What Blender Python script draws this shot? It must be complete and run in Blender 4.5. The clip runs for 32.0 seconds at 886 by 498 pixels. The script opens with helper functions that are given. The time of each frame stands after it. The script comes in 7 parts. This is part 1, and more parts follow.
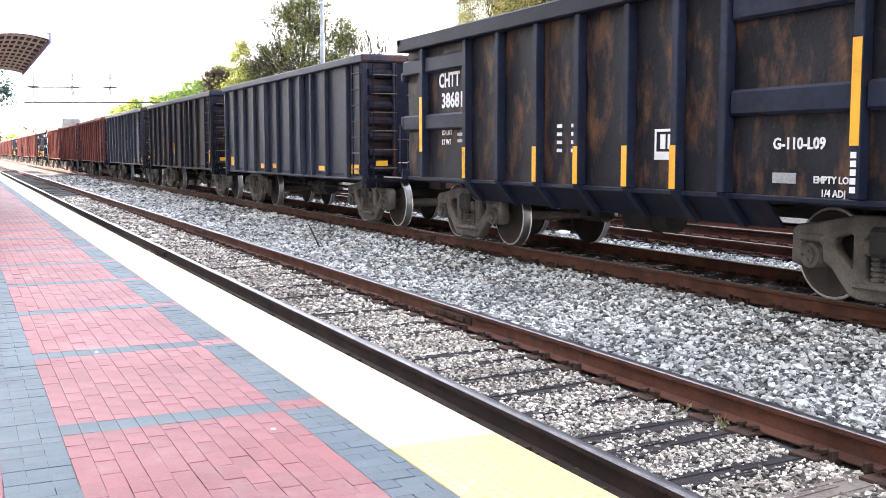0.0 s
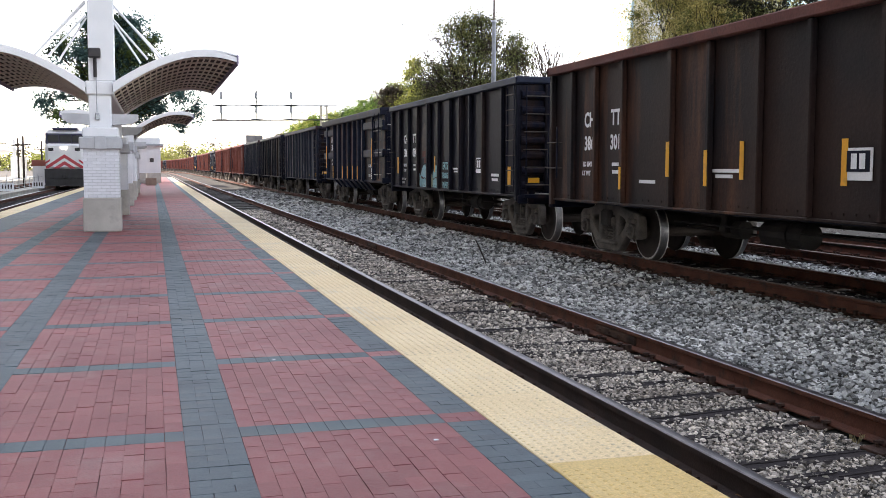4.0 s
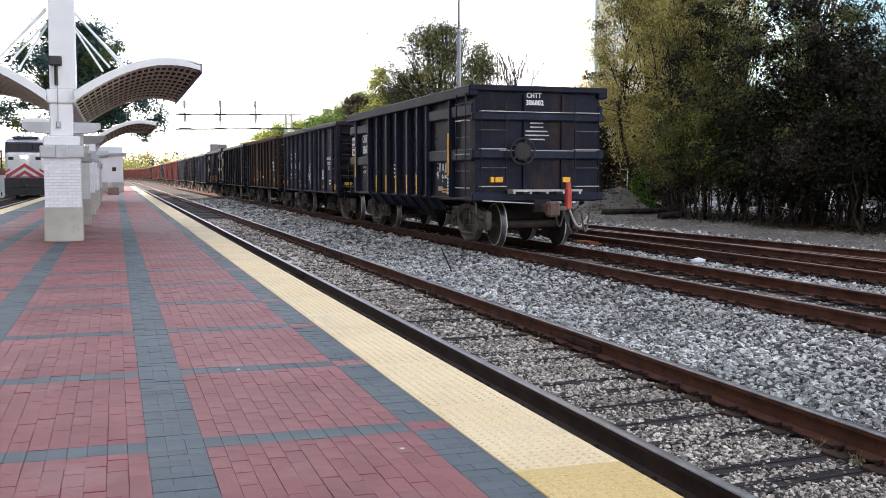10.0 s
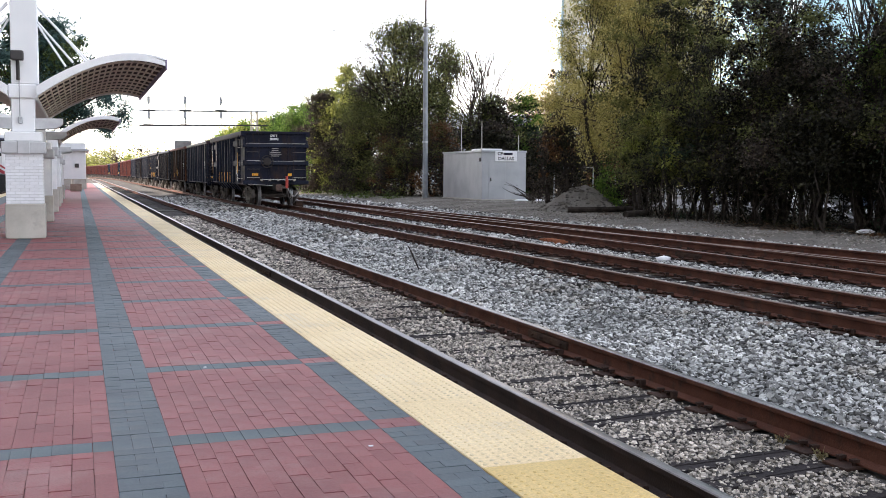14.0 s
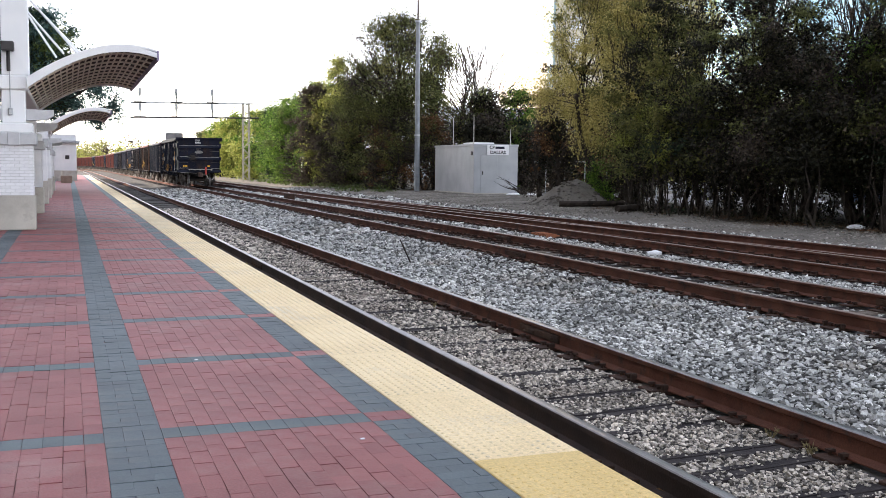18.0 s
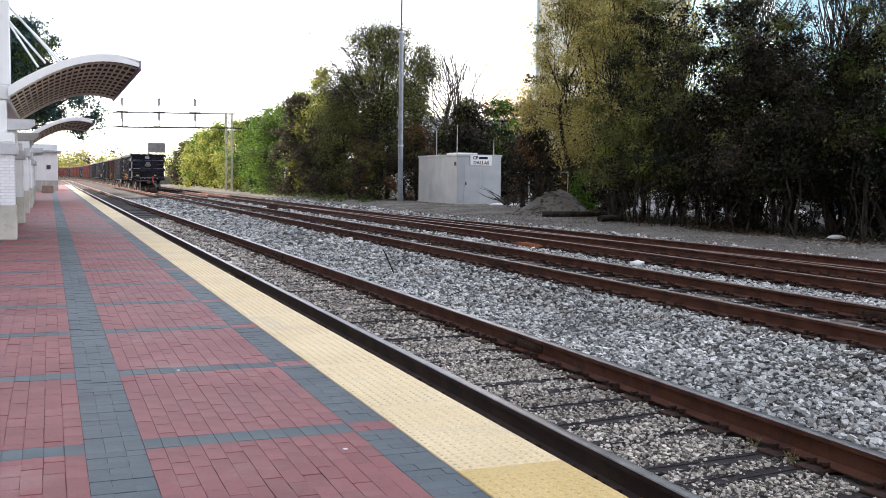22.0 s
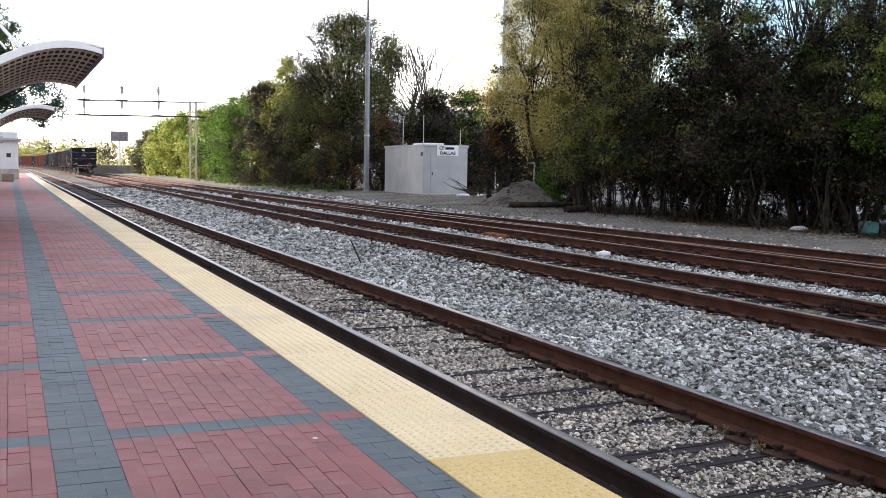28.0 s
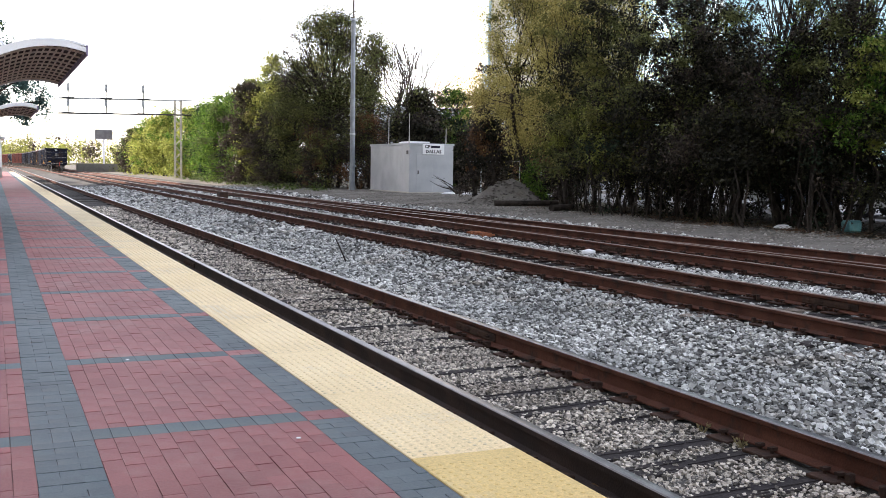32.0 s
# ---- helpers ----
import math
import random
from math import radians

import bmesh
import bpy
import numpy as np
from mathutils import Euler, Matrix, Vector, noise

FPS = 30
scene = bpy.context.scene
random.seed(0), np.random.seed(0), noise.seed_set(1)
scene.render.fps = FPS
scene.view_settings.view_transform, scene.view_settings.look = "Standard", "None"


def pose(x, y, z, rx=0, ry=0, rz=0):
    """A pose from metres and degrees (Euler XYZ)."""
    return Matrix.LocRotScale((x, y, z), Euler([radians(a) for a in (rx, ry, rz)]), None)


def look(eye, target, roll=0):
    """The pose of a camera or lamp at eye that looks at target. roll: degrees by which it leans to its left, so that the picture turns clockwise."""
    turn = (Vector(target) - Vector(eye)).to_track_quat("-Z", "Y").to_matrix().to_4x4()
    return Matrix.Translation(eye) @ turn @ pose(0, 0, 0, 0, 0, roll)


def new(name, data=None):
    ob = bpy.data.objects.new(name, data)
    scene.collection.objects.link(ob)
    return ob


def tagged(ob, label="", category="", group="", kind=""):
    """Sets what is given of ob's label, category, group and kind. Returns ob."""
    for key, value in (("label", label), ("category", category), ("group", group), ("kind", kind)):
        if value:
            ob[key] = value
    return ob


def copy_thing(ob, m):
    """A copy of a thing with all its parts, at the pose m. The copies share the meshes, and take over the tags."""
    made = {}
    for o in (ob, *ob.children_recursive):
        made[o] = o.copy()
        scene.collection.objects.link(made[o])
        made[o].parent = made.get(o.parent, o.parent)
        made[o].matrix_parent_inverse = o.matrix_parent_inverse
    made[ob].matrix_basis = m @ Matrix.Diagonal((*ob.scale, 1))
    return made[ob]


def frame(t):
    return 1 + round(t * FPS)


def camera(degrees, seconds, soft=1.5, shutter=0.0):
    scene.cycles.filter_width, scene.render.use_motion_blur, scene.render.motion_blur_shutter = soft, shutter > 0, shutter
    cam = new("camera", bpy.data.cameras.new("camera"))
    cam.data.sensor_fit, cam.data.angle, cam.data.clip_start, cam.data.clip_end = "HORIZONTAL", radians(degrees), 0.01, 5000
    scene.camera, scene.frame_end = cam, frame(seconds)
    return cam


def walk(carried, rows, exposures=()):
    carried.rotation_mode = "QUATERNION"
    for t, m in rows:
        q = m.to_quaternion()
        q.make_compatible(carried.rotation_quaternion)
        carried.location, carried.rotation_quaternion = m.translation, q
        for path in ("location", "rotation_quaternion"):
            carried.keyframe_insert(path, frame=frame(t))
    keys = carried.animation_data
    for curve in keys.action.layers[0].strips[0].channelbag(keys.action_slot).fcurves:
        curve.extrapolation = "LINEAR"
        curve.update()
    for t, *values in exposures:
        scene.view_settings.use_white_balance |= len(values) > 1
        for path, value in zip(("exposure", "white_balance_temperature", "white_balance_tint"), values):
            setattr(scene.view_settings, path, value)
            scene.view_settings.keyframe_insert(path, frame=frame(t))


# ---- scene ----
cam = camera(47.38, 32.0, soft=0.8, shutter=0.0)
PATH = [
    (0, 0.042, 0.129, 1.553, -25.514, -5.552, -0.116),
    (0.5, -0.003, 0.017, 1.578, -19.341, -5.374, 0.133),
    (1, 0.001, -0.022, 1.582, -15.941, -5.149, -0.351),
    (1.5, -0.005, -0.056, 1.595, -15.155, -4.958, 0.094),
    (2, -0.004, -0.038, 1.59, -15.413, -4.902, 0.173),
    (2.5, 0.004, -0.005, 1.581, -15.784, -4.819, 0.248),
    (4.5, 0.019, -0.003, 1.583, -16.12, -4.491, 0.034),
    (5, 0.017, -0.005, 1.582, -16.7, -4.203, 0.275),
    (5.5, 0.012, -0.009, 1.584, -17.305, -3.918, 0.566),
    (6, 0.011, -0.008, 1.589, -17.618, -3.72, 0.382),
    (6.5, 0.01, -0.006, 1.583, -17.324, -3.647, 0.223),
    (7, 0.016, -0.003, 1.582, -17.649, -3.746, 0.2),
    (7.5, 0.015, 0.002, 1.578, -17.756, -3.983, -0.064),
    (8, 0.021, -0.004, 1.585, -17.993, -3.988, 0.146),
    (8.5, 0.019, -0.007, 1.585, -17.667, -3.916, -0.112),
    (9, 0.028, -0.004, 1.582, -17.729, -4.059, -0.264),
    (9.5, 0.02, -0.006, 1.58, -18.019, -4.029, -0.034),
    (10, 0.018, -0.008, 1.58, -17.938, -4.14, 0.074),
    (10.5, 0.013, -0.003, 1.582, -18.297, -4.27, 0.087),
    (11, 0.008, -0.005, 1.577, -18.567, -4.304, 0.183),
    (11.5, 0.006, 0.002, 1.579, -18.714, -4.321, 0.329),
    (12, 0.005, 0.001, 1.577, -19.014, -4.4, 0.396),
    (12.5, 0.005, -0.003, 1.577, -19.145, -4.261, 0.306),
    (13, 0.004, -0.002, 1.578, -19.543, -4.21, 0.365),
    (13.5, 0.004, -0.01, 1.576, -19.691, -4.224, 0.305),
    (14, 0.004, -0.004, 1.576, -19.852, -4.254, 0.299),
    (14.5, 0.004, -0.002, 1.577, -20.046, -4.442, 0.442),
    (16.5, 0.001, -0.005, 1.573, -20.223, -4.522, 0.415),
    (17, -0.004, -0.001, 1.572, -19.983, -4.36, 0.399),
    (17.5, -0.004, -0.011, 1.574, -19.837, -4.326, 0.528),
    (18, -0.002, -0.005, 1.575, -20.344, -4.614, 0.582),
    (18.5, -0.003, -0, 1.571, -20.729, -4.683, 0.683),
    (19, 0.002, -0.007, 1.573, -20.81, -4.63, 0.814),
    (19.5, -0.002, -0.003, 1.572, -20.711, -4.581, 0.6),
    (20, -0.003, -0.002, 1.571, -20.835, -4.271, 0.609),
    (20.5, -0.006, -0.002, 1.575, -20.681, -4.05, 0.534),
    (21, -0.007, -0.006, 1.573, -20.859, -3.853, 0.56),
    (21.5, -0.003, -0.007, 1.574, -21.2, -4, 0.487),
    (22, -0.002, -0.01, 1.573, -21.283, -4.024, 0.642),
    (22.5, -0.004, -0.009, 1.573, -21.06, -4.168, 0.752),
    (23, -0.008, -0.006, 1.573, -21.286, -4.122, 0.858),
    (23.5, -0.009, -0.001, 1.57, -21.638, -4.109, 0.858),
    (24, -0.011, -0.007, 1.571, -21.94, -4.008, 0.899),
    (24.5, -0.01, 0.001, 1.574, -22.007, -4.145, 0.958),
    (25, -0.013, 0.002, 1.572, -23.001, -3.992, 0.901),
    (25.5, -0.016, 0.005, 1.569, -23.058, -4.16, 0.945),
    (27.5, -0.018, 0.011, 1.564, -23.085, -4.558, 0.909),
    (28, -0.02, 0.022, 1.558, -23.239, -4.532, 0.918),
    (28.5, -0.02, 0.013, 1.565, -23.239, -4.505, 1.026),
    (29, -0.016, 0.011, 1.562, -23.215, -4.452, 0.941),
    (29.5, -0.02, 0.019, 1.562, -23.329, -4.5, 0.947),
    (30, -0.019, 0.018, 1.563, -23.229, -4.6, 0.915),
    (30.5, -0.02, 0.018, 1.567, -23.326, -4.609, 0.896),
    (31, -0.019, 0.022, 1.56, -23.364, -4.776, 0.923),
    (31.5, -0.018, 0.017, 1.564, -23.453, -4.731, 0.908),
    (32, -0.008, 0.009, 1.565, -24.031, -4.609, 0.939),
]
walk(cam, [(t, pose(x, y, z, 90 + pitch, 0, yaw) @ pose(0, 0, 0, 0, 0, roll)) for t, x, y, z, yaw, pitch, roll in PATH],
     exposures=[(0.0, 3.42, 6920, 17), (0.25, 2.8, 6920, 17), (0.6, 2.35, 6920, 17), (1.0, 2.1, 6920, 17), (2.5, 2.1, 6920, 17), (4.5, 1.9, 6920, 17), (32.0, 1.9, 6920, 17)])

# ---- daylight ----
SUN_EL, SUN_AZ = radians(30), radians(310)
world = bpy.data.worlds.new("daylight")
scene.world = world
world.use_nodes = True
wn = world.node_tree.nodes
sky = wn.new("ShaderNodeTexSky")
sky.sky_type, sky.sun_disc = "NISHITA", False
sky.sun_elevation, sky.sun_rotation = SUN_EL, SUN_AZ
sky.air_density, sky.dust_density, sky.ozone_density = 1.0, 0.6, 1.0
veil = wn.new("ShaderNodeHueSaturation")
veil.inputs["Saturation"].default_value = 0.5
world.node_tree.links.new(sky.outputs[0], veil.inputs["Color"])
world.node_tree.links.new(veil.outputs[0], wn["Background"].inputs[0])
wn["Background"].inputs[1].default_value = 0.15
sun = new("sun", bpy.data.lights.new("sun", "SUN"))
sun.data.energy, sun.data.angle, sun.data.color = 3.2, radians(2), (1.0, 0.93, 0.82)
sun.matrix_world = look((math.sin(SUN_AZ) * 50, math.cos(SUN_AZ) * 50, 50 * math.tan(SUN_EL)), (0, 0, 0))


# ---- materials ----
def surf(name, c1, c2, scale=4.0, rough=0.7, metal=0.0, bump=0.0, fine=40.0, stain=None, amount=0.5, island=0.0, objvar=0.0, spec=0.5, streak=1.0, grain=0.9):
    """Two colours mixed by a large noise, fine grain in value, a stain colour in patches, relief from the fine noise; streak < 1 draws the stains out downwards."""
    m = bpy.data.materials.new(name)
    m.use_nodes = True
    nt = m.node_tree
    n, ln = nt.nodes, nt.links.new
    b = n["Principled BSDF"]
    b.inputs["Roughness"].default_value, b.inputs["Metallic"].default_value = rough, metal
    b.inputs["Specular IOR Level"].default_value = spec
    geo = n.new("ShaderNodeTexCoord")
    big = n.new("ShaderNodeTexNoise")
    big.inputs["Scale"].default_value, big.inputs["Detail"].default_value = scale, 5
    ln(geo.outputs["Object"], big.inputs["Vector"])
    small = n.new("ShaderNodeTexNoise")
    small.inputs["Scale"].default_value, small.inputs["Detail"].default_value = fine, 4
    ln(geo.outputs["Object"], small.inputs["Vector"])
    ramp = n.new("ShaderNodeValToRGB")
    ramp.color_ramp.elements[0].position, ramp.color_ramp.elements[1].position = 0.35, 0.65
    ramp.color_ramp.elements[0].color, ramp.color_ramp.elements[1].color = (*c1, 1), (*c2, 1)
    ln(big.outputs["Fac"], ramp.inputs["Fac"])
    last = ramp.outputs["Color"]
    if stain:
        patch = n.new("ShaderNodeTexNoise")
        patch.inputs["Scale"].default_value, patch.inputs["Detail"].default_value = scale * 1.7, 8
        patch.inputs["Roughness"].default_value = 0.65
        off = n.new("ShaderNodeVectorMath")
        off.operation = "MULTIPLY_ADD"
        off.inputs[1].default_value, off.inputs[2].default_value = (1, 1, streak), (7.3, 2.1, 4.4)
        ln(geo.outputs["Object"], off.inputs[0])
        ln(off.outputs[0], patch.inputs["Vector"])
        cut = n.new("ShaderNodeValToRGB")
        cut.color_ramp.elements[0].position, cut.color_ramp.elements[1].position = 0.62 - 0.2 * amount, 0.80 - 0.2 * amount
        ln(patch.outputs["Fac"], cut.inputs["Fac"])
        mix = n.new("ShaderNodeMix")
        mix.data_type = "RGBA"
        ln(cut.outputs["Color"], mix.inputs[0])
        ln(last, mix.inputs[6])
        mix.inputs[7].default_value = (*stain, 1)
        last = mix.outputs[2]
    hsv = n.new("ShaderNodeHueSaturation")
    val = n.new("ShaderNodeMath")
    val.operation = "MULTIPLY_ADD"
    val.inputs[1].default_value, val.inputs[2].default_value = grain, 1 - grain / 2
    ln(small.outputs["Fac"], val.inputs[0])
    out = val.outputs[0]
    if island or objvar:
        src = n.new("ShaderNodeNewGeometry").outputs["Random Per Island"] if island else n.new("ShaderNodeObjectInfo").outputs["Random"]
        amt = island or objvar
        v2 = n.new("ShaderNodeMath")
        v2.operation = "MULTIPLY_ADD"
        v2.inputs[1].default_value, v2.inputs[2].default_value = 2 * amt, 1 - amt
        ln(src, v2.inputs[0])
        v3 = n.new("ShaderNodeMath")
        v3.operation = "MULTIPLY"
        ln(v2.outputs[0], v3.inputs[0])
        ln(out, v3.inputs[1])
        out = v3.outputs[0]
    ln(out, hsv.inputs["Value"])
    ln(last, hsv.inputs["Color"])
    ln(hsv.outputs["Color"], b.inputs["Base Color"])
    if bump:
        bp = n.new("ShaderNodeBump")
        bp.inputs["Strength"].default_value, bp.inputs["Distance"].default_value = bump, 0.01
        ln(small.outputs["Fac"], bp.inputs["Height"])
        ln(bp.outputs[0], b.inputs["Normal"])
    return m


# Bed darker than its stones: the shade in their gaps, put into colour.
M_BALLAST = surf("dark_ballast_bed", (0.055, 0.054, 0.052), (0.105, 0.102, 0.097), 1.2, 0.95, 0, 1.0, 28.0, (0.20, 0.17, 0.13), 0.2, spec=0.1)
M_STONE = surf("ballast_stone", (0.308, 0.316, 0.304), (0.462, 0.466, 0.446), 0.5, 0.9, 0, 0.12, 60.0, (0.27, 0.24, 0.20), 0.45, island=0.85, spec=0.2)
M_STONE_WARM = surf("dusty_stone", (0.37, 0.337, 0.291), (0.53, 0.485, 0.424), 0.5, 0.9, 0, 0.12, 60.0, (0.27, 0.235, 0.20), 0.45, island=0.85, spec=0.2)
M_GRAVEL = surf("dusty_gravel", (0.17, 0.158, 0.14), (0.25, 0.235, 0.21), 0.5, 0.95, 0, 0.1, 60.0, island=0.5, spec=0.2)
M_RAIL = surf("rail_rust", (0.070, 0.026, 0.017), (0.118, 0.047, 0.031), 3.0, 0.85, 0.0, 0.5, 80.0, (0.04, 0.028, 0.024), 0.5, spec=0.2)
# Near rail only: the platform edge's shade is put into its colour.
M_RAILSHADE = surf("shaded_rail_steel", (0.022, 0.014, 0.013), (0.045, 0.026, 0.022), 3.0, 0.82, 0.0, 0.4, 80.0, (0.025, 0.018, 0.017), 0.4, spec=0.3)
M_RAILTOP = surf("worn_rail_head", (0.085, 0.08, 0.083), (0.15, 0.143, 0.147), 6.0, 0.33, 0.8, 0.1, 90.0)
M_TIE = surf("creosoted_timber", (0.020, 0.018, 0.020), (0.05, 0.043, 0.042), 2.0, 0.9, 0, 1.0, 40.0, (0.10, 0.088, 0.078), 0.35, spec=0.15)
M_RED = surf("red_paver", (0.205, 0.058, 0.058), (0.28, 0.09, 0.088), 0.7, 0.62, 0, 0.3, 120.0, (0.27, 0.135, 0.13), 0.35, objvar=0.10, spec=0.3)
M_GREY = surf("blue_grey_paver", (0.050, 0.073, 0.086), (0.086, 0.116, 0.130), 0.8, 0.62, 0, 0.3, 120.0, (0.095, 0.108, 0.112), 0.35, objvar=0.10, spec=0.3)
M_REDJ = surf("red_paver_field", (0.205, 0.058, 0.058), (0.28, 0.09, 0.088), 0.7, 0.62, 0, 0.3, 120.0, (0.27, 0.135, 0.13), 0.35, island=0.10, spec=0.3)
M_GREYJ = surf("blue_grey_paver_field", (0.050, 0.073, 0.086), (0.086, 0.116, 0.130), 0.8, 0.62, 0, 0.3, 120.0, (0.095, 0.108, 0.112), 0.35, island=0.10, spec=0.3)
M_JOINT = surf("sand_joint", (0.10, 0.045, 0.044), (0.155, 0.072, 0.070), 6.0, 0.95, 0, 0.5, 90.0, spec=0.15)
M_YELLOW = surf("tactile_yellow", (0.75, 0.59, 0.33), (0.83, 0.68, 0.42), 0.9, 0.75, 0, 0.2, 90.0, (0.58, 0.50, 0.36), 0.4)
M_CONCRETE = surf("concrete", (0.38, 0.36, 0.32), (0.50, 0.48, 0.43), 1.5, 0.9, 0, 0.5, 60.0, (0.30, 0.28, 0.25), 0.3, grain=0.5)
M_WHITE = surf("white_paint", (0.74, 0.76, 0.78), (0.82, 0.83, 0.84), 1.5, 0.6, 0, 0.1, 60.0, grain=0.25)
M_SCUFF = surf("scraped_paint", (0.10, 0.10, 0.10), (0.24, 0.24, 0.23), 9.0, 0.7, 0.0, 0.1, 60.0)
M_BLACKCAR = surf("black_car_paint", (0.0056, 0.0071, 0.0165), (0.0132, 0.0155, 0.0315), 0.9, 0.52, 0.0, 0.10, 9.0, (0.042, 0.024, 0.016), 0.46, spec=0.12, streak=0.22)
M_CORNER = surf("rust_blotched_corner_paint", (0.016, 0.019, 0.032), (0.028, 0.031, 0.048), 0.7, 0.7, 0.0, 0.2, 12.0, (0.115, 0.042, 0.026), 0.62, spec=0.15)
M_NAVY = surf("blue_black_post_paint", (0.0105, 0.0145, 0.030), (0.019, 0.025, 0.048), 1.6, 0.5, 0.0, 0.10, 14.0, (0.030, 0.022, 0.020), 0.3, spec=0.14)
M_SLATE = surf("slate_black_car_paint", (0.020, 0.0255, 0.043), (0.035, 0.0415, 0.064), 0.7, 0.5, 0.0, 0.10, 9.0, (0.036, 0.038, 0.052), 0.36, spec=0.14, streak=0.2)
M_REDCAR = surf("oxide_red_car_paint", (0.105, 0.024, 0.020), (0.15, 0.040, 0.032), 1.3, 0.7, 0.0, 0.2, 30.0, (0.09, 0.035, 0.028), 0.35, spec=0.2, streak=0.2)
M_GREYHUT = surf("grey_hut_paint", (0.33, 0.35, 0.37), (0.41, 0.43, 0.45), 1.0, 0.5, 0.1, 0.1, 40.0, grain=0.25)
M_GALV = surf("galvanised_steel", (0.36, 0.38, 0.40), (0.46, 0.48, 0.50), 3.0, 0.5, 0.5, 0.1, 40.0)
M_DIRT = surf("trackside_dirt", (0.11, 0.102, 0.09), (0.175, 0.165, 0.145), 0.5, 0.95, 0, 1.0, 14.0, (0.11, 0.095, 0.075), 0.5, spec=0.15)
M_BARK = surf("bark", (0.020, 0.016, 0.014), (0.052, 0.043, 0.036), 4.0, 0.95, 0, 0.8, 30.0, spec=0.15)


# ---- mesh helpers ----
def box(bm, x0, x1, y0, y1, z0, z1, bevel=0.0, m=None):
    r = bmesh.ops.create_cube(bm, size=1, matrix=Matrix.Translation(((x0 + x1) / 2, (y0 + y1) / 2, (z0 + z1) / 2)) @ Matrix.Diagonal((x1 - x0, y1 - y0, z1 - z0, 1)))
    vs = r["verts"]
    if bevel:
        es = list({e for v in vs for e in v.link_edges})
        g = bmesh.ops.bevel(bm, geom=es, offset=bevel, segments=1, affect="EDGES", profile=0.5)
        vs = list({v for f in g["faces"] for v in f.verts} | {v for v in vs if v.is_valid})
    if m is not None:
        bmesh.ops.transform(bm, matrix=m, verts=[v for v in vs if v.is_valid])
    return vs


def rod(bm, a, b, r, seg=8, r2=None):
    a, b = Vector(a), Vector(b)
    d = b - a
    q = d.to_track_quat("Z", "Y").to_matrix().to_4x4()
    bmesh.ops.create_cone(bm, cap_ends=True, segments=seg, radius1=r, radius2=r if r2 is None else r2, depth=d.length, matrix=Matrix.Translation((a + b) / 2) @ q)


def tube(bm, pts, r, seg=7):
    """One round hose through the given points."""
    pts = [Vector(q) for q in pts]
    rings = []
    for k, q in enumerate(pts):
        d = (pts[min(k + 1, len(pts) - 1)] - pts[max(k - 1, 0)]).normalized()
        side = d.cross(Vector((0.31, 0.9, 0.17))).normalized()
        up = d.cross(side)
        rings.append([bm.verts.new(q + side * r * math.cos(2 * math.pi * a / seg) + up * r * math.sin(2 * math.pi * a / seg)) for a in range(seg)])
    for a, b in zip(rings, rings[1:]):
        for k in range(seg):
            bm.faces.new((a[k], a[(k + 1) % seg], b[(k + 1) % seg], b[k]))
    bm.faces.new(rings[0][::-1]), bm.faces.new(rings[-1])
    bmesh.ops.recalc_face_normals(bm, faces=bm.faces)


def sweep(bm, profile, p0, p1):
    """A closed profile in x and z carried along y from p0 to p1 (offsets)."""
    a = [bm.verts.new((x + p0[0], p0[1], z + p0[2])) for x, z in profile]
    b = [bm.verts.new((x + p1[0], p1[1], z + p1[2])) for x, z in profile]
    n = len(profile)
    fs = [bm.faces.new((a[i], a[(i + 1) % n], b[(i + 1) % n], b[i])) for i in range(n)]
    fs += [bm.faces.new(a[::-1]), bm.faces.new(b)]
    bmesh.ops.recalc_face_normals(bm, faces=fs)
    return fs


def part(name, bm, material, parent=None, label="", smooth=False):
    me = bpy.data.meshes.new(name)
    bm.to_mesh(me)
    bm.free()
    for mt in material if isinstance(material, (list, tuple)) else [material]:
        me.materials.append(mt)
    if smooth:
        for p in me.polygons:
            p.use_smooth = True
    ob = new(name, me)
    if parent is not None:
        ob.parent = parent
    if label:
        ob["label"] = label
    return ob


def mesh_of(name, bm, *mats):
    me = bpy.data.meshes.new(name)
    bmesh.ops.recalc_face_normals(bm, faces=bm.faces)
    bm.to_mesh(me)
    bm.free()
    for m in mats:
        me.materials.append(m)
    return me


def thing(name, m, label, category, group=""):
    ob = new(name)
    ob.empty_display_size = 0.2
    ob.matrix_world = m
    return tagged(ob, label, category, group)


B = bmesh.new


# ---- ground, ballast, tracks ----
PROFILE = [(-900, -0.45), (-16, -0.45), (-4.7, -0.42), (2.3, -0.30), (2.5, -0.215), (4.9, -0.205), (5.3, -0.24), (6.4, -0.25), (7.0, -0.16), (7.3, -0.13), (9.7, -0.13), (10.2, -0.15), (10.7, -0.125),
           (14.9, -0.12), (15.6, -0.06), (16.5, 0.02), (19.0, 0.08), (26.0, 0.10), (900, 0.10)]
YS = [-80] + [-10 + 1.5 * k for k in range(50)] + [70, 80, 95, 120, 160, 240, 400, 800, 1600]
grng = random.Random(11)
bm = B()
grid = []
for y in YS:
    row = []
    for x, z in PROFILE:
        j = 0.02 if -10 <= y <= 64 and 5 < x < 7 or 15 < x < 27 and y < 64 else 0.0
        row.append(bm.verts.new((x, y, z + grng.uniform(-j, j))))
    grid.append(row)
for i in range(len(YS) - 1):
    for k in range(len(PROFILE) - 1):
        f = bm.faces.new((grid[i][k], grid[i][k + 1], grid[i + 1][k + 1], grid[i + 1][k]))
        f.material_index = 0 if PROFILE[k][0] < 15.5 and PROFILE[k + 1][0] > 1.9 else 1
ground = tagged(part("ground", bm, (M_BALLAST, M_DIRT)), "grey crushed-stone ballast and dusty trackside ground", "ground", kind="structure")


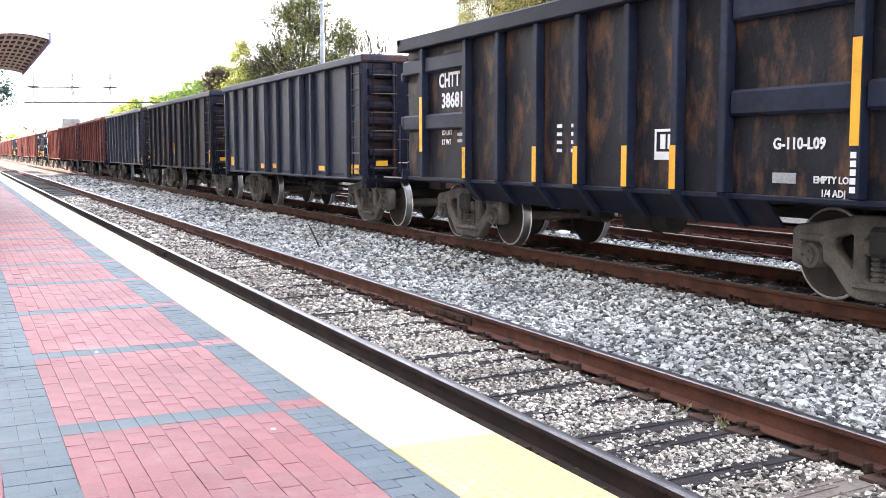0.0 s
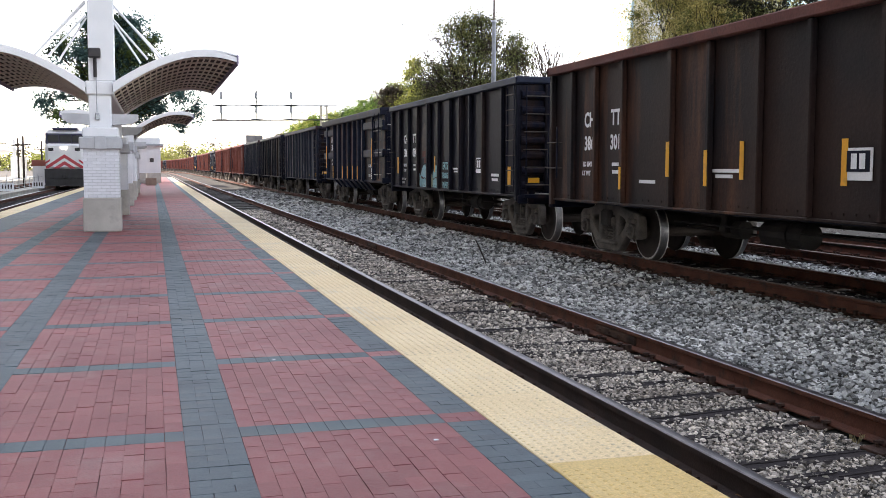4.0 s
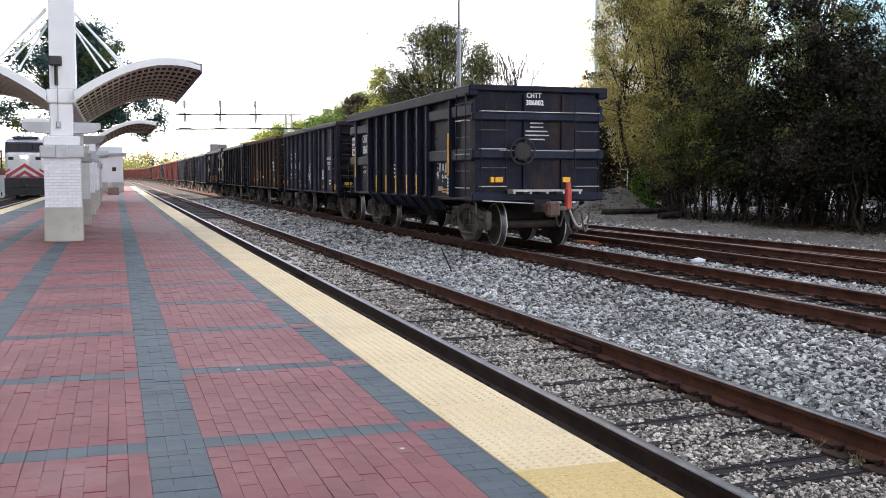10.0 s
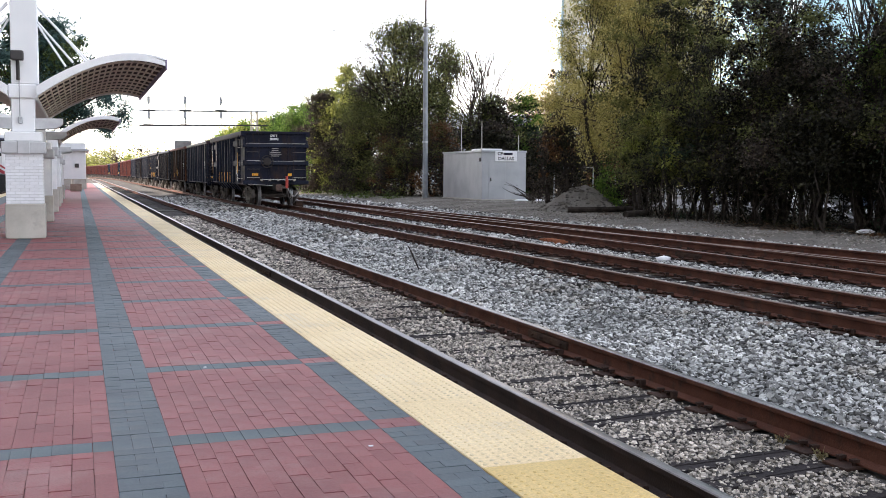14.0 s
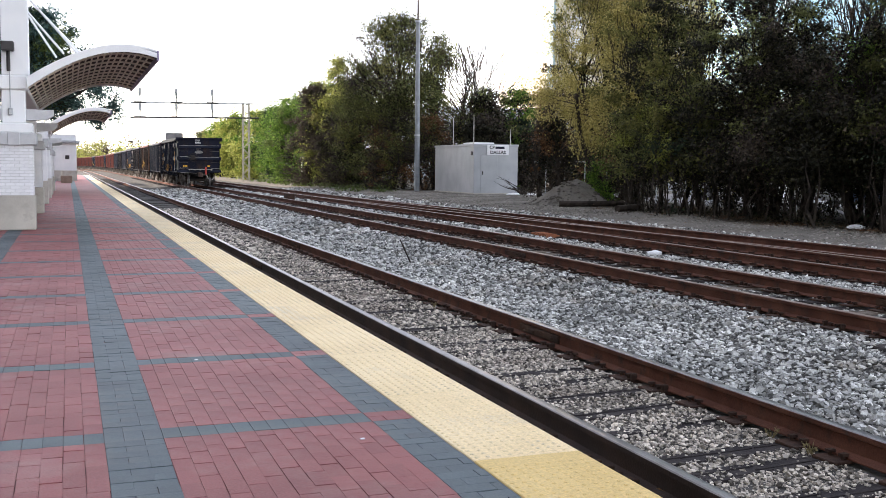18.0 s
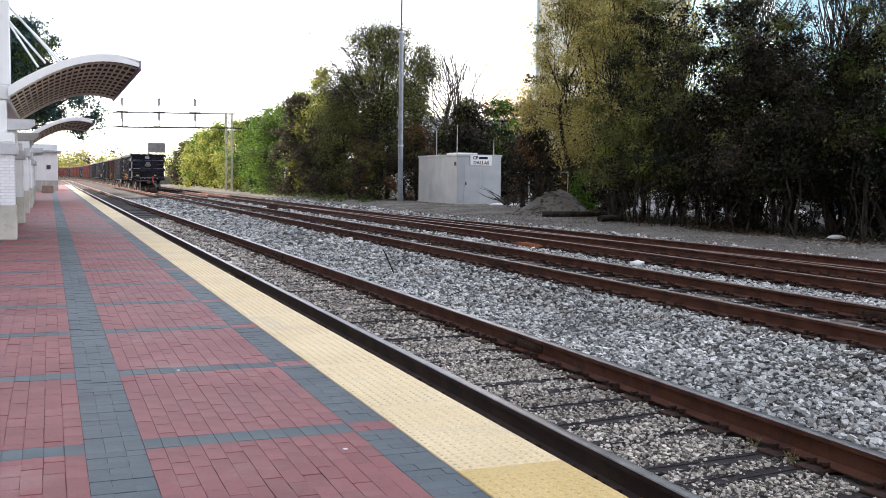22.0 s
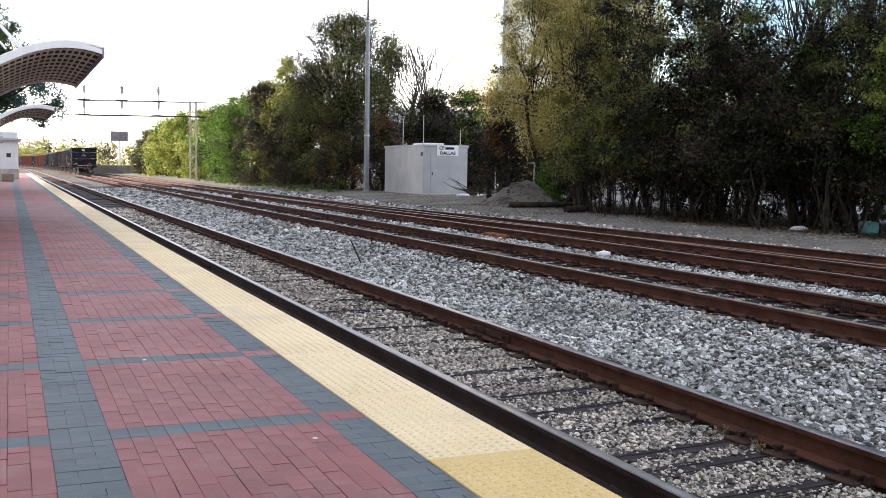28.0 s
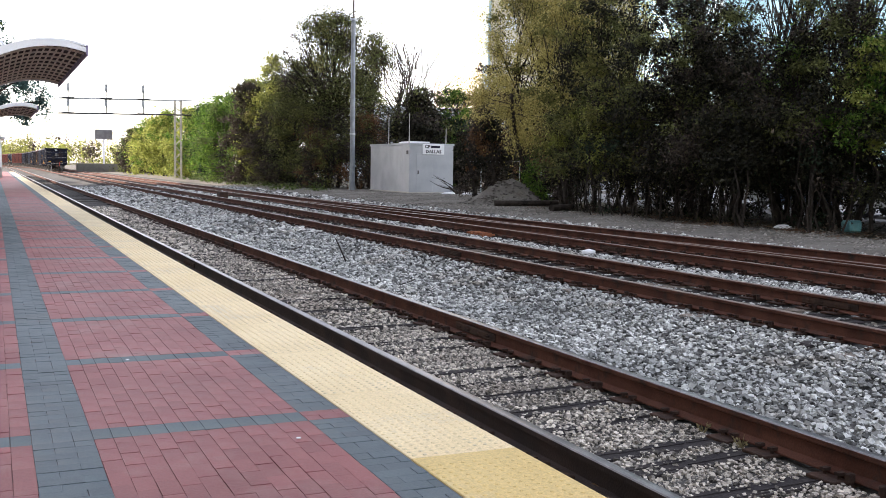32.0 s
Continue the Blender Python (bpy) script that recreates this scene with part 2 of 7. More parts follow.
def height_at(x):
    for (x0, z0), (x1, z1) in zip(PROFILE, PROFILE[1:]):
        if x <= x1:
            return z0 + (z1 - z0) * (x - x0) / (x1 - x0)
    return 0.1


HEAD = [(-0.070, -0.172), (0.070, -0.172), (0.070, -0.162), (0.012, -0.140), (0.009, -0.050), (0.034, -0.038), (0.036, -0.008), (-0.036, -0.008), (-0.034, -0.038), (-0.009, -0.050), (-0.012, -0.140), (-0.070, -0.162)]
CROWN = [(-0.036, -0.0075), (0.036, -0.0075), (0.030, -0.001), (0.012, 0.001), (-0.012, 0.001), (-0.030, -0.001)]
M_RAILOLD = surf("dull_rail_head", (0.15, 0.10, 0.08), (0.24, 0.18, 0.15), 4.0, 0.5, 0.6, 0.1, 90.0)
M_SPIKE = surf("rusty_plate", (0.035, 0.022, 0.018), (0.075, 0.042, 0.030), 5.0, 0.85, 0.1, 0.4, 60.0, spec=0.2)
M_TIE_PALE = surf("dry_timber", (0.14, 0.115, 0.10), (0.24, 0.205, 0.17), 2.0, 0.9, 0, 1.0, 40.0, (0.09, 0.07, 0.06), 0.4, spec=0.2)


def tie_mesh(seed, length):
    r = random.Random(seed)
    bm = B()
    box(bm, -length / 2, length / 2, -0.112, 0.112, -0.178, 0.0, 0.012)
    for v in bm.verts:
        v.co += Vector((r.uniform(-0.012, 0.012), r.uniform(-0.010, 0.010), r.uniform(-0.010, 0.004)))
    for k in range(3):
        yy = r.uniform(-0.08, 0.08)
        x0 = r.uniform(-1.0, 0.4)
        box(bm, x0, x0 + r.uniform(0.3, 0.7), yy - 0.004, yy + 0.004, -0.004, 0.003)
    return mesh_of("tie", bm, M_TIE)


def plate_mesh():
    bm = B()
    box(bm, -0.19, 0.19, -0.10, 0.10, -0.014, 0.006, 0.004)
    for sx, sy in ((-1, 0.05), (-1, -0.06), (1, 0.06), (1, -0.05)):
        rod(bm, (sx * 0.092, sy, 0.0), (sx * 0.092, sy, 0.035), 0.014, 4)
        box(bm, *sorted((sx * 0.062, sx * 0.115)), sy - 0.018, sy + 0.018, 0.026, 0.045)
    return mesh_of("tie_plate", bm, M_SPIKE)


def anchor_mesh():
    bm = B()
    box(bm, -0.105, 0.105, -0.014, 0.014, -0.035, 0.016, 0.005)
    box(bm, -0.11, -0.06, -0.02, 0.02, -0.01, 0.05, 0.006), box(bm, 0.06, 0.11, -0.02, 0.02, -0.01, 0.045, 0.006)
    return mesh_of("rail_anchor", bm, M_SPIKE)


TIE_MESHES = [tie_mesh(k, 2.55) for k in range(6)]
PLATE, ANCHOR = plate_mesh(), anchor_mesh()


BEND_Y, BEND_R = 215.0, 1500.0


def bend(y):
    """How far the lines have swung aside at y."""
    return -max(0.0, y - BEND_Y) ** 2 / (2 * BEND_R)


def railway(xc, z, label, y_near, y_far, top, seed, pale=0.0, step=0.505, first=()):
    r = random.Random(seed)
    spots = []
    tr = tagged(thing("railway_track", pose(xc, 0, z), label, "railway track"), kind="structure")
    marks = [-14, BEND_Y] + [BEND_Y + 15 * k for k in range(1, 18)]
    for s in (-1, 1):
        for mat, prof, nm in ((M_RAILSHADE if seed == 1 and s < 0 else M_RAIL, HEAD, "rail"), (top, CROWN, "running_surface")):
            bm = B()
            for ya, yb in zip(marks, marks[1:]):
                sweep(bm, prof, (s * 0.7535 + bend(ya), ya, 0), (s * 0.7535 + bend(yb), yb, 0))
            bmesh.ops.remove_doubles(bm, verts=bm.verts, dist=1e-4)
            part(nm, bm, mat, tr)
    y, k = y_near, 0
    rest = B()
    while y < 130:
        turn = r.uniform(2.0, 8.0) if seed == 1 else r.uniform(-1.6, 1.6)
        dx, dy, dz = r.uniform(-0.06, 0.06), r.uniform(-0.04, 0.04), r.uniform(-0.014, 0.0)
        u = r.random()
        strip = (0.08 if u < 0.6 else 0.04 if u < 0.95 else 0.0, -1.3, 1.3)
        if seed == 1:
            strip = (0.04 if u < 0.6 else 0.012, -r.uniform(0.25, 0.8), 0.8)
        if k < len(first):
            dy, strip, dz = 0.0, first[k][1:], 0.0 if first[k][1] > 0.03 else -0.014
        spots.append((y + dy, turn, strip))
        if y < y_far:
            t = new("tie", r.choice(TIE_MESHES))
            t.parent, t.matrix_basis = tr, pose(dx, y + dy, -0.190 + dz, 0, 0, turn)
            if pale and r.random() < pale:
                t.material_slots[0].link = "OBJECT"
                t.material_slots[0].material = M_TIE_PALE
            for s in (-1, 1):
                p = new("tie_plate", PLATE)
                p.parent, p.matrix_basis = tr, pose(s * 0.7535, y + dy, -0.180, 0, 0, r.uniform(-2, 2))
                for q in (-1, 1):
                    if r.random() < 0.35 and y < 24:
                        a = new("rail_anchor", ANCHOR)
                        a.parent, a.matrix_basis = tr, pose(s * 0.7535, y + dy + q * 0.135, -0.172)
        else:
            if seed == 1 and k % 4:
                y, k = y + step, k + 1
                continue
            box(rest, -1.27 + dx, 1.27 + dx, y - 0.11, y + 0.11, -0.36, -0.192)
            for s in (-1, 1):
                box(rest, s * 0.7535 - 0.18, s * 0.7535 + 0.18, y - 0.09, y + 0.09, -0.192, -0.165)
        k += 1
        y = first[k][0] if k < len(first) else y + step + r.uniform(-0.03, 0.03)
    tagged(part("far_ties", rest, M_TIE, tr), kind="stuff")
    # bolted joints
    for yy, s in ((9.2, 1), (17.0, -1), (21.0, 1)):
        bm = B()
        box(bm, s * 0.7535 - 0.032, s * 0.7535 + 0.032, yy - 0.45, yy + 0.45, -0.135, -0.055, 0.008)
        for q in (-0.33, -0.11, 0.11, 0.33):
            rod(bm, (s * 0.7535 - 0.055, yy + q, -0.095), (s * 0.7535 + 0.055, yy + q, -0.095), 0.014, 6)
        part("joint_bar", bm, M_SPIKE, tr)
    return spots


TRACK_1, TRACK_3 = 3.728, 12.05
# near ties of the station track: place, half width left bare, from and to across the track
NEAR_TIES = ((3.31, 0.045, -0.8, 0.8), (3.80, 0.05, -0.8, 0.8), (4.31, 0.045, -0.5, 0.8), (4.86, 0.06, -0.1, 0.8), (5.21, 0.06, -0.8, 0.8), (5.85, 0.035, 0.2, 0.8), (6.37, 0.055, -0.4, 0.8), (6.91, 0.04, -0.3, 0.8),
             (7.38, 0.035, 0.1, 0.8), (7.83, 0.06, -0.3, 0.8), (8.35, 0.02, 0.3, 0.8), (8.90, 0.045, 0.15, 0.8), (9.38, 0.045, 0.1, 0.8), (9.88, 0.015, -0.8, 0.8), (10.35, 0.05, -0.5, 0.8), (10.85, 0.02, -0.2, 0.8),
             (11.25, 0.02, 0.0, 0.8), (11.72, 0.06, -0.5, 0.8), (12.20, 0.02, 0.1, 0.8), (12.70, 0.04, 0.2, 0.8), (13.38, 0.06, -0.4, 0.8), (14.02, 0.04, 0.0, 0.8), (14.55, 0.02, 0.0, 0.8), (15.18, 0.06, -0.5, 0.8))
TIES_1 = railway(TRACK_1, 0.0, "station track of rusty rails on half-buried timber ties", 3.31, 42, M_RAILTOP, 1, 0.08, 0.507, NEAR_TIES)
TIES_2 = railway(8.5, 0.09, "freight track of brown rails on timber ties beside the station track", 6.0, 44, M_RAILOLD, 2, 0.45)
railway(TRACK_3, 0.10, "old siding of dull rusty rails near the trees", 8.0, 36, M_RAILOLD, 3)
# the turnout that leaves the siding on its far side
tout = tagged(thing("turnout_track", pose(TRACK_3, 0, 0.10), "rusty turnout rails that leave the siding towards the trees", "railway track"), kind="structure")
TURN = [(-12, 3.1), (4, 2.35), (10, 2.02), (16, 1.72), (22, 1.40), (28, 1.02), (34, 0.62), (40, 0.30), (46, 0.10), (50, 0.0)]
for s in (-1, 1):
    bm, bc = B(), B()
    for (ya, xa), (yb, xb) in zip(TURN, TURN[1:]):
        sweep(bm, HEAD, (s * 0.7535 + xa, ya, 0.001), (s * 0.7535 + xb, yb, 0.001))
        sweep(bc, CROWN, (s * 0.7535 + xa, ya, 0.001), (s * 0.7535 + xb, yb, 0.001))
    part("rail", bm, M_RAIL, tout), part("running_surface", bc, M_RAILOLD, tout)
for k in range(44):
    t = new("tie", TIE_MESHES[k % 6])
    yy = 8.3 + k * 0.56
    t.parent, t.matrix_basis = tout, pose(1.7 - 0.03 * (yy - 16) + 0.2, yy, -0.20, 0, 0, -1.5)
bm = B()
for k in range(3):
    rod(bm, (-1.75, 49.0 + 0.1 * k, -0.05), (-0.9, 49.0 + 0.1 * k, -0.05), 0.02, 6)
box(bm, -2.1, -1.7, 48.8, 49.5, -0.2, 0.12, 0.03)
part("switch_machine", bm, M_SPIKE, tout)
# rust-red ties and scrap by the siding
M_ORANGE = surf("orange_rust", (0.22, 0.07, 0.03), (0.33, 0.12, 0.05), 8.0, 0.9, 0.1, 0.4, 50.0)
scrap = thing("scrap_pile", pose(11.05, 22.6, -0.14), "orange-rusted metal scraps lying beside the siding rail", "scrap metal")
for k in range(9):
    bm = B()
    box(bm, -0.16 + 0.02 * (k % 3), 0.16, -0.04, 0.04, -0.05, 0.05 + 0.02 * (k % 2), 0.01)
    part("rusty_scrap", bm, M_ORANGE, scrap).matrix_basis = pose(0.015 * (k % 4), -0.5 + k * 0.12, 0.05, 4 * (k % 3) - 4, 0, 9 * (k % 4) - 14)


# ---- crushed stone ----
CORNERS = np.array([(x, y, z) for z in (-1, 1) for y in (-1, 1) for x in (-1, 1)], float)
QUADS = np.array([(0, 2, 3, 1), (4, 5, 7, 6), (0, 1, 5, 4), (2, 6, 7, 3), (0, 4, 6, 2), (1, 3, 7, 5)])


def stones(name, xy, z, size, material, label, rng, parent=None):
    """One mesh of loose angular stones at the given places."""
    n = len(xy)
    v = np.repeat(CORNERS[None], n, 0)
    v = v * rng.uniform(0.74, 1.0, (n, 8, 1)) * rng.uniform(0.42, 1.05, (n, 1, 3))
    v[:, 4:] *= rng.uniform(0.4, 1.0, (n, 1, 1))
    q = rng.normal(size=(n, 4))
    q /= np.linalg.norm(q, axis=1)[:, None]
    a, b, c, d = q.T
    R = np.stack([np.stack([1 - 2 * (c * c + d * d), 2 * (b * c - a * d), 2 * (b * d + a * c)], -1),
                  np.stack([2 * (b * c + a * d), 1 - 2 * (b * b + d * d), 2 * (c * d - a * b)], -1),
                  np.stack([2 * (b * d - a * c), 2 * (c * d + a * b), 1 - 2 * (b * b + c * c)], -1)], 1)
    v = np.einsum("nij,nkj->nki", R, v) * (size * rng.uniform(0.5, 1.5, n) * 0.5)[:, None, None]
    v[..., 2] *= 0.72
    v += np.c_[xy, z][:, None]
    me = bpy.data.meshes.new(name)
    me.vertices.add(8 * n)
    me.vertices.foreach_set("co", v.reshape(-1).astype(np.float32))
    idx = (QUADS[None] + 8 * np.arange(n)[:, None, None]).reshape(-1)
    me.loops.add(24 * n)
    me.loops.foreach_set("vertex_index", idx.astype(np.int32))
    me.polygons.add(6 * n)
    me.polygons.foreach_set("loop_start", np.arange(0, 24 * n, 4, dtype=np.int32))
    me.polygons.foreach_set("loop_total", np.full(6 * n, 4, dtype=np.int32))
    me.update()
    me.validate()
    me.shade_flat()
    me.materials.append(material)
    ob = new(name, me)
    return tagged(ob, label, "ballast", kind="stuff")


srng = np.random.default_rng(7)


def scatter(x0, x1, y0, y1, per_m2):
    n = int((x1 - x0) * (y1 - y0) * per_m2)
    xy = np.c_[srng.uniform(x0, x1, n), srng.uniform(y0, y1, n)]
    return xy[xy[:, 0] < 1.35 * xy[:, 1] + 1.5]


def clear(xy, tracks):
    """Leaves out stones that would lie on a rail or its fastenings."""
    keep = np.ones(len(xy), bool)
    for xc in tracks:
        for s in (-1, 1):
            keep &= np.abs(xy[:, 0] - xc - s * 0.7535) > 0.11
    return xy[keep]


def off_ties(xy, spots, xc):
    """Leaves strips of the timber tops free of stones, some only on a stretch of the tie."""
    keep = np.ones(len(xy), bool)
    stay = np.random.default_rng(5).random(len(xy))
    for y, turn, (half, xa, xb) in spots:
        x = xy[:, 0] - xc
        d = xy[:, 1] - y - np.tan(np.radians(turn)) * x
        edge = half * (1 + 0.25 * np.sin(9 * x + y))
        keep &= ~((d < 0.9 * edge) & (d > -1.25 * edge) & (x > xa) & (x < xb) & (stay < 0.97))
    return xy[keep]


def bed(xy):
    return np.interp(xy[:, 0], [p[0] for p in PROFILE], [p[1] for p in PROFILE])


TR = (TRACK_1, 8.5, TRACK_3)
# fresh grey stone between and beside the tracks
for i, (y0, y1, dens, size) in enumerate(((2.5, 13, 1050, 0.050), (13, 24, 460, 0.062), (24, 42, 130, 0.10), (42, 75, 30, 0.17))):
    a = np.vstack([scatter(4.84, 7.64, y0, y1, dens), scatter(9.37, 11.05, y0, y1, dens), scatter(14.6, 15.9, y0, y1, dens * 0.5)])
    a = clear(a, TR)
    stones("crushed_stone", a, bed(a) + srng.uniform(-0.03, 0.034, len(a)), size, M_STONE, "loose grey crushed stone between the tracks", srng)
    b = np.vstack([scatter(7.85, 9.15, y0, y1, dens * 0.55), scatter(11.4, 12.7, y0, y1, dens * 0.6), scatter(12.9, 14.2, y0, y1, dens * 0.5)])
    b = off_ties(clear(b, TR), TIES_2, 8.5)
    stones("crushed_stone", b, bed(b) - 0.012 + srng.uniform(-0.02, 0.02, len(b)), size * 0.9, M_STONE, "grey crushed stone packed between the ties", srng)
# smaller dusty stone in the station track
for y0, y1, dens, size in ((2.5, 10, 3000, 0.027), (10, 20, 1000, 0.038), (20, 42, 180, 0.075)):
    c = np.vstack([scatter(3.06, 4.40, y0, y1, dens), scatter(2.54, 2.88, y0, y1, dens * 1.2), scatter(4.56, 4.90, y0, y1, dens)])
    c = off_ties(clear(c, TR), TIES_1, TRACK_1)
    stones("crushed_stone", c, bed(c) + 0.001 + srng.uniform(-0.015, 0.022, len(c)), size, M_STONE_WARM, "small dusty stone filling the station track", srng)
d = scatter(15.6, 24, 12, 60, 70)
stones("gravel", d, bed(d), 0.06, M_GRAVEL, "scattered gravel on the trackside dirt", srng)


# ---- platform ----
EDGE_Y, EDGE_X0, EDGE_X1, TOP = (-8.0, 148.0), 1.925, 2.535, 0.069
LEFT0, LEFT1 = -4.86, -4.25
bm = B()
box(bm, LEFT0, EDGE_X1 - 0.02, *EDGE_Y, -0.45, TOP - 0.063)
platform = tagged(part("platform", bm, M_CONCRETE), "long island platform paved in red and blue-grey brick", "platform", kind="structure")
bm = B()
box(bm, LEFT1, EDGE_X0, *EDGE_Y, TOP - 0.062, TOP - 0.0085)
part("bedding_sand", bm, M_JOINT, platform)

ROW0, PITCH_Y, NB = 5.665, 2.167, 10
PL = PITCH_Y / NB
STRIPS = [(-3.65, -3.34), (-2.48, -2.17), (-1.31, -1.0), (0.155, 0.465)]
FIELDS = [(-3.34, -2.48, 8), (-2.17, -1.31, 8), (-1.0, 0.155, 11), (0.465, 1.665, 12)]


def paver_spots(y0, y1):
    """(centre x, centre y, width, length, grey) of each paver in a stretch of the platform."""
    out = []
    k0, k1 = int(math.floor((y0 - ROW0) / PITCH_Y)), int(math.ceil((y1 - ROW0) / PITCH_Y))
    for k in range(k0, k1 + 1):
        ya = ROW0 + k * PITCH_Y
        for x0, x1, n in FIELDS:
            w = (x1 - x0) / n
            for c in range(n):
                out.append((x0 + (c + 0.5) * w, ya + PL / 2, w, PL, 1))
                shift = 0.5 if c % 2 else 0.0
                a, b = ya + PL, ya + PITCH_Y
                cuts = [a] + [a + (j + shift) * PL for j in range(0 if shift else 1, NB)] + [b]
                cuts = sorted({round(v, 4) for v in cuts if a <= v <= b})
                for u, v in zip(cuts, cuts[1:]):
                    out.append((x0 + (c + 0.5) * w, (u + v) / 2, w, v - u, 0))
        for x0, x1 in STRIPS:
            w = (x1 - x0) / 3
            for c in range(3):
                out.append((x0 + (c + 0.5) * w, ya + PL / 2, w, PL, 1))
            for j in range(2, NB * 2):
                for a, b in ((0, 2), (2, 3)) if j % 2 else ((0, 1), (1, 3)):
                    out.append((x0 + (a + b) * w / 2, ya + (j + 0.5) * PL / 2, (b - a) * w, PL / 2, 1))
        for x0, x1 in ((1.665, EDGE_X0), (LEFT1, -3.65)):
            w = x1 - x0
            for j in range(NB * 2):
                red = 0 if j < 2 and x0 > 0 else 1
                cut = 0.78 if j % 2 else 0.36
                for a, b in ((0.0, cut), (cut, 1.0)):
                    out.append((x0 + (a + b) * w / 2, ya + (j + 0.5) * PL / 2, (b - a) * w, PL / 2, red))
    return [s for s in out if y0 <= s[1] < y1]


PAVER_MESH = {}


def paver(w, l, grey):
    key = (round(w, 3), round(l, 3), grey)
    if key not in PAVER_MESH:
        bm = B()
        g = 0.0009
        box(bm, -w / 2 + g, w / 2 - g, -l / 2 + g, l / 2 - g, -0.05, 0.0)
        up = [f for f in bm.faces if f.normal.z > 0.9]
        bmesh.ops.inset_region(bm, faces=up, thickness=0.0016, depth=0.0)
        for v in up[0].verts:
            v.co.z += 0.001
        down = [f for f in bm.faces if f.normal.z < -0.9]
        bmesh.ops.delete(bm, geom=down, context="FACES")
        PAVER_MESH[key] = mesh_of("paver", bm, M_GREY if grey else M_RED)
    return PAVER_MESH[key]


prng = random.Random(21)
near_spots, far_spots = [], []
for s in paver_spots(3.4, 46.0):
    (near_spots if 5.2 < s[1] < 7.05 and 0.1 < s[0] < 1.93 else far_spots).append(s)
for x, y, w, l, g in near_spots:
    o = new("paver", paver(w, l, g))
    o.parent = platform
    o.matrix_basis = pose(x, y, TOP - 0.002 + prng.uniform(-0.0012, 0.0012), prng.uniform(-0.3, 0.3), prng.uniform(-0.5, 0.5), prng.uniform(-0.5, 0.5))
for g, mat in ((0, M_REDJ), (1, M_GREYJ)):
    pts = [s for s in far_spots if s[4] == g]
    n = len(pts)
    P = np.array([s[:4] for s in pts])
    jr = np.random.default_rng(31 + g)
    gap = 0.0009
    hx, hy = P[:, 2] / 2 - gap, P[:, 3] / 2 - gap
    P[:, :2] += jr.normal(0, 0.0011, (n, 2))
    V = np.zeros((n, 12, 3))
    for k, (sx, sy) in enumerate(((-1, -1), (1, -1), (1, 1), (-1, 1))):
        V[:, k] = np.c_[P[:, 0] + sx * hx, P[:, 1] + sy * hy, np.full(n, -0.05)]
        V[:, 4 + k] = np.c_[P[:, 0] + sx * hx, P[:, 1] + sy * hy, np.full(n, -0.0014)]
        V[:, 8 + k] = np.c_[P[:, 0] + sx * (hx - 0.0016), P[:, 1] + sy * (hy - 0.0016), np.zeros(n)]
    V[..., 2] += TOP - 0.001 + jr.uniform(-0.002, 0.002, (n, 1)) + jr.uniform(-0.0007, 0.0007, (n, 12))
    F = []
    for a in (0, 4):
        for k in range(4):
            F.append((a + k, a + (k + 1) % 4, a + 4 + (k + 1) % 4, a + 4 + k))
    F.append((8, 9, 10, 11))
    F = np.array(F)
    idx = (F[None] + 12 * np.arange(n)[:, None, None]).reshape(-1, 4)
    me = bpy.data.meshes.new("pavers")
    me.from_pydata(V.reshape(-1, 3).tolist(), [], idx.tolist())
    me.shade_flat()
    me.materials.append(mat)
    o = new("pavers", me)
    o.parent = platform
    tagged(o, kind="stuff")
# paving further on, where single bricks can no longer be told apart
for nm, x0, x1, mat in [("far_paving", a, b, M_REDJ) for a, b, _ in FIELDS] + [("far_paving", a, b, M_GREYJ) for a, b in STRIPS + [(1.665, EDGE_X0), (LEFT1, -3.65)]]:
    bm = B()
    box(bm, x0 + 0.002, x1 - 0.002, 46.0, EDGE_Y[1], TOP - 0.05, TOP)
    part(nm, bm, mat, platform)
    bm = B()
    box(bm, x0 + 0.002, x1 - 0.002, EDGE_Y[0], 3.4, TOP - 0.05, TOP)
    part(nm, bm, mat, platform)

# yellow warning strips with truncated domes
M_YELLOW2 = surf("tactile_yellow_newer", (0.62, 0.44, 0.16), (0.70, 0.52, 0.22), 0.9, 0.7, 0, 0.2, 90.0, (0.60, 0.50, 0.30), 0.3)
dome = B()
for i in range(9):
    for j in range(22):
        bmesh.ops.create_cone(dome, cap_ends=True, segments=6, radius1=0.013, radius2=0.008, depth=0.005, matrix=Matrix.Translation((0.034 + i * 0.0635, 0.04 + j * 0.0635, 0.0025)))
DOMES = mesh_of("domes", dome, M_YELLOW)
PANEL = 1.53
strip = tagged(thing("warning_strip", pose(EDGE_X0, 0, 0), "cream-yellow tactile warning strip with small domes along the platform edge", "tactile strip"), kind="structure")
for k in range(-6, 93):
    y0 = 4.71 + k * PANEL
    bm = B()
    box(bm, 0.003, EDGE_X1 - EDGE_X0, y0 + 0.002, y0 + PANEL - 0.002, TOP - 0.06, TOP + 0.004, 0.004)
    p = part("panel", bm, M_YELLOW2 if k < 0 else M_YELLOW, strip)
    if -2 <= k <= 12:
        o = new("domes", DOMES)
        o.parent, o.matrix_basis = p, pose(0, y0, TOP + 0.004)
        if k < 0:
            o.material_slots[0].link = "OBJECT"
            o.material_slots[0].material = M_YELLOW2
bm = B()
box(bm, LEFT0, LEFT1 - 0.003, *EDGE_Y, TOP - 0.06, TOP + 0.004, 0.004)
tagged(part("warning_strip", bm, M_YELLOW), "cream-yellow tactile strip along the far platform edge", "tactile strip", kind="structure")
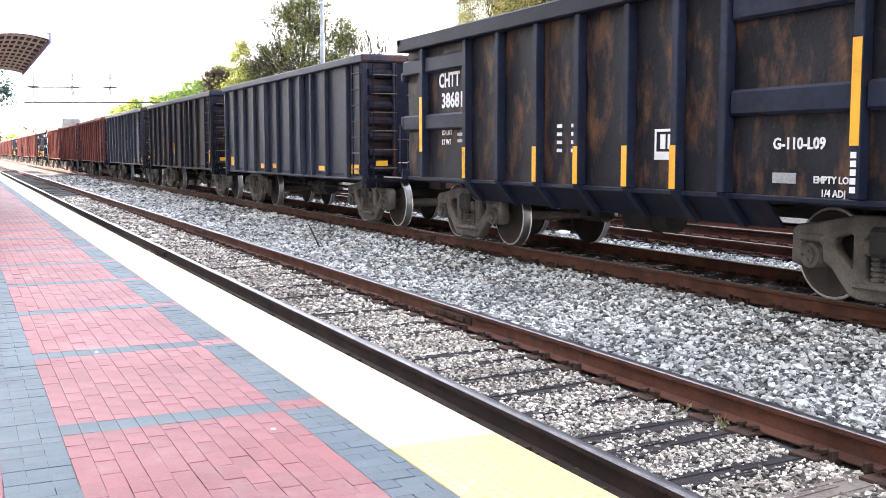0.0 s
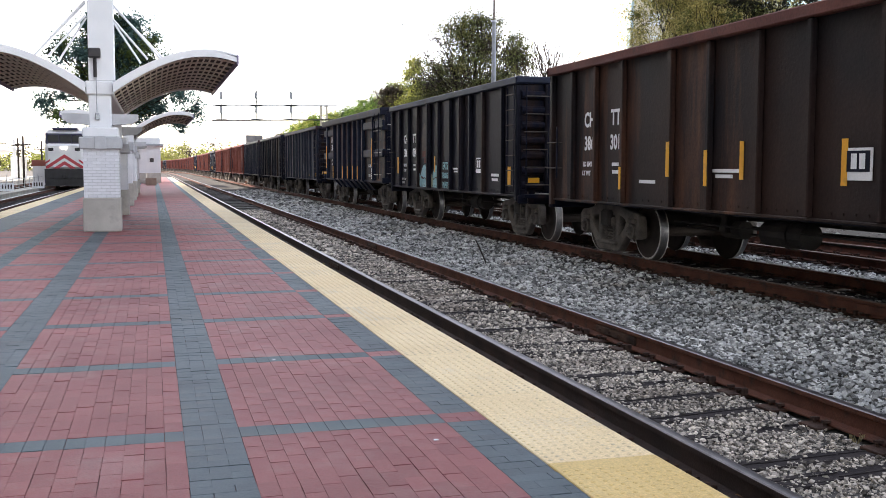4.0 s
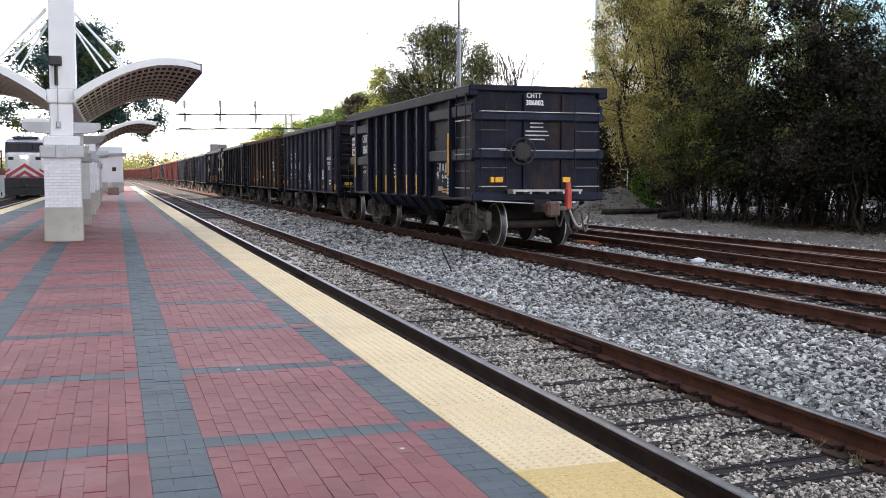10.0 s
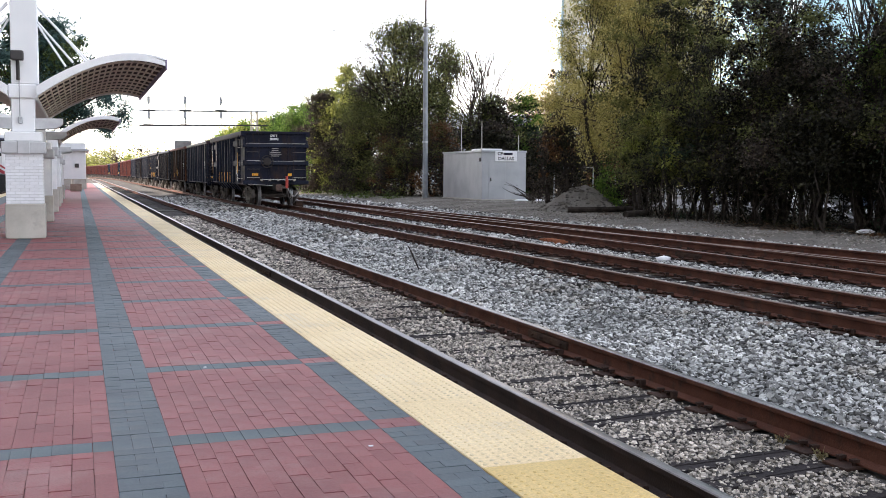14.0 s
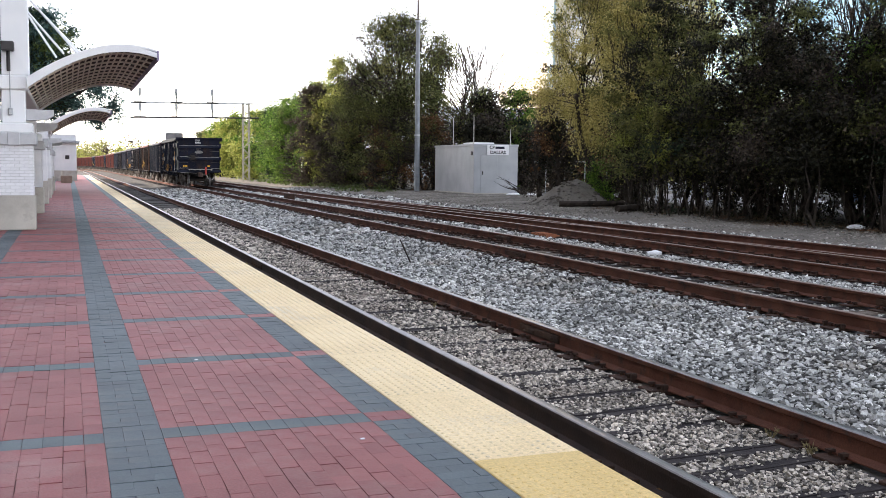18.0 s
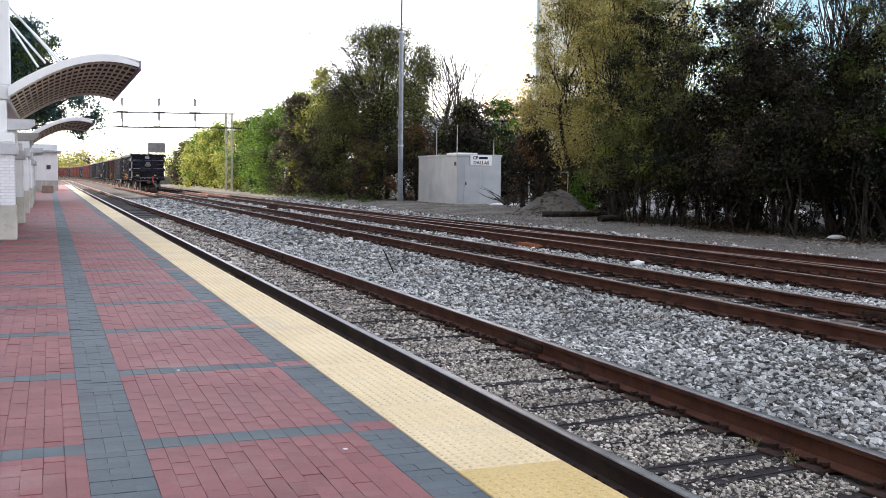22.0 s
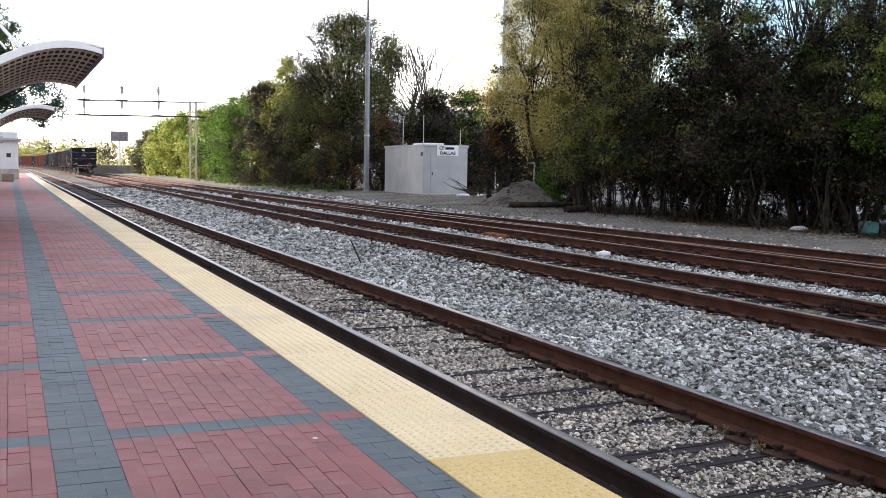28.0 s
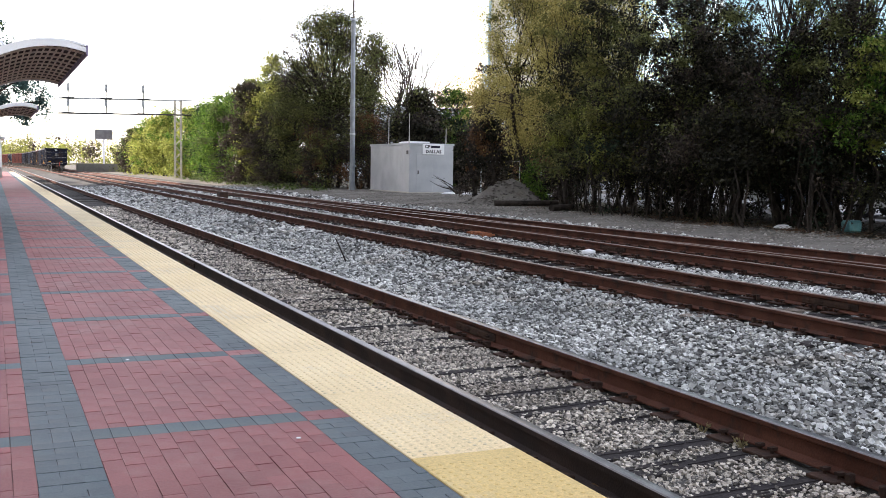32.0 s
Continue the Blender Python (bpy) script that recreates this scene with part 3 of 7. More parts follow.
# small litter and dry weeds at the edge
M_WEED = surf("dry_weed", (0.16, 0.13, 0.06), (0.30, 0.25, 0.13), 6.0, 0.9)
for x, y in ((2.60, 5.05), (2.62, 5.5), (2.60, 6.9), (4.32, 5.0), (4.34, 5.4), (2.60, 9.2), (4.34, 12.0), (2.61, 4.75), (2.62, 6.2), (2.6, 7.8)):
    bm = B()
    for k in range(16):
        a, l = prng.uniform(0, 6.28), prng.uniform(0.04, 0.10)
        rod(bm, (0, 0, 0), (l * 0.6 * math.cos(a), l * 0.6 * math.sin(a), l), 0.0035, 4, 0.001)
        if k % 2:
            box(bm, -0.012, 0.012, -0.006, 0.006, -0.001, 0.001, 0, Matrix.Translation((l * 0.5 * math.cos(a), l * 0.5 * math.sin(a), l * 0.8)) @ Euler((a, a * 2, a)).to_matrix().to_4x4())
    o = tagged(part("dry_weed", bm, M_WEED), "small dry weed tuft growing in the stones by the rail", "weed", "dry weeds", "stuff")
    o.matrix_world = pose(x, y, height_at(x) + 0.0)
# sticks and debris on the stones
for x, y, l, tilt, az, r in ((6.0, 17.9, 0.55, 52, 110, 0.016), (6.9, 9.8, 0.35, 4, 80, 0.012), (5.6, 20.5, 0.5, 8, 40, 0.015), (5.6, 14.2, 0.3, 15, 10, 0.01)):
    bm = B()
    rod(bm, (0, 0, 0), (l, 0, 0), r, 6, r * 0.7), rod(bm, (l * 0.5, 0, 0), (l * 0.75, 0.03, 0.06), r * 0.6, 5, 0.003)
    o = tagged(part("stick", bm, M_BARK), "dark dead stick lying on the grey stones", "stick", "sticks on the ballast")
    o.matrix_world = pose(x, y, height_at(x) + 0.015) @ pose(0, 0, 0, 0, -tilt, az)
bm = B()
bmesh.ops.create_icosphere(bm, subdivisions=1, radius=0.16)
for v in bm.verts:
    v.co = Vector((v.co.x * 1.2, v.co.y * 0.8, v.co.z * 0.5)) * prng.uniform(0.8, 1.1)
o = tagged(part("white_bag", bm, M_WHITE, smooth=True), "crumpled white bag lying between the tracks", "litter")
o.matrix_world = pose(10.85, 17.2, -0.08)


# ---- the freight train on the middle track ----
M_BROWNCAR = surf("weathered_brown_black_paint", (0.008, 0.0075, 0.010), (0.034, 0.018, 0.014), 0.55, 0.6, 0.0, 0.35, 24.0, (0.15, 0.060, 0.030), 0.5, spec=0.2, streak=0.12)
M_GRIMY = surf("grimy_black_car_paint", (0.006, 0.007, 0.013), (0.014, 0.0145, 0.023), 0.6, 0.52, 0.0, 0.1, 9.0, (0.042, 0.026, 0.020), 0.42, spec=0.12, streak=0.15)
M_RUSTTOP = surf("rusty_top_chord", (0.10, 0.030, 0.024), (0.15, 0.050, 0.036), 2.0, 0.8, 0.0, 0.4, 30.0, (0.06, 0.03, 0.025), 0.4)
M_SCRAPED = surf("scraped_black_paint", (0.009, 0.010, 0.015), (0.020, 0.021, 0.028), 1.5, 0.5, 0.0, 0.4, 26.0, (0.135, 0.070, 0.042), 0.62, spec=0.15, streak=0.45)
M_STEEL_DK = surf("grimy_cast_steel", (0.055, 0.048, 0.044), (0.14, 0.122, 0.108), 3.0, 0.75, 0.15, 0.6, 40.0, (0.15, 0.12, 0.095), 0.4)
M_COUPLER = surf("rusty_cast_coupler", (0.09, 0.055, 0.045), (0.16, 0.10, 0.08), 5.0, 0.85, 0.1, 0.6, 40.0)
M_WHEEL = surf("dusty_wheel_plate", (0.030, 0.022, 0.020), (0.060, 0.045, 0.038), 3.0, 0.8, 0.1, 0.3, 50.0)
M_TREAD = surf("polished_tread", (0.22, 0.22, 0.23), (0.34, 0.34, 0.35), 3.0, 0.3, 1.0, 0.0, 50.0)
M_RIM = surf("bright_rim_edge", (0.55, 0.53, 0.51), (0.72, 0.70, 0.67), 5.0, 0.45, 0.3, 0.0, 50.0)
M_LETTER = surf("white_lettering", (0.80, 0.81, 0.82), (0.90, 0.91, 0.92), 3.0, 0.6, 0.0, 0.0, 60.0, (0.42, 0.41, 0.40), 0.25, grain=0.25)
M_STRIPE = surf("amber_reflective_tape", (0.80, 0.38, 0.02), (0.92, 0.47, 0.03), 3.0, 0.5, 0.0, 0.0, 40.0, (0.45, 0.22, 0.05), 0.3, grain=0.25)
M_GRAFFITI = surf("turquoise_graffiti", (0.22, 0.45, 0.50), (0.34, 0.58, 0.62), 2.0, 0.6, 0.0, 0.0, 30.0)
M_SIGNRED = surf("red_marker_housing", (0.42, 0.045, 0.03), (0.55, 0.07, 0.05), 3.0, 0.5, 0.0, 0.0, 40.0)
M_PALE = surf("worn_galvanised_grating", (0.40, 0.38, 0.35), (0.55, 0.53, 0.50), 3.0, 0.6, 0.3, 0.2, 40.0, (0.2, 0.14, 0.1), 0.3)

TEXT_TURN = {"side": Matrix(((0, 0, -1, 0), (-1, 0, 0, 0), (0, 1, 0, 0), (0, 0, 0, 1))),
             "end": Matrix(((1, 0, 0, 0), (0, 0, -1, 0), (0, 1, 0, 0), (0, 0, 0, 1))),
             "front": Matrix(((-1, 0, 0, 0), (0, 0, 1, 0), (0, 1, 0, 0), (0, 0, 0, 1)))}


def lettering(words, size, x, y, z, parent, facing="side", material=None, name="lettering", wide=1.0):
    cu = bpy.data.curves.new(name, "FONT")
    cu.body, cu.size, cu.extrude, cu.align_x, cu.align_y, cu.resolution_u = words, size, 0.002, "CENTER", "CENTER", 2
    cu.offset = 0.03 * size
    tmp = bpy.data.objects.new(name, cu)
    me = bpy.data.meshes.new_from_object(tmp)
    bpy.data.objects.remove(tmp)
    me.materials.append(material or M_LETTER)
    ob = new(name, me)
    ob.parent = parent
    ob.matrix_basis = Matrix.Translation((x, y, z)) @ TEXT_TURN[facing] @ Matrix.Diagonal((wide, 1, 1, 1))
    return ob


def bars(rows, x, parent, facing="side", material=None, name="stencil_line"):
    """Small stencilled lines that cannot be read: plain bars (centre y or x, z, width, height)."""
    for u, z, w, h in rows:
        bm = B()
        if facing == "side":
            box(bm, x - 0.003, x + 0.003, u - w / 2, u + w / 2, z - h / 2, z + h / 2)
        else:
            box(bm, u - w / 2, u + w / 2, x - 0.003, x + 0.003, z - h / 2, z + h / 2)
        part(name, bm, material or M_LETTER, parent)


def lathe(bm, prof, seg, axis_x=0.0):
    """A profile of (radius, x, material) turned about the x axis."""
    rings = []
    for r, x, _ in prof:
        rings.append([bm.verts.new((x + axis_x, r * math.cos(2 * math.pi * k / seg), r * math.sin(2 * math.pi * k / seg))) for k in range(seg)])
    for i in range(len(prof) - 1):
        for k in range(seg):
            f = bm.faces.new((rings[i][k], rings[i][(k + 1) % seg], rings[i + 1][(k + 1) % seg], rings[i + 1][k]))
            f.material_index = prof[i][2]
            f.smooth = True
    bm.faces.new(rings[0]), bm.faces.new(rings[-1][::-1])


WHEEL_R = 0.457
TRUCK_PARTS = {}
# Steel darkened in colour for shade under the cars; brake wheels share it.
M_UNDER = surf("shade_dark_underframe", (0.014, 0.012, 0.012), (0.035, 0.029, 0.026), 3.0, 0.8, 0.1, 0.4, 40.0)


def wheelset_mesh():
    bm = B()
    for s in (-1, 1):
        prof = [(0.09, 0.80, 0), (0.13, 0.80, 0), (0.15, 0.775, 0), (0.36, 0.755, 0), (0.385, 0.79, 0), (0.428, 0.796, 2), (0.455, 0.790, 1), (0.462, 0.70, 1), (0.485, 0.685, 2), (0.482, 0.665, 0),
                (0.40, 0.66, 0), (0.36, 0.70, 0), (0.14, 0.69, 0), (0.09, 0.66, 0)]
        lathe(bm, [(r, s * x, m) for r, x, m in prof], 26)
    rod(bm, (-0.95, 0, 0), (0.95, 0, 0), 0.085, 12)
    bmesh.ops.recalc_face_normals(bm, faces=bm.faces)
    me = bpy.data.meshes.new("wheelset")
    bm.to_mesh(me)
    bm.free()
    for m in (M_WHEEL, M_TREAD, M_RIM):
        me.materials.append(m)
    return me


def sideframe_mesh():
    """One casting: an arched top member, pedestal jaws over the bearings, a sunk spring seat, three openings."""
    half = [(0.0, 0.86), (0.36, 0.85), (0.62, 0.80), (0.84, 0.755), (1.06, 0.73), (1.13, 0.68), (1.13, 0.38), (1.04, 0.36), (1.03, 0.56), (0.97, 0.60), (0.81, 0.60), (0.75, 0.56), (0.73, 0.42),
            (0.62, 0.35), (0.50, 0.22), (0.42, 0.14), (0.33, 0.11), (0.0, 0.11)]
    side = [(0.37, 0.37), (0.41, 0.34), (0.60, 0.49), (0.655, 0.58), (0.63, 0.655), (0.54, 0.69), (0.42, 0.715), (0.375, 0.68)]
    mid = [(-0.24, 0.25), (0.24, 0.25), (0.275, 0.29), (0.275, 0.66), (0.23, 0.71), (-0.23, 0.71), (-0.275, 0.66), (-0.275, 0.29)]
    cu = bpy.data.curves.new("side_frame", "CURVE")
    cu.dimensions, cu.fill_mode, cu.extrude, cu.bevel_depth, cu.bevel_resolution = "2D", "BOTH", 0.045, 0.022, 1
    for loop in (half + [(-a, b) for a, b in half[-2:0:-1]], side, [(-a, b) for a, b in side], mid):
        sp = cu.splines.new("POLY")
        sp.points.add(len(loop) - 1)
        sp.use_cyclic_u = True
        for q, (a, b) in zip(sp.points, loop):
            q.co = (a, b, 0, 1)
    tmp = bpy.data.objects.new("side_frame", cu)
    me = bpy.data.meshes.new_from_object(tmp)
    bpy.data.objects.remove(tmp)
    me.transform(Matrix(((0, 0, 1, 0), (1, 0, 0, 0), (0, 1, 0, 0), (0, 0, 0, 1))))
    bm = B()
    bm.from_mesh(me)
    box(bm, -0.12, 0.12, -0.36, 0.36, 0.20, 0.255, 0.015)
    for s in (-1, 1):
        box(bm, -0.095, 0.095, s * 0.889 - 0.15, s * 0.889 + 0.15, 0.585, 0.67, 0.02)
    return mesh_of("side_frame", bm, M_STEEL_DK)


def spring_mesh():
    bm = B()
    prof = [(0.045, 0.26)]
    for k in range(5):
        z = 0.27 + k * 0.05
        prof += [(0.068, z + 0.008), (0.068, z + 0.034), (0.045, z + 0.042)]
    rings = [[bm.verts.new((r * math.cos(math.pi * q / 4), r * math.sin(math.pi * q / 4), z)) for q in range(8)] for r, z in prof]
    for a, b in zip(rings, rings[1:]):
        for q in range(8):
            bm.faces.new((a[q], a[(q + 1) % 8], b[(q + 1) % 8], b[q]))
    return mesh_of("spring", bm, M_STEEL_DK)


def bolster_mesh():
    bm = B()
    box(bm, -0.1, 0.1, -0.25, 0.25, 0.51, 0.66, 0.02)
    return mesh_of("bolster_end", bm, M_STEEL_DK)


def bearing_mesh():
    bm = B()
    rod(bm, (-0.10, 0, 0), (0.10, 0, 0), 0.125, 14), rod(bm, (0.10, 0, 0), (0.14, 0, 0), 0.085, 12), rod(bm, (-0.14, 0, 0), (-0.10, 0, 0), 0.085, 12)
    for k in range(3):
        a = 2.094 * k
        rod(bm, (-0.155, 0.05 * math.cos(a), 0.05 * math.sin(a)), (0.155, 0.05 * math.cos(a), 0.05 * math.sin(a)), 0.016, 6)
    return mesh_of("bearing_cap", bm, M_STEEL_DK)


def shoe_mesh():
    bm = B()
    box(bm, -0.05, 0.05, -0.03, 0.03, -0.2, 0.2, 0.015), box(bm, -0.03, 0.03, -0.16, 0.03, -0.05, 0.05, 0.01)
    return mesh_of("brake_shoe", bm, M_STEEL_DK)


WHEELSETS = []


def truck(car, yc):
    if not TRUCK_PARTS:
        TRUCK_PARTS.update(w=wheelset_mesh(), f=sideframe_mesh(), s=spring_mesh(), o=bolster_mesh(), b=bearing_mesh(), k=shoe_mesh())
        bm = B()
        box(bm, -1.15, 1.15, -0.17, 0.17, 0.50, 0.78, 0.04)
        rod(bm, (0, 0, 0.7), (0, 0, 0.92), 0.2, 16)
        for s in (-1, 1):
            rod(bm, (-0.75, s * 0.38, 0.42), (0.75, s * 0.38, 0.42), 0.04, 8)
        TRUCK_PARTS["t"] = mesh_of("truck", bm, M_UNDER)
    t = new("truck", TRUCK_PARTS["t"])
    t.parent = car
    t.matrix_basis = pose(0, yc, 0)

    def add(name, key, m):
        o = new(name, TRUCK_PARTS[key])
        o.parent = t
        o.matrix_basis = m
        return o
    for s in (-1, 1):
        add("side_frame", "f", pose(s * 1.0, 0, 0))
        add("bolster_end", "o", pose(s * 1.0, 0, 0))
        for q in (-0.15, 0.0, 0.15):
            add("spring", "s", pose(s * 1.0, 0 + q, 0))
        for q in (-1, 1):
            add("bearing_cap", "b", pose(s * 1.0, q * 0.889, WHEEL_R))
            add("brake_shoe", "k", pose(s * 0.74, q * 0.37, WHEEL_R, 0, 0, 0 if q < 0 else 180))
    for q in (-1, 1):
        w = add("wheelset", "w", pose(0, q * 0.889, WHEEL_R))
        WHEELSETS.append((car, w, q * 0.889))
    return t


def ladder(car, p0, p1, z0, z1, n, out, name="ladder", pale=True):
    """Two stiles and n rungs between two plan points, standing off by out."""
    bm = B()
    a, b, o = Vector((*p0, 0)), Vector((*p1, 0)), Vector((*out, 0))
    for p in (a, b):
        box(bm, p.x + o.x - 0.012, p.x + o.x + 0.012, p.y + o.y - 0.012, p.y + o.y + 0.012, z0, z1, 0.004)
    part(name, bm, M_BLACKCAR, car)
    for k in range(n):
        z = z0 + (z1 - z0) * (k + 0.4) / n
        bm = B()
        rod(bm, a + o * 1.25 + Vector((0, 0, z)), b + o * 1.25 + Vector((0, 0, z)), 0.011, 6)
        rod(bm, a + Vector((0, 0, z)), a + o * 1.25 + Vector((0, 0, z)), 0.010, 6), rod(bm, b + Vector((0, 0, z)), b + o * 1.25 + Vector((0, 0, z)), 0.010, 6)
        part("rung", bm, M_PALE if pale and k % 2 == 0 else M_STEEL_DK, car)


CAR_L = 11.1
RIBS_A = (10.45, 8.87, 7.85, 6.78, 5.78, 4.75, 3.87, 3.11, 1.42)
RIBS_B = ((10.3, 0.09), (9.28, 0.09), (8.25, 0.09), (7.1, 0.2), (6.15, 0.09), (5.1, 0.09), (4.2, 0.2), (3.5, 0.09), (2.55, 0.09), (1.28, 0.11))
RIBS_D = ((10.4, 0.09), (9.45, 0.09), (8.45, 0.09), (6.94, 0.1), (5.92, 0.09), (4.8, 0.09), (3.81, 0.09), (2.63, 0.09), (1.33, 0.1))


def running_gear(car, y_rear, y_front):
    truck(car, y_rear), truck(car, y_front)
    bm = B()
    box(bm, -0.19, 0.19, -0.25, CAR_L + 0.25, 0.72, 1.0, 0.02)
    part("centre_sill", bm, M_UNDER, car)
    for s, y0 in ((-1, -0.25), (1, CAR_L + 0.25)):
        bm = B()
        box(bm, -0.075, 0.075, min(y0, y0 + s * 0.45), max(y0, y0 + s * 0.45), 0.74, 0.90, 0.02)
        box(bm, -0.15, 0.12, min(y0 + s * 0.42, y0 + s * 0.66), max(y0 + s * 0.42, y0 + s * 0.66), 0.66, 0.98, 0.05)
        part("coupler", bm, M_COUPLER, car)
        bm = B()
        tube(bm, [(0.42 + 0.12 * u, y0 + s * (0.15 + 0.45 * u), 0.72 - 0.4 * math.sin(math.pi * 0.75 * u)) for u in (k / 8 for k in range(9))], 0.024)
        part("brake_hose", bm, M_STEEL_DK, car)
        bm = B()
        rod(bm, (-1.3, y0 - s * 0.1, 0.98), (0.1, y0 - s * 0.02, 0.90), 0.014, 6)
        part("uncoupling_lever", bm, M_PALE, car)
    bm = B()
    rod(bm, (-0.55, 5.0, 0.62), (-0.55, 5.9, 0.62), 0.17, 14), rod(bm, (-0.55, 5.3, 0.62), (-0.55, 5.4, 0.62), 0.19, 14)
    part("air_reservoir", bm, M_UNDER, car)
    bm = B()
    rod(bm, (-0.4, 6.7, 0.60), (-0.4, 7.2, 0.60), 0.13, 12), box(bm, -0.6, -0.25, 6.9, 7.05, 0.55, 0.95, 0.02)
    part("brake_cylinder", bm, M_UNDER, car)
    bm = B()
    rod(bm, (-0.3, 2.2, 0.52), (-0.3, 8.9, 0.55), 0.016, 6), rod(bm, (0.3, 2.2, 0.6), (0.3, 8.9, 0.58), 0.02, 6), rod(bm, (-0.7, 3.2, 0.66), (-0.7, 8.2, 0.66), 0.014, 6)
    part("brake_rod", bm, M_UNDER, car)
    for yy in (3.4, 5.55, 7.7):
        bm = B()
        box(bm, -1.3, 1.3, yy - 0.06, yy + 0.06, 0.86, 1.0, 0.01)
        part("crossbearer", bm, M_UNDER, car)
    bm = B()
    rod(bm, (-1.30, 0.25, 0.45), (-1.30, 0.65, 0.45), 0.013, 6)
    rod(bm, (-1.30, 0.25, 0.45), (-1.30, 0.25, 1.0), 0.013, 6), rod(bm, (-1.30, 0.65, 0.45), (-1.30, 0.65, 1.0), 0.013, 6)
    part("sill_step", bm, M_STEEL_DK, car)


def ribbed_gondola(paint, label, taped=(7.85, 6.78, 5.78, 4.75, 3.87)):
    """High-sided car with deep outside posts that run down into tapered fins."""
    L = CAR_L + 0.2
    car = thing("gondola_car", pose(0, 0, 0), label, "freight car", "gondola cars of the train")
    for s in (-1, 1):
        bm = B()
        x0, x1 = sorted((s * 1.37, s * 1.40))
        box(bm, x0, x1, 0.05, L - 0.05, 1.0, 3.14)
        part("side_sheet", bm, paint, car)
        bm = B()
        pts = [(s * 1.40, 0.99), (s * 1.16, 0.70), (s * 1.12, 0.70), (s * 1.36, 0.99)]
        sweep(bm, pts, (0, 2.6, 0), (0, 9.2, 0))
        part("tub_sheet", bm, M_BLACKCAR, car)
        bm = B()
        x0, x1 = sorted((s * 1.36, s * 1.57))
        box(bm, x0, x1, -0.06, L + 0.06, 3.135, 3.36, 0.02)
        part("top_chord", bm, M_BLACKCAR, car)
        bm = B()
        x0, x1 = sorted((s * 1.403, s * 1.45))
        box(bm, x0, x1, 0.1, L - 0.1, 0.975, 1.03, 0.01)
        part("side_sill", bm, M_NAVY, car)
        for yy in RIBS_A:
            bm = B()
            x0, x1 = sorted((s * 1.403, s * 1.53))
            box(bm, x0, x1, yy - 0.055, yy + 0.055, 1.033, 3.133, 0.012)
            if 2.6 < yy < 9.2:
                sweep(bm, [(s * 1.53, 1.03), (s * 1.405, 1.03), (s * 1.165, 0.70), (s * 1.22, 0.68)], (0, yy - 0.05, 0), (0, yy + 0.05, 0))
            part("post", bm, M_NAVY, car)
        for y0, y1 in ((0.0, 1.36), (1.48, 3.05), (8.93, 10.39), (10.51, L)):
            for zc in (2.86, 1.93):
                bm = B()
                x0, x1 = sorted((s * 1.403, s * 1.49))
                box(bm, x0, x1, y0, y1, zc - 0.13, zc + 0.13, 0.03)
                part("side_beam", bm, M_NAVY, car)
    for e, y0 in ((-1, 0.05), (1, L - 0.05)):
        bm = B()
        box(bm, -1.37, 1.37, min(y0, y0 - e * 0.03), max(y0, y0 - e * 0.03), 0.95, 3.26)
        part("end_sheet", bm, M_BLACKCAR, car)
        for zc, zz in ((2.72, 0.08), (1.95, 0.10), (1.06, 0.09)):
            bm = B()
            box(bm, -1.5, 1.5, min(y0, y0 + e * 0.12), max(y0, y0 + e * 0.12), zc - zz, zc + zz, 0.025)
            part("end_beam", bm, M_NAVY, car)
        bm = B()
        box(bm, -1.57, 1.57, min(y0 - e * 0.05, y0 + e * 0.12), max(y0 - e * 0.05, y0 + e * 0.12), 3.24, 3.365, 0.02)
        part("end_chord", bm, M_BLACKCAR, car)
    bm = B()
    box(bm, -1.36, 1.36, 0.1, L - 0.1, 0.95, 1.02)
    part("floor_sheet", bm, M_BLACKCAR, car)
    for zc in (2.78, 1.98):
        bm = B()
        box(bm, -0.9, 1.3, -0.078, -0.068, zc + 0.035, zc + 0.05)
        part("worn_edge", bm, M_PALE, car)
    for sx in (-1, 1):
        for y0, e in ((0.05, -1), (L - 0.05, 1)):
            ladder(car, (sx * 0.78, y0 + e * 0.06), (sx * 1.33, y0 + e * 0.06), 1.12, 3.05, 5, (0, e * 0.13))
    ladder(car, (-1.49, 0.12), (-1.49, 0.72), 1.1, 3.2, 6, (-0.09, 0))
    ladder(car, (1.49, L - 0.72), (1.49, L - 0.12), 1.1, 3.2, 6, (0.09, 0))
    ladder(car, (-1.42, L - 0.05), (-1.42, L + 0.0), 1.1, 1.9, 2, (-0.12, 0))
    running_gear(car, 1.42, 9.65)
    bm = B()
    box(bm, -0.74, 0.83, -0.42, -0.10, 1.17, 1.21)
    for k in range(5):
        box(bm, -0.72 + k * 0.37, -0.67 + k * 0.37, -0.4, -0.06, 1.12, 1.172)
    part("crossover_platform", bm, M_PALE, car)
    bm = B()
    for k in range(20):
        a, b = 2 * math.pi * k / 20, 2 * math.pi * (k + 1) / 20
        rod(bm, (-0.43 + 0.27 * math.cos(a), -0.20, 2.0 + 0.27 * math.sin(a)), (-0.43 + 0.27 * math.cos(b), -0.20, 2.0 + 0.27 * math.sin(b)), 0.018, 6)
    for k in range(5):
        a = 2 * math.pi * k / 5
        rod(bm, (-0.43, -0.17, 2.0), (-0.43 + 0.26 * math.cos(a), -0.20, 2.0 + 0.26 * math.sin(a)), 0.02, 6)
    rod(bm, (-0.43, -0.05, 2.0), (-0.43, -0.21, 2.0), 0.07, 12)
    part("brake_wheel", bm, M_UNDER, car)
    bm = B()
    box(bm, -0.53, -0.33, -0.13, -0.05, 1.8, 2.18, 0.03)
    part("brake_housing", bm, M_BLACKCAR, car)
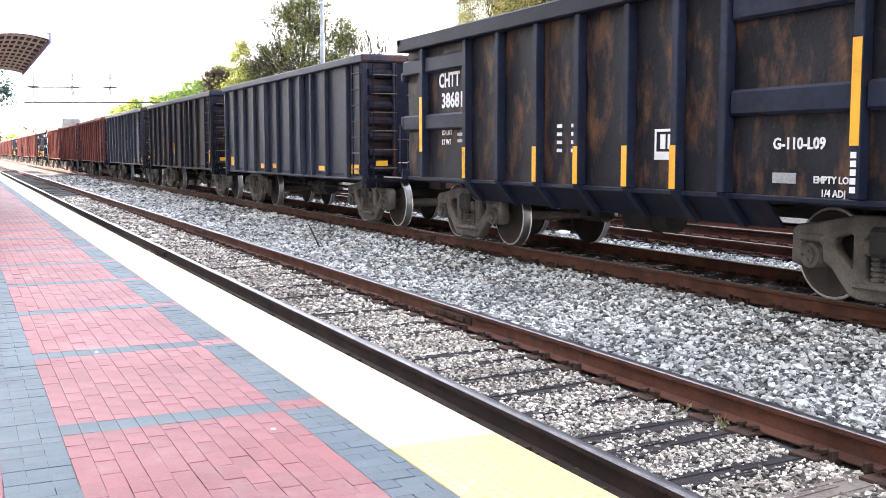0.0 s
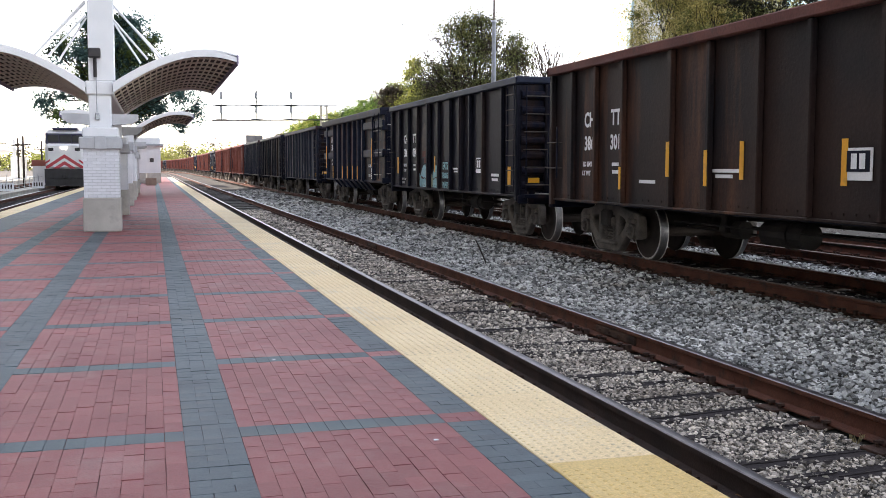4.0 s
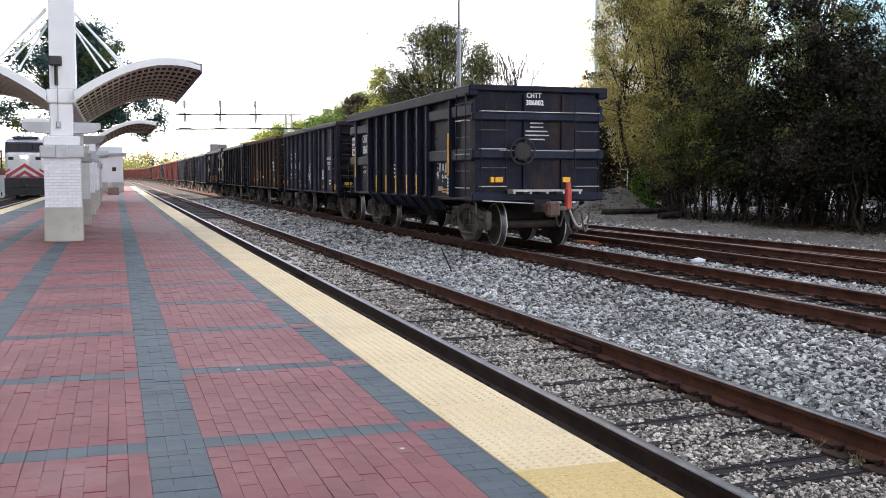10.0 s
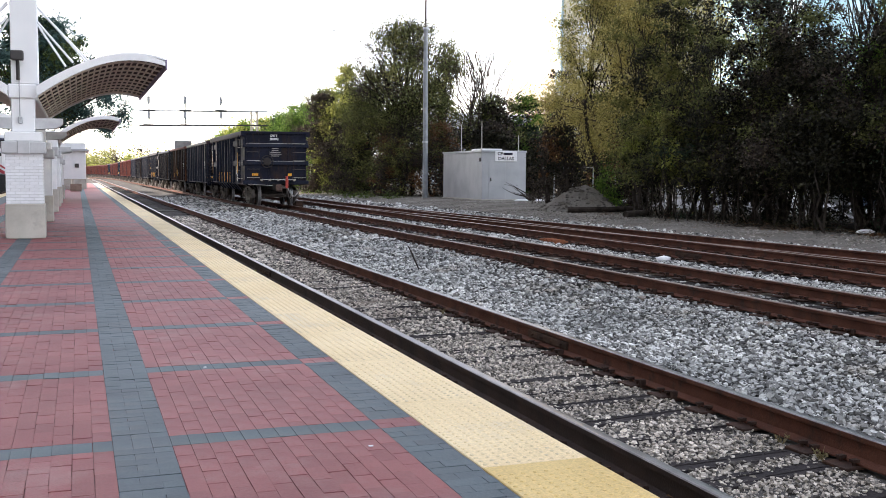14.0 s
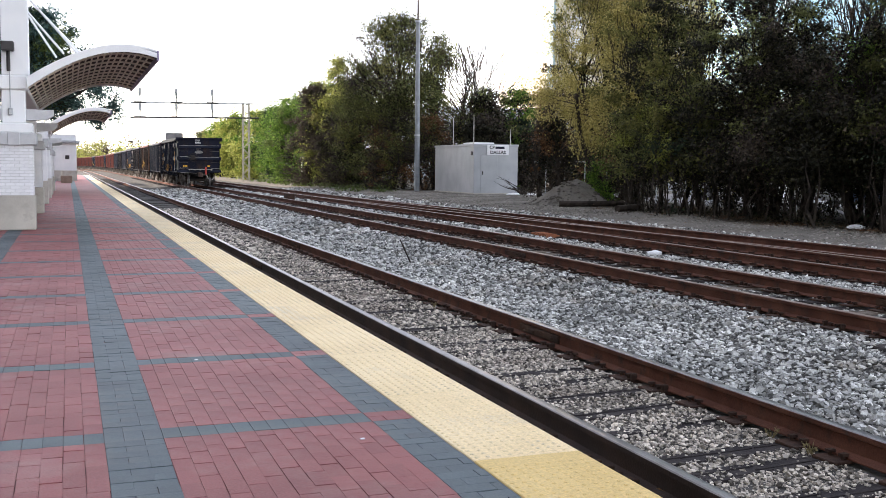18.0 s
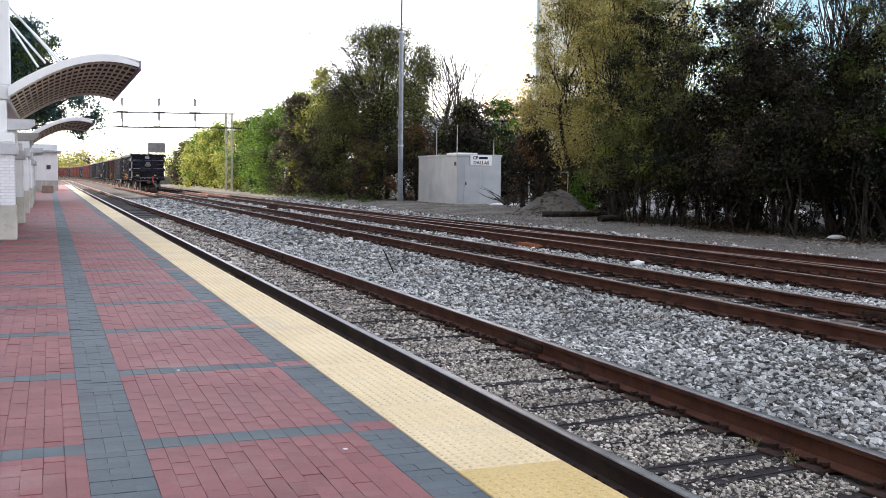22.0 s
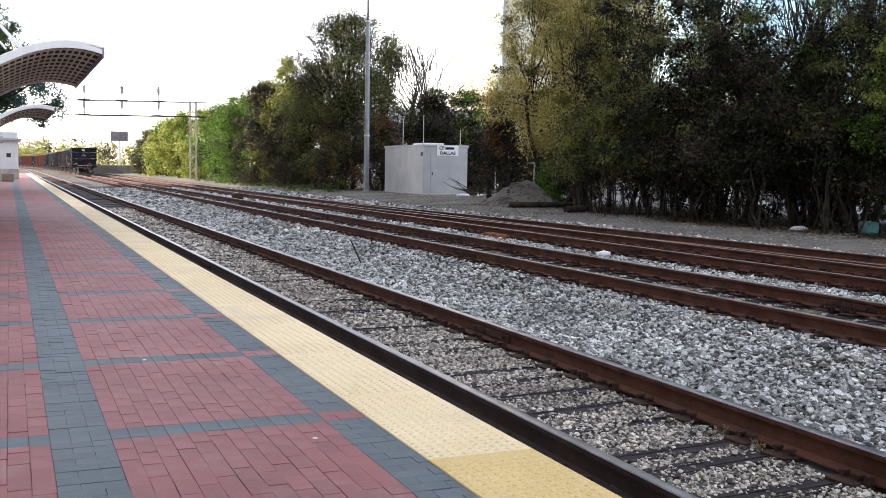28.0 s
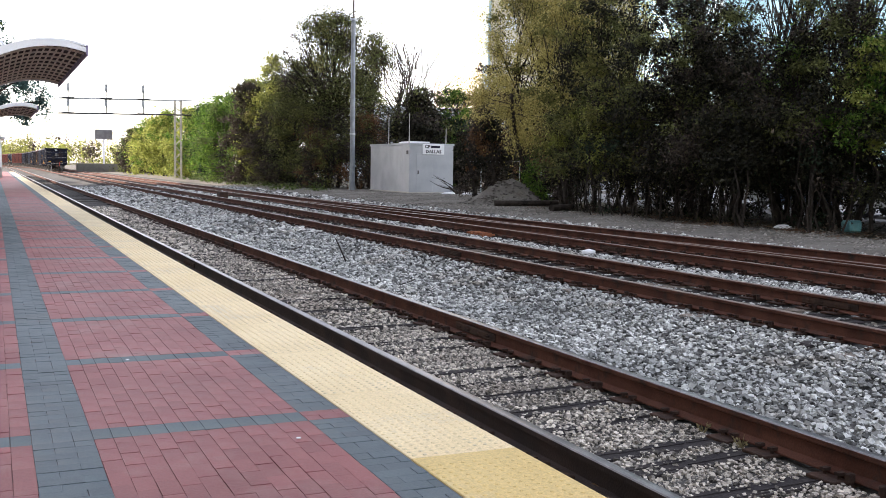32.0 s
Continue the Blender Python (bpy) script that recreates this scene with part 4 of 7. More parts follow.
    # amber tape on the posts
    for yy, z0, z1 in [(10.45, 1.45, 2.35), (1.42, 1.5, 2.42)] + [(a, 1.05, 1.52) for a in taped]:
        bm = B()
        box(bm, -1.536, -1.531, yy - 0.05, yy + 0.05, z0, z1)
        part("reflector", bm, M_STRIPE, car)
    for xx in (-0.90, -1.05, 0.63):
        bm = B()
        box(bm, xx - (0.03 if xx == -1.05 else 0.085), xx + (0.03 if xx == -1.05 else 0.085), -0.062, 0.048, 1.36, 1.47)
        part("reflector", bm, M_STRIPE, car)
    return car


def panel_gondola(paint, chord, label, tape, ribs=RIBS_B, corner=None):
    """High-sided car with flat panels, slim posts and a ribbed end."""
    L, Y0 = CAR_L + 0.3, 0.34
    car = thing("gondola_car", pose(0, 0, 0), label, "freight car", "gondola cars of the train")
    for s in (-1, 1):
        bm = B()
        x0, x1 = sorted((s * 1.41, s * 1.44))
        box(bm, x0, x1, Y0, L - 0.05, 0.90, 3.14)
        part("side_sheet", bm, paint, car)
        bm = B()
        x0, x1 = sorted((s * 1.38, s * 1.57))
        box(bm, x0, x1, Y0 - 0.08, L + 0.03, 3.135, 3.28, 0.016)
        part("top_chord", bm, chord, car)
        bm = B()
        x0, x1 = sorted((s * 1.443, s * 1.49))
        box(bm, x0, x1, Y0, L - 0.05, 0.90, 0.935, 0.008)
        for k in range(53):
            yy = 0.45 + k * 0.2
            box(bm, *sorted((s * 1.444, s * 1.455)), yy - 0.014, yy + 0.014, 0.985, 1.013)
        part("side_sill", bm, paint, car)
        for yy, w in ribs:
            bm = B()
            x0, x1 = sorted((s * 1.443, s * 1.53))
            box(bm, x0, x1, yy - w / 2, yy + w / 2, 0.94, 3.133, 0.014)
            if w > 0.15:
                box(bm, *sorted((s * 1.49, s * 1.56)), yy - 0.05, yy + 0.05, 0.945, 3.13, 0.012)
            part("post", bm, paint, car)
        for yy in (Y0 + 0.04, L - 0.09):
            bm = B()
            x0, x1 = sorted((s * 1.443, s * 1.53))
            box(bm, x0, x1, yy - 0.06, yy + 0.06, 0.82, 3.13, 0.014)
            part("corner_post", bm, corner if corner and yy < 1 else paint, car)
    for e, y0 in ((-1, Y0), (1, L - 0.05)):
        bm = B()
        box(bm, -1.41, 1.41, min(y0, y0 - e * 0.03), max(y0, y0 - e * 0.03), 0.9, 3.14)
        part("end_sheet", bm, M_BLACKCAR, car)
        bm = B()
        box(bm, -1.57, 1.57, min(y0 - e * 0.05, y0 + e * 0.1), max(y0 - e * 0.05, y0 + e * 0.1), 3.137, 3.285, 0.03)
        part("end_chord", bm, corner if corner and e < 0 else chord, car)
        for s in (-1, 1):
            bm = B()
            box(bm, *sorted((s * 0.86, s * 0.94)), min(y0, y0 + e * 0.1), max(y0, y0 + e * 0.1), 0.85, 3.13, 0.012)
            part("end_post", bm, corner if corner and e < 0 else paint, car)
            for k in range(7):
                bm = B()
                z = 1.12 + k * 0.3
                rod(bm, (s * 0.95, y0 + e * 0.02, z), (s * 1.42, y0 + e * 0.02, z), 0.085, 10)
                part("end_corrugation", bm, M_BLACKCAR, car)
        bm = B()
        box(bm, -1.5, 1.5, min(y0, y0 + e * 0.1), max(y0, y0 + e * 0.1), 0.76, 0.93, 0.02)
        part("end_sill", bm, M_BLACKCAR, car)
    bm = B()
    box(bm, -1.41, 1.41, 0.1, L - 0.1, 0.88, 0.95)
    part("floor_sheet", bm, M_BLACKCAR, car)
    for y0, e in ((Y0, -1), (L - 0.05, 1)):
        ladder(car, (-0.90, y0), (-1.36, y0), 1.0, 3.1, 6, (0, e * 0.15), pale=False)
    ladder(car, (-1.45, Y0 + 0.06), (-1.45, Y0 + 0.46), 1.0, 3.12, 7, (-0.10, 0), pale=False)
    ladder(car, (-1.45, L - 0.45), (-1.45, L - 0.05), 1.3, 2.2, 2, (-0.10, 0), pale=False)
    running_gear(car, 1.30, 9.80)
    for yy, z0, z1, w in tape:
        bm = B()
        x = -1.532 if any(abs(yy - q) < 0.06 for q, _ in ribs) else -1.4475
        box(bm, x - 0.004, x + 0.001, yy - w / 2, yy + w / 2, z0, z1)
        part("reflector", bm, M_STRIPE, car)
    bm = B()
    box(bm, -1.3, -1.06, Y0 - 0.105, Y0 - 0.098, 1.18, 1.28)
    part("reflector", bm, M_STRIPE, car)
    return car


TAPE_C = [(10.70, 1.3, 1.78, 0.25), (8.38, 1.01, 1.58, 0.08), (6.66, 1.36, 1.77, 0.09), (5.32, 1.11, 1.58, 0.1), (3.62, 1.1, 1.57, 0.11), (0.95, 1.1, 1.5, 0.2)]
TAPE_D = [(8.45, 1.15, 1.5, 0.07), (6.94, 1.36, 1.85, 0.09), (5.92, 1.25, 1.72, 0.08), (5.2, 1.34, 1.82, 0.09), (3.25, 1.3, 1.80, 0.1), (0.93, 1.13, 1.62, 0.17)]
TAPE_E = [(10.77, 1.07, 1.31, 0.4), (7.63, 1.03, 1.15, 0.44), (6.53, 1.05, 1.16, 0.44), (2.97, 1.05, 1.15, 0.46), (0.98, 1.02, 1.2, 0.42)]
TRAIN = []
LABEL_A = "black high-sided gondola car with deep outside posts and amber tape"
LABEL_B = "black high-sided gondola car with flat panels and a ribbed end"
car_f = ribbed_gondola(M_BLACKCAR, "scratched black gondola car with red end marker, last of the train")
car_e = panel_gondola(M_SLATE, M_SLATE, "black gondola car with flat panels and a small white spray tag", TAPE_E, corner=M_CORNER)
car_d = panel_gondola(M_BROWNCAR, M_RUSTTOP, "rust-streaked dark brown gondola car with a dull red top chord", TAPE_D, RIBS_D)
car_c = panel_gondola(M_GRIMY, M_NAVY, "black gondola car with flat panels and turquoise graffiti along the sill", TAPE_C)
car_b = ribbed_gondola(M_SCRAPED, "black gondola car with rusty scraped panels between deep outside posts", (8.87, 6.78, 5.78, 4.75, 3.87))
car_r = panel_gondola(M_REDCAR, M_REDCAR, "oxide red high-sided gondola car far along the train", TAPE_E)
TRAIN += [(car_f, 0), (car_e, 1), (car_d, 2), (car_c, 3), (car_b, 4)]
NEAR_WHEELS = [w for w in WHEELSETS if w[0] is not car_r]
for k in range(5, 31):
    red = k > 7 and k not in (11, 15, 26)
    if red:
        c = car_r if k == 8 else copy_thing(car_r, pose(0, 0, 0))
    else:
        c = copy_thing(car_f if k in (11, 15, 26) else car_c if k in (6, 17) else car_e, pose(0, 0, 0))
        c["label"] = LABEL_A if k in (11, 15, 26) else LABEL_B
    TRAIN.append((c, k))

# stencils and lettering, car by car
for c, num in ((car_f, "386802"), (car_b, "38681")):
    lettering("CHTT", 0.31, -1.409, 9.62, 2.57, c, wide=0.92), lettering(num, 0.32, -1.409, 9.50, 2.25, c)
    lettering("LD LMT", 0.11, -1.409, 9.70, 1.75, c), lettering("LT WT", 0.11, -1.409, 9.72, 1.60, c)
    bars([(9.24, 1.72, 0.16, 0.05), (9.24, 1.62, 0.16, 0.05)], -1.409, c, material=M_GALV)
    bars([(5.98, 1.78 - 0.105 * k, 0.16, 0.045) for k in range(4)] + [(6.34, 1.78 - 0.105 * k, 0.12, 0.045) for k in range(4)], -1.409, c)
    bars([(2.35, 1.2, 0.3, 0.1)], -1.409, c, material=M_GALV, name="data_plate")
    bars([(1.42, 1.42 - 0.075 * k, 0.06, 0.055) for k in range(5)], -1.535, c)
lettering("G-110-L09", 0.15, -1.409, 2.18, 1.52, car_b)
lettering("EMPTY LO", 0.09, -1.409, 1.78, 1.19, car_b), lettering("1/4 ADJ", 0.09, -1.409, 1.75, 1.07, car_b)
lettering("EMPTY LOAD", 0.085, -1.449, 10.0, 1.14, car_c), lettering("SENSOR", 0.085, -1.449, 10.05, 1.04, car_c)
lettering("CHTT", 0.15, -0.09, 0.044, 3.17, car_f, "end", wide=0.85), lettering("386802", 0.15, -0.07, 0.044, 3.02, car_f, "end", wide=0.9)
bars([(-0.02, 2.60 - 0.085 * k, w, 0.028) for k, w in enumerate((0.30, 0.30, 0.5, 0.56, 0.36))], 0.045, car_f, "end", M_PALE)
for c, top, bot in ((car_e, ("CH", "TT"), ("386", "164")), (car_d, ("CH", "TT"), ("386", "301")), (car_c, ("CH", "TT"), ("386", "084"))):
    for j, yy in enumerate((9.78, 8.78)):
        lettering(top[j], 0.34, -1.449, yy, 2.27, c, wide=0.85), lettering(bot[j], 0.32, -1.449, yy, 1.88, c, wide=0.8)
    lettering("LD LMT", 0.11, -1.449, 9.84, 1.54, c), lettering("LT WT", 0.11, -1.449, 9.88, 1.39, c)
    bars(([(4.65, 1.45, 0.7, 0.04), (4.7, 1.38, 0.45, 0.04)] if c is car_c else [(5.6, 1.45, 0.7, 0.045), (5.6, 1.38, 0.4, 0.045)]) + [(8.78, 1.54, 0.24, 0.055), (8.78, 1.42, 0.22, 0.055),
          (1.85, 1.32, 0.5, 0.06), (1.85, 1.22, 0.4, 0.06)] + ([] if c is car_c else [(7.7, 1.28, 0.5, 0.05)]), -1.447, c)
    if c is not car_c:
        for j, w in enumerate(("AGGREGATE", "SERVICE", "ONLY")):
            lettering(w, 0.155, -1.449, 2.06, 2.08 - 0.165 * j, c, wide=0.9)
    bars([(1.36, 1.72 - 0.09 * k, 0.05, 0.06) for k in range(8)], -1.447, c)
for c, yy, dark in ((car_c, 2.95, True), (car_d, 3.03, True), (car_e, 3.08, False), (car_b, 4.12, True)):
    x = -1.41 if c is car_b else -1.449
    bm = B()
    box(bm, x - 0.002, x + 0.004, yy - 0.22, yy + 0.22, 1.36, 1.70)
    plate = part("notice_panel", bm, M_LETTER, c)
    bm = B()
    box(bm, x - 0.005, x - 0.001, yy - 0.18, yy + 0.18, 1.45, 1.67)
    part("dark_field", bm, M_BLACKCAR if dark else M_GREYHUT, plate)
    for k in range(2):
        bm = B()
        box(bm, x - 0.008, x - 0.004, yy - 0.11 + k * 0.13, yy - 0.02 + k * 0.13, 1.48, 1.64)
        part("symbol", bm, M_LETTER, plate)
# the "rotary coupler end" board on the front of the last car
bm = B()
box(bm, -1.475, -1.455, 10.53, 11.12, 2.1, 2.66)
side_board = part("notice_board", bm, M_LETTER, car_f, "white notice board")
for j, w in enumerate(("ROTARY", "COUPLER", "END")):
    lettering(w, 0.13, -1.478, 10.80, 2.52 - 0.16 * j, side_board, material=M_BLACKCAR)
# spray paint
grng = random.Random(5)


def daub(car, y0, wid, z0, hgt, material, label, name="graffiti"):
    """One flat patch with a ragged upper edge on the car's side."""
    bm = B()
    top = [(y0 - wid * k / 16, z0 + hgt * (0.55 + 0.35 * math.sin(math.pi * k / 16) + 0.12 * grng.random())) for k in range(17)]
    out = [(y0, z0)] + top + [(y0 - wid, z0)]
    f = bm.faces.new([bm.verts.new((-1.4455, a, b)) for a, b in out])
    g = bmesh.ops.extrude_face_region(bm, geom=[f])
    bmesh.ops.translate(bm, vec=(-0.004, 0, 0), verts=[v for v in g["geom"] if isinstance(v, bmesh.types.BMVert)])
    bmesh.ops.recalc_face_normals(bm, faces=bm.faces)
    part(name, bm, material, car, label)


M_CREAM = surf("pale_yellow_spray", (0.34, 0.36, 0.26), (0.46, 0.46, 0.32), 3.0, 0.6)
M_DEEPBLUE = surf("dark_blue_spray", (0.02, 0.05, 0.16), (0.03, 0.07, 0.22), 3.0, 0.6)
for y0, wid, hgt, mat, words in ((8.42, 0.42, 0.36, M_GRAFFITI, "turquoise painted shape"), (8.06, 0.80, 0.62, M_GRAFFITI, "turquoise painted shape"), (7.26, 0.42, 0.40, M_CREAM, "pale yellow painted band"),
                                 (6.86, 0.62, 0.58, M_GRAFFITI, "turquoise painted shape"), (6.22, 0.07, 0.62, M_DEEPBLUE, "dark blue painted edge")):
    daub(car_c, y0, wid, 0.96, hgt, mat, words)
for y0, n in ((7.98, 7), (6.74, 4)):
    for k in range(n):
        w, h = grng.uniform(0.05, 0.11), grng.uniform(0.02, 0.06)
        bars([(y0 - 0.1 * k, 1.20 + grng.uniform(-0.03, 0.03), w, h)], -1.4512, car_c, material=M_RUSTTOP, name="rust_mark")
lettering("EATS", 0.25, -1.450, 5.68, 1.51, car_c, material=M_GRAFFITI, name="graffiti", wide=0.85)
for words, z0, sz in (("THROUGH", 1.27, 0.20), ("PAINT!", 1.03, 0.22)):
    lettering(words, sz, -1.450, 5.66, z0, car_c, material=M_GRAFFITI, name="graffiti", wide=0.62 if sz < 0.21 else 0.75)
M_BLOTCH = surf("rust_stained_black", (0.010, 0.009, 0.011), (0.032, 0.019, 0.014), 2.5, 0.6, 0.0, 0.1, 20.0, (0.075, 0.034, 0.018), 0.45)
daub(car_c, 8.0, 0.66, 1.72, 0.95, M_BLOTCH, "rust-stained patch", "rust_patch")
bars([(7.74, 1.84, 0.30, 0.16), (7.62, 1.66, 0.12, 0.14)], -1.4512, car_c, material=M_RUSTTOP, name="rust_mark")


def scrawl(car, x, strokes, r=0.018):
    bm = B()
    for (a, b), (c, d) in strokes:
        rod(bm, (x, a, b), (x, c, d), r, 5)
    tagged(part("spray_tag", bm, M_LETTER, car), kind="stuff")


scrawl(car_e, -1.445, [((5.86, 1.30), (5.62, 1.52)), ((5.62, 1.52), (5.70, 1.78)), ((5.70, 1.78), (5.56, 1.97)), ((5.80, 1.70), (5.48, 1.66)), ((5.82, 1.48), (5.42, 1.62)), ((5.66, 1.46), (5.58, 1.17)),
                       ((5.92, 1.58), (5.80, 1.42)), ((5.5, 1.72), (5.36, 1.55)), ((5.36, 1.55), (5.5, 1.45))], 0.015)
scrawl(car_f, -1.403, [((y0, 1.68 - h), (y0 - 0.03, 1.68 + h)) for y0, h in ((2.38, 0.10), (2.16, 0.08), (1.95, 0.12), (1.72, 0.11))], 0.032)
bars([(7.75, 1.875, 0.42, 0.3)], -1.447, car_e, material=M_PALE, name="bare_patch")
lettering("G-110-L09", 0.12, -1.408, 1.98, 1.47, car_f)
scrawl(car_f, -1.403, [((2.56 + 0.09 * math.cos(a), 1.51 + 0.10 * math.sin(a)), (2.56 - 0.09 * math.cos(a), 1.51 - 0.10 * math.sin(a))) for a in (0.3, 1.35, 2.4)], 0.012)
scrawl(car_f, -1.403, [((2.55, 1.66), (2.53, 1.68)), ((2.56, 1.76), (2.54, 1.78)), ((2.22, 1.91), (2.2, 1.93)), ((2.05, 1.90), (2.03, 1.92)), ((2.2, 1.36), (2.18, 1.38))], 0.018)
srng = random.Random(17)
for y0, y1, z0, z1 in ((4.42, 4.30, 1.77, 2.91), (3.57, 3.45, 2.1, 2.94), (2.77, 2.69, 2.04, 2.52)):
    bm = B()
    z = z1
    while z > z0:  # a broken, wavering scrape
        h, u = srng.uniform(0.04, 0.16), y1 + (y0 - y1) * (z - z0) / (z1 - z0) + srng.uniform(-0.014, 0.014)
        rod(bm, (-1.402, u, z), (-1.402, u + srng.uniform(-0.015, 0.015), z - h), srng.uniform(0.004, 0.012), 5)
        if srng.random() < 0.4:
            rod(bm, (-1.402, u - 0.05, z), (-1.402, u - 0.055, z - h * 0.5), 0.004, 5)
        z -= h + srng.choice((0.0, 0.0, 0.02, 0.05))
    tagged(part("scratch", bm, M_SCUFF, car_f), kind="stuff")
bars([(4.24, 1.55, 0.22, 0.02), (4.24, 1.25, 0.22, 0.02), (4.34, 1.40, 0.02, 0.3), (4.14, 1.40, 0.02, 0.3), (4.24, 1.40, 0.2, 0.02), (4.26, 1.48, 0.1, 0.05), (4.22, 1.33, 0.1, 0.05)], -1.409, car_f)
bars([(2.04, 1.19, 0.3, 0.03), (2.04, 1.13, 0.36, 0.03)], -1.409, car_f, material=M_STRIPE)
# two slim uprights on the end, and the dished brake wheel
for xx in (-0.32, 0.55):
    bm = B()
    box(bm, xx - 0.02, xx + 0.02, 0.0, 0.047, 1.16, 3.19, 0.006)
    part("end_stiffener", bm, M_BLACKCAR, car_f)
bm = B()
rod(bm, (-0.43, -0.185, 2.0), (-0.43, -0.20, 2.0), 0.19, 20, 0.15)
part("wheel_dish", bm, M_UNDER, car_f)
# end-of-train marker and its hose on the last coupler
bm = B()
box(bm, 0.29, 0.41, -0.82, -0.68, 0.80, 1.26, 0.03)
rod(bm, (0.35, -0.75, 1.25), (0.35, -0.75, 1.36), 0.055, 14)
marker = part("end_marker", bm, M_SIGNRED, car_f, "red end-of-train marker box")
bm = B()
box(bm, 0.10, 0.33, -0.80, -0.68, 0.78, 0.88, 0.02)
part("marker_bracket", bm, M_STEEL_DK, marker)
bm = B()
tube(bm, [(0.38 + 0.55 * u, -0.72 + 0.25 * u, 0.85 - 0.30 * math.sin(math.pi * u) - 0.2 * u) for u in (k / 10 for k in range(11))], 0.025)
part("air_hose", bm, M_PALE, marker, "pale blue-grey air hose")
for q in range(2):
    bm = B()
    tube(bm, [(0.15 + q * 0.5 + 0.35 * u, -0.55 + 0.3 * u - 0.2 * q, 0.74 - (0.36 + 0.1 * q) * math.sin(math.pi * u) + 0.12 * u) for u in (k / 10 for k in range(11))], 0.02)
    part("air_hose", bm, M_STEEL_DK, marker)

TRAIN_Y = ((0, -46.1), (4.5, -16.42), (5, -13.2), (6, -6.52), (6.5, -3.36), (7, -0.15), (7.5, 3.2), (8, 6.53), (9, 13.05), (13, 39.6), (19, 78), (23, 103.5), (28, 133), (32, 158))
TRACK_2 = 8.5
TRACK_2_Z = 0.09


def train_at(t):
    for (t0, y0), (t1, y1) in zip(TRAIN_Y, TRAIN_Y[1:]):
        if t <= t1:
            return y0 + (y1 - y0) * (t - t0) / (t1 - t0)
    return TRAIN_Y[-1][1]


def rear_pose(y):
    """A car with its rear at y, turned along the line."""
    a, b = TRACK_2 + bend(y), TRACK_2 + bend(y + 11.2)
    return pose(a, y, TRACK_2_Z, 0, 0, math.degrees(math.atan2(a - b, 11.2)))


def motions():
    pitch = 12.8
    for car, k in TRAIN:
        walk(car, [(t / 2, rear_pose(train_at(t / 2) + pitch * k - (0.06 if k > 3 else 0.0))) for t in range(0, 65)])
    steps = [round(0.1 * k, 3) for k in range(321)]
    for car, wheel, yy in NEAR_WHEELS:
        walk(wheel, [(t, pose(0, yy, WHEEL_R) @ Matrix.Rotation(-(train_at(t) + 46.1) / WHEEL_R, 4, "X")) for t in steps])


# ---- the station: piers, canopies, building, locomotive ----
# Boards coloured near black for the dark openings between the ribs.
M_LATTICE = surf("dark_canopy_boards", (0.030, 0.018, 0.012), (0.05, 0.032, 0.022), 2.0, 0.9, 0, 0.2, 40.0)
M_RIBS = surf("canopy_ribs", (0.74, 0.67, 0.58), (0.82, 0.75, 0.66), 2.0, 0.6, 0, 0.1, 40.0, grain=0.25)
M_CAPSTONE = surf("pier_capstone", (0.42, 0.43, 0.45), (0.55, 0.56, 0.57), 2.0, 0.8, 0, 0.3, 60.0, grain=0.25)
M_BRICKW = surf("white_glazed_brick", (0.66, 0.68, 0.72), (0.78, 0.79, 0.81), 2.0, 0.5, 0, 0.1, 60.0, objvar=0.06, grain=0.25)
M_SIGDARK = surf("signal_black", (0.010, 0.010, 0.012), (0.022, 0.022, 0.026), 3.0, 0.5)
M_DARKBOX = surf("dark_fixture", (0.016, 0.014, 0.016), (0.04, 0.033, 0.032), 3.0, 0.5, 0, 0.1, 40.0)
PIER_X, PIER_W = -1.13, 0.84
BRICK = None


def brick_course():
    bm = B()
    box(bm, -0.10, 0.10, -0.012, 0.03, -0.031, 0.031, 0.003)
    return mesh_of("brick", bm, M_BRICKW)


